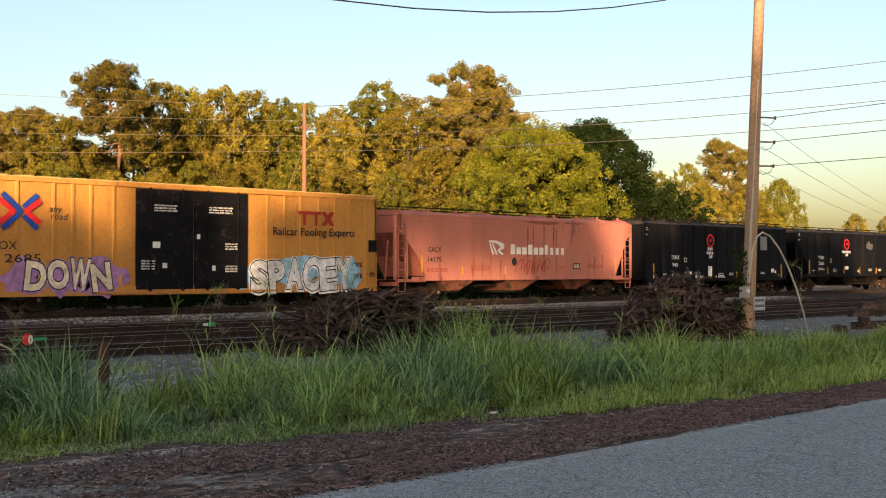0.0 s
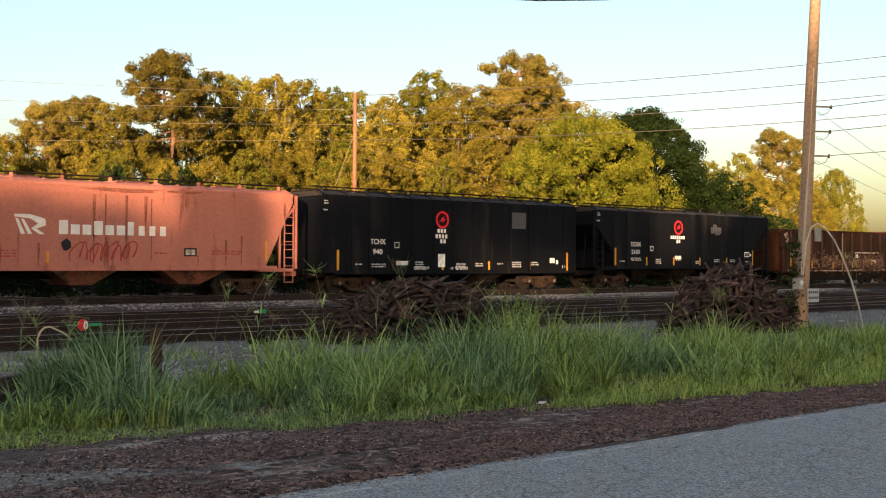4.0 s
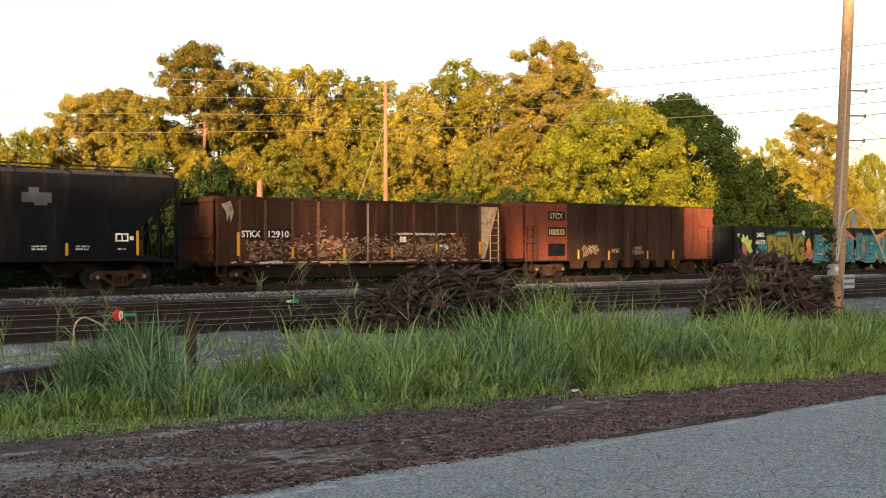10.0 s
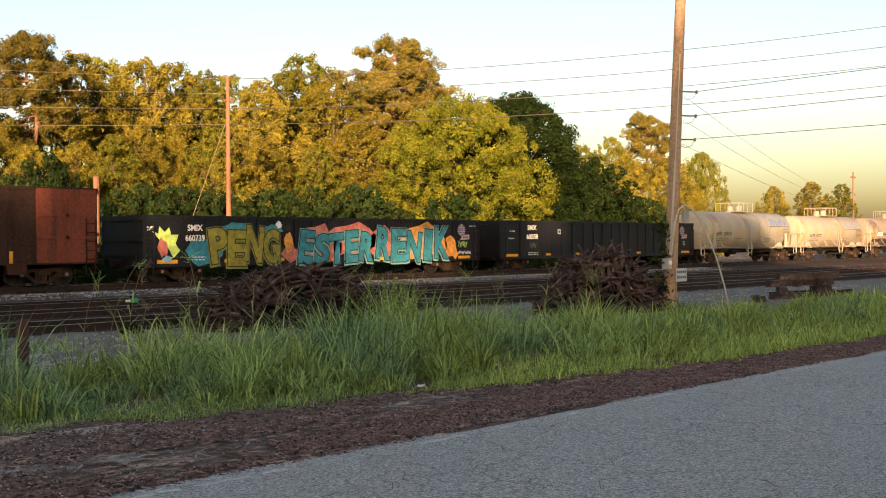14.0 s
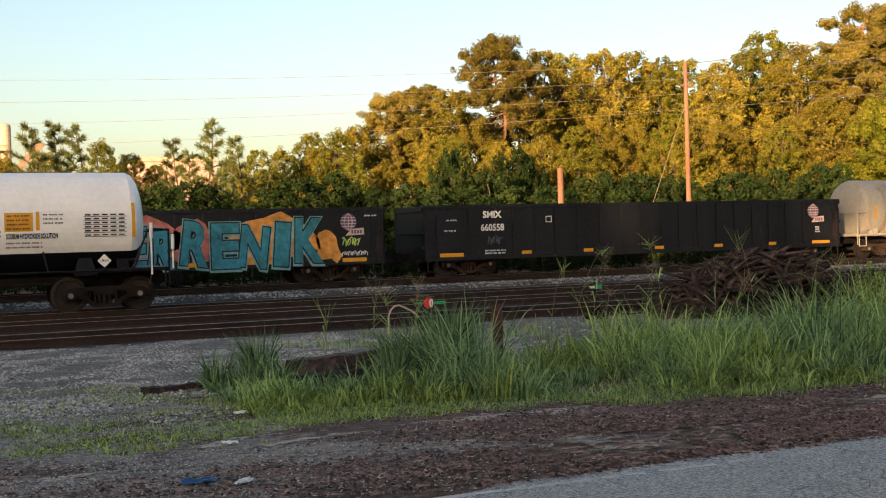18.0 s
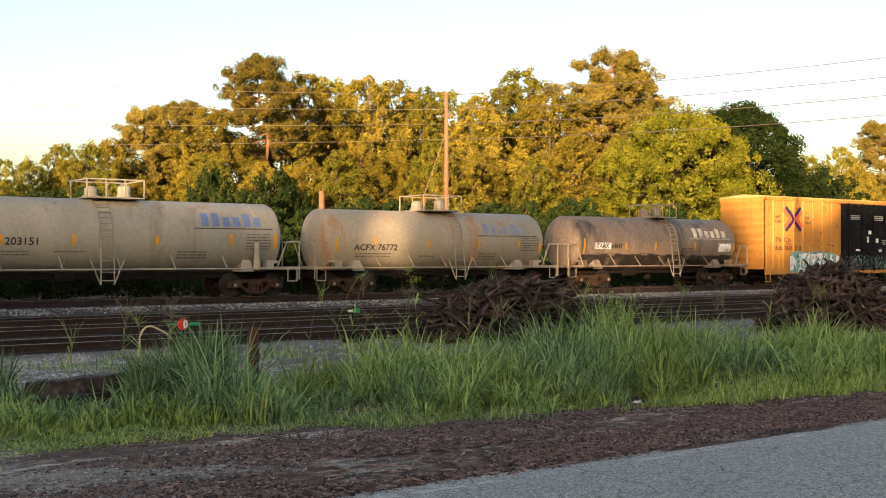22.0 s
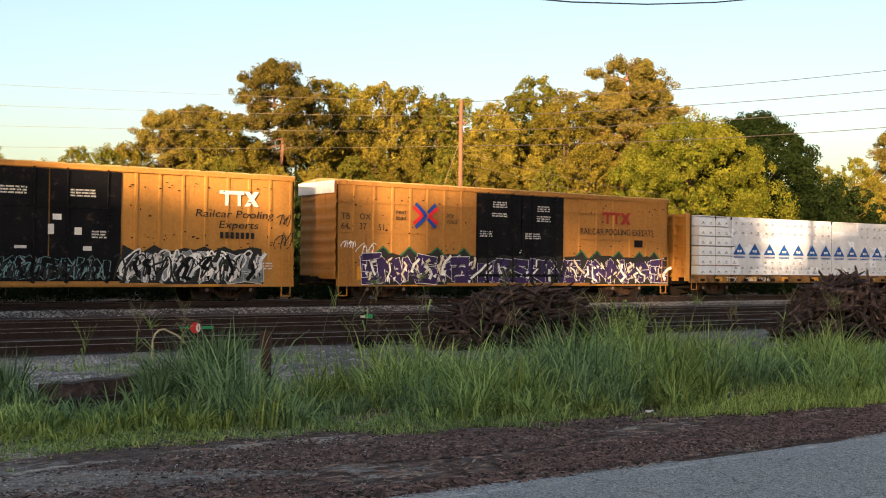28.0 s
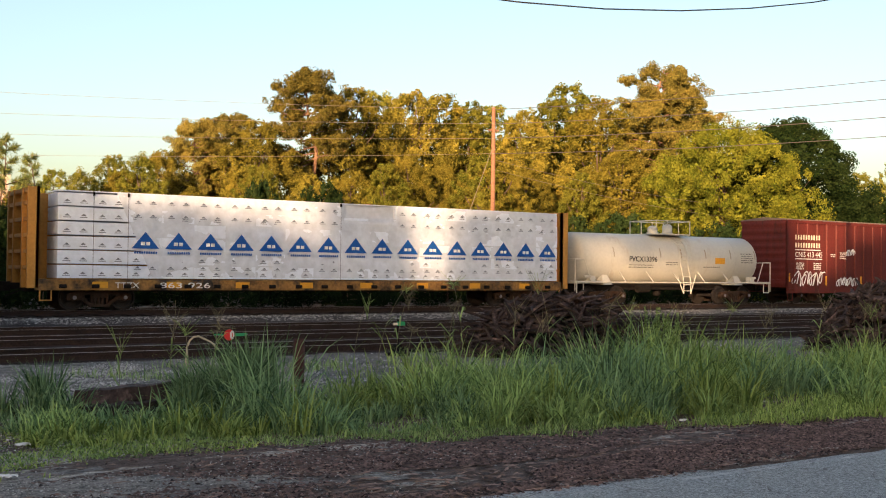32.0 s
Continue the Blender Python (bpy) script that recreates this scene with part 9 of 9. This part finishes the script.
def heap(x, y, rx, ry, h, n, label):
    z = ground_z(x, y)
    t = thing("scrap_wood_pile", label, "wood pile", "heaps of broken ties", at=pose(x, y, z))
    # earth and rotten wood under the loose pieces
    s = Shape()
    rings, seg = 5, 18
    v = []
    for i in range(rings + 1):
        k = i / rings
        for j in range(seg):
            a = 2 * math.pi * j / seg
            r = (1 - k) * (1 + 0.12 * math.sin(3 * a + x))
            v.append((rx * 0.86 * r * math.cos(a), ry * 0.86 * r * math.sin(a), -0.1 + (h * 0.8 + 0.1) * math.sin(k * math.pi / 2) ** 0.75 * (1 + 0.1 * math.sin(2 * a))))
    s.add(v, [(i * seg + j, i * seg + (j + 1) % seg, (i + 1) * seg + (j + 1) % seg, (i + 1) * seg + j) for i in range(rings) for j in range(seg)])
    part("heap_core", s, GRIME, t, "dark rotten core of the heap")
    rest = Shape()
    for i in range(n):
        a, r = srnd.uniform(0, 6.283), math.sqrt(srnd.random())
        zz = h * (1 - r ** 2.4) * srnd.uniform(0.8, 1.06) + 0.04
        tilt = -math.degrees(math.atan2(h * r, rx)) * 0.9 + srnd.uniform(-38, 38)
        m = pose(rx * r * math.cos(a), ry * r * math.sin(a), zz, srnd.uniform(-50, 50), -tilt * srnd.choice((1, 1, -0.6)), math.degrees(a) + srnd.uniform(-75, 75))
        m = m @ Matrix.Scale(srnd.uniform(0.7, 1.25), 4)
        me = SPLINTERS[i % len(SPLINTERS)]
        if i < 280:
            part("broken_tie", me, None, t, at=m)
        else:
            rest.add([m @ v.co for v in me.vertices], [tuple(p.vertices) for p in me.polygons])
    tagged(part("splinter", rest, OLD_TIE, t, "many smaller splinters of rotten tie wood"), kind="stuff")
    return t


heap(16.5, 20.2, 2.7, 1.5, 1.25, 720, "dark heap of broken splintered railway ties by the track")
heap(24.1, 16.9, 1.85, 1.5, 1.5, 720, "tall dark heap of rotten tie pieces beside the pole")


def old_tie(x0, y0, x1, y1, z, w=0.22, h=0.17, label="", roll=0.0):
    s = Shape()
    rnd = random.Random(int(x0 * 100))
    ln = math.hypot(x1 - x0, y1 - y0)
    n = 11
    ringv = []
    for i in range(n + 1):
        x = ln * i / n
        for a, b in ((-w / 2, 0), (w / 2, 0), (w / 2 - 0.02, h), (-w / 2 + 0.02, h)):
            ringv.append((x + rnd.uniform(-0.03, 0.03) * (i in (0, n)), a + rnd.uniform(-0.014, 0.014), b + rnd.uniform(-0.02, 0.012)))
    f = [(3, 2, 1, 0), tuple(4 * n + k for k in range(4))] + [(4 * i + k, 4 * i + (k + 1) % 4, 4 * i + 4 + (k + 1) % 4, 4 * i + 4 + k) for i in range(n) for k in range(4)]
    s.add(ringv, f)
    return solid("old_railroad_tie", s, OLD_TIE, label or "dark weathered discarded railroad tie lying in the grass", "railroad tie", group="discarded ties",
                 at=pose(x0, y0, z, roll, 0, math.degrees(math.atan2(y1 - y0, x1 - x0))))


old_tie(3.5, 12.8, 4.95, 13.4, ground_z(4, 13) + 0.17, label="dark weathered tie resting on another in the grass")
old_tie(3.5, 12.6, 4.6, 12.95, ground_z(4, 12.7) - 0.02, 0.24, 0.19)
old_tie(3.55, 13.1, 5.0, 13.75, ground_z(4, 13.4) - 0.02, 0.24, 0.19)
old_tie(1.9, 13.3, 2.6, 13.45, ground_z(2.2, 13.3) - 0.08, 0.2, 0.16)
old_tie(2.75, 13.5, 3.4, 13.1, ground_z(3, 13.3) - 0.04, 0.2, 0.16)
for a in ((31.6, 15.9, 34.4, 15.4, 0.0), (32.4, 16.3, 35.2, 16.0, 0.02), (31.2, 15.3, 33.3, 16.5, 0.2), (33.4, 15.4, 35.6, 15.9, 0.2), (32.9, 15.7, 35.0, 16.8, 0.38), (29.6, 15.2, 30.3, 15.8, 0.0), (32.0, 16.2, 34.9, 15.5, 0.4), (33.8, 15.3, 36.4, 16.6, 0.42), (34.6, 16.2, 36.9, 15.7, 0.0), (33.0, 16.4, 35.6, 15.6, 0.6)):
    old_tie(a[0], a[1], a[2], a[3], ground_z(a[0], a[1]) + a[4], 0.24, 0.2, "dark weathered tie stacked loosely on others")

# litter
def rag(x, y, w, d, material, label, name, seed):
    rnd = random.Random(seed)
    n = 6
    v = [(w * (i / n - 0.5) * (1 + rnd.uniform(-0.1, 0.1)), d * (j / n - 0.5) * (1 + rnd.uniform(-0.1, 0.1)), 0.025 + 0.03 * rnd.random()) for j in range(n + 1) for i in range(n + 1)]
    s = Shape().add(v, [(j * (n + 1) + i, j * (n + 1) + i + 1, (j + 1) * (n + 1) + i + 1, (j + 1) * (n + 1) + i) for j in range(n) for i in range(n)])
    solid(name, s, material, label, "litter", group="roadside litter", at=pose(x, y, ground_z(x, y), 0, 0, rnd.uniform(-40, 40)))


rag(2.49, 10.95, 0.15, 0.1, PAINT_WHITE, "crumpled white paper lying in low grass", "paper_litter", 1)
rag(2.01, 9.3, 0.13, 0.08, PAINT_WHITE, "crumpled white wrapper on bare dirt", "paper_litter", 2)
rag(1.42, 7.6, 0.24, 0.12, mat("blue_plastic", (0.02, 0.07, 0.17), 0.35, vary=0.15), "crushed blue plastic wrapper on the dirt", "plastic_litter", 3)
rag(1.7, 7.45, 0.15, 0.07, SPRAY["pale"], "torn pale paper beside a blue wrapper", "paper_litter", 4)
rag(11.6, 16.4, 0.2, 0.12, PAINT_WHITE, "scrap of white paper on the gravel", "paper_litter", 5)
rag(9.1, 8.9, 0.1, 0.07, PAINT_WHITE, "small white scrap in the grass edge", "paper_litter", 6)

# ---------------------------------------------------------------- distance
CREAM_STEEL = mat("cream_plant_steel", (0.47, 0.37, 0.26), 0.7, vary=0.2, scale=0.4, grain=2, bump=0.0)
PLANT_FRAME = mat("rusty_plant_frame", (0.26, 0.17, 0.11), 0.8, vary=0.2, scale=0.5, grain=3, bump=0.0)
PLANT_GREY = mat("grey_plant_tank", (0.36, 0.37, 0.4), 0.6, vary=0.15, scale=0.4, grain=2, bump=0.0)
plant = thing("chemical_plant", "distant sunlit chemical plant with silos, towers and steel frames", "factory", at=pose(2, 250, 0))
for az, el, w, z0, name, m in ((0.7, 6.94, 3.2, 0, "silo", CREAM_STEEL), (-0.15, 6.95, 1.9, 0, "column", CREAM_STEEL), (-0.9, 6.6, 2.2, 25.5, "tank", PLANT_GREY), (-1.5, 6.1, 2.0, 0, "silo", CREAM_STEEL), (-2.0, 6.15, 2.4, 0, "silo", CREAM_STEEL),
                               (0.3, 6.2, 0.7, 0, "column", PLANT_FRAME), (-0.55, 6.95, 0.16, 0, "vent_stack", PLANT_FRAME), (-0.75, 6.98, 0.14, 0, "vent_stack", PLANT_FRAME), (-1.75, 6.3, 0.2, 0, "vent_stack", PLANT_FRAME), (1.6, 6.5, 3.0, 0, "silo", CREAM_STEEL), (-2.9, 6.1, 0.14, 0, "vent_stack", PLANT_FRAME)):
    x, top = -250 * math.tan(radians(az)) - 2, EYE + 250 * math.tan(radians(el))
    part(name, Shape().lathe([(z0, w * 0.3), (z0 + 0.5, w / 2), (top - 0.8, w / 2), (top - 0.2, w * 0.4), (top, w * 0.12)], "z", (x, 0, 0), 16), m, plant)
# steel frames with braces, decks and handrails round the columns
for x0, x1, levels in ((-7.5, -3.8, (17, 21, 25, 28)), (-3.2, 2.6, (16, 20, 23, 25.5)), (3.4, 7.2, (15, 19, 22.5))):
    last = 8
    for x in (x0, (x0 + x1) / 2, x1):
        part("frame_post", Shape().box(x - 0.13, x + 0.13, -2.6, -2.3, 0, levels[-1]), PLANT_FRAME, plant)
    for z in levels:
        part("deck", Shape().box(x0 - 0.4, x1 + 0.4, -3.2, 2.0, z - 0.15, z), PLANT_FRAME, plant)
        part("handrail", Shape().box(x0 - 0.4, x1 + 0.4, -3.2, -3.1, z + 0.95, z + 1.08), PLANT_FRAME, plant)
        part("brace", Shape().tube((x0, -2.5, last), (x1, -2.5, z), 0.1, 5), PLANT_FRAME, plant)
        last = z
part("conveyor", Shape().box(-0.7, 0.7, -0.5, 0.5, 0, 11), PLANT_FRAME, plant, at=pose(6.6, -2, 16.0, 0, 42, 0))
part("plant_building", Shape().box(-14, -3.6, -6, 8, 0, 19.5), CREAM_STEEL, plant)
part("plant_annex", Shape().box(-3.4, 1.4, -9, -6, 0, 19.5), mat("pale_cladding", (0.6, 0.56, 0.5), 0.7, bump=0.0), plant)
shed = thing("warehouse", "distant pinkish flat-roofed warehouse behind young pines", "building", at=pose(0, 165, 0))
xa, xb = 165 * math.tan(radians(8.4)), 165 * math.tan(radians(11.9))
PINKWALL = mat("pink_brick_wall", (0.5, 0.33, 0.25), 0.85, vary=0.12, scale=0.4, grain=3, bump=0.0)
part("wall", Shape().box(xa, xb, 0, 20, 0, EYE + 167 * math.tan(radians(4.3))), PINKWALL, shed)
part("roof", Shape().box(xa - 0.3, xb + 0.3, -0.3, 20.3, EYE + 167 * math.tan(radians(4.3)), EYE + 167 * math.tan(radians(4.5))), CREAM_STEEL, shed)
for i in range(5):
    part("window", Shape().box(xa + 1 + 2 * i, xa + 2 + 2 * i, -0.05, 0, 6, 7.6), WIRE, shed)
# lane pale along its whole length: a sunlit stretch put into its colour
strip("far_lane", mat("sunlit_concrete_lane", (0.4, 0.4, 0.36), 0.9, vary=0.2, scale=0.6, grain=8), 47.0, 51.0, lambda x, y: ground_z(x, y) + 0.03, -120, 320, 1.0, "concrete lane behind the main line, sunlight put into its pale colour", "road", 0.15)

# ---------------------------------------------------------------- small ground pieces
def scatter(name, n, seed, where, size, material, label, category, flat_k=0.7, long_k=1.0):
    """Many small pointed lumps lying on the ground, joined."""
    rng = np.random.default_rng(seed)
    x, y = where(rng, n)
    n = len(x)
    z = np.array([ground_z(a, b) for a, b in zip(x, y)])
    s = size * rng.uniform(0.5, 1.4, n)
    a = rng.uniform(0, 6.283, n)
    ca, sa = np.cos(a), np.sin(a)
    dirs = np.array([(1, 0, 0), (0, 1, 0), (-1, 0, 0), (0, -1, 0), (0, 0, 1)], float)
    P = dirs[None] * rng.uniform(0.65, 1.2, (n, 5, 1)) * s[:, None, None]
    P[:, :, 0] *= long_k
    P[:, :, 2] *= flat_k
    P[:, 4, :2] += rng.uniform(-0.5, 0.5, (n, 2)) * s[:, None]
    X = P[:, :, 0] * ca[:, None] - P[:, :, 1] * sa[:, None] + x[:, None]
    Y = P[:, :, 0] * sa[:, None] + P[:, :, 1] * ca[:, None] + y[:, None]
    Z = P[:, :, 2] + rng.uniform(-0.3, 0.3, n)[:, None] * P[:, :, 0] * 0.5 + z[:, None] + 0.015
    v = np.stack([X, Y, Z], 2).reshape(-1, 3)
    tri = np.array([(0, 1, 4), (1, 2, 4), (2, 3, 4), (3, 0, 4)])
    f = (np.arange(n)[:, None, None] * 5 + tri[None]).reshape(-1, 3)
    tagged(new(name, bare_mesh(name, v, f, material)), label, category, kind="stuff")


STONE = mat("ballast_stone", (0.31, 0.285, 0.25), 0.9, vary=0.2, scale=5, grain=30, bump=0.1, island=0.8)
MULCH = mat("bark_chip", (0.12, 0.074, 0.058), 0.95, vary=0.3, scale=5, grain=30, bump=0.1, island=0.85)
BARK_STRIP = mat("bark_strip", (0.2, 0.125, 0.09), 0.95, vary=0.3, scale=5, grain=30, bump=0.1, island=0.75)
STONE_DULL = mat("dull_ballast_stone", (0.28, 0.255, 0.22), 0.9, vary=0.2, scale=5, grain=30, bump=0.1, island=0.75)


def stone_bed(rng, n):
    x = rng.uniform(-2, 46, n)
    y = np.where(rng.random(n) < 0.9, rng.uniform(13.2, 22.0, n), np.where(rng.random(n) < 0.5, 25.3, 29.7) + rng.normal(0, 0.18, n))
    keep = (y > 14.2 + 0.8 * np.sin(x * 0.9) + rng.normal(0, 0.7, n)) & (rng.random(n) < np.interp(x, (0, 12, 46), (1, 0.8, 0.35)))
    return x[keep], y[keep]


def near_bed(rng, n):
    """Gravel before the yard tracks, thinning out over the bare ground towards the road."""
    x, y = rng.uniform(-6, 9, n), rng.uniform(11.0, 22.1, n)
    drift = np.array([noise.noise(Vector((a * 0.5, b * 0.7, 25))) for a, b in zip(x, y)])
    keep = rng.random(n) < np.interp(y + 2.4 * drift - np.interp(x, (1, 4), (0, 1.5)), (10.5, 12.5, 14.5), (0.0, 0.5, 1.0))
    return x[keep], y[keep]


def main_shoulder(rng, n):
    return rng.uniform(-4, 66, n), rng.uniform(35.6, 38.4, n)


def chips(rng, n):
    """Bark litter along the road, in streaks that run with it."""
    x = rng.uniform(-1.5, 30, n)
    y = 6.5 + rng.gamma(1.9, 1.0, n) * np.interp(x, (2, 8, 16, 30), (0.72, 0.55, 0.34, 0.26))
    patch = np.array([noise.noise(Vector((a * 0.3, b * 1.9, 5))) for a, b in zip(x, y)])
    keep = (patch < np.interp(x, (4.5, 9), (0.2, 0.5)) - 0.2 * (y > near_edge(x) - 0.3)) & (rng.random(n) < np.interp(x, (-1, 2, 5, 30), (0.1, 0.42, 1, 1)) * (1 - 0.85 * sand_wash(x, y))) & (y < near_edge(x) + 0.5)
    return x[keep], y[keep]


def sticks(rng, n):
    """Strips of bark and twigs among the chips, fewer towards the grass."""
    x = rng.uniform(-1.5, 30, n)
    y = 6.5 + rng.gamma(1.9, 1.0, n) * np.interp(x, (2, 8, 16, 30), (0.7, 0.5, 0.33, 0.26))
    keep = (y < near_edge(x) + 0.2) & (rng.random(n) < np.interp(x, (-1, 4), (0.3, 1)) * (1 - 0.85 * sand_wash(x, y)))
    return x[keep], y[keep]


def grit(rng, n):
    """Small stones and dust spilt over the bare ground before the tracks."""
    x = rng.uniform(-5, 9, n)
    y = rng.uniform(6.5, 14.5, n)
    patch = np.array([noise.noise(Vector((a * 0.5, b * 0.9, 15))) for a, b in zip(x, y)])
    keep = rng.random(n) < np.clip(0.55 + patch + np.interp(y, (7, 10, 13), (-0.05, 0.25, 0.5)), 0, 1) * np.interp(x, (1.5, 4, 9), (1, 0.25, 0.08))
    return x[keep], y[keep]


scatter("ballast_stones", 34000, 71, stone_bed, 0.032, STONE, "loose grey crushed stones beside the tracks", "gravel")
scatter("ballast_stones", 140000, 75, near_bed, 0.023, STONE, "dense grey crushed stone before the yard tracks", "gravel", 0.75)
scatter("ballast_stones", 13000, 72, main_shoulder, 0.05, STONE_DULL, "dull crushed stones on the main line shoulder", "gravel")
scatter("gravel_grit", 120000, 74, grit, 0.0095, STONE_DULL, "small grey gravel spilt over bare dirt", "gravel")
scatter("bark_mulch", 100000, 73, chips, 0.0115, MULCH, "reddish brown bark chips along the road edge", "mulch", 1.0, 2.3)
scatter("bark_strips", 9000, 76, sticks, 0.013, BARK_STRIP, "thin strips of bark and twigs lying on the verge", "mulch", 0.6, 5.5)


def motions():
    times = [0.5 * i for i in range(65)]
    for top, x in CARS:
        walk(top, [(t, pose(x - gone(t), LINE_Y, 0)) for t in times])
    # wheels: one turning per axle place, shared by all the trucks
    turn = [0.08 * i for i in range(401)]
    for k in (-0.89, 0.89):
        first = None
        for w, at in WHEELSETS:
            if at != k:
                continue
            if first is None:
                walk(w, [(t, pose(k, 0, WHEEL_R) @ Matrix.Rotation(-gone(t) / WHEEL_R, 4, "Y")) for t in turn])
                first = w
            else:
                w.rotation_mode = "QUATERNION"
                w.animation_data_create()
                w.animation_data.action = first.animation_data.action
                w.animation_data.action_slot = first.animation_data.action_slot


motions()
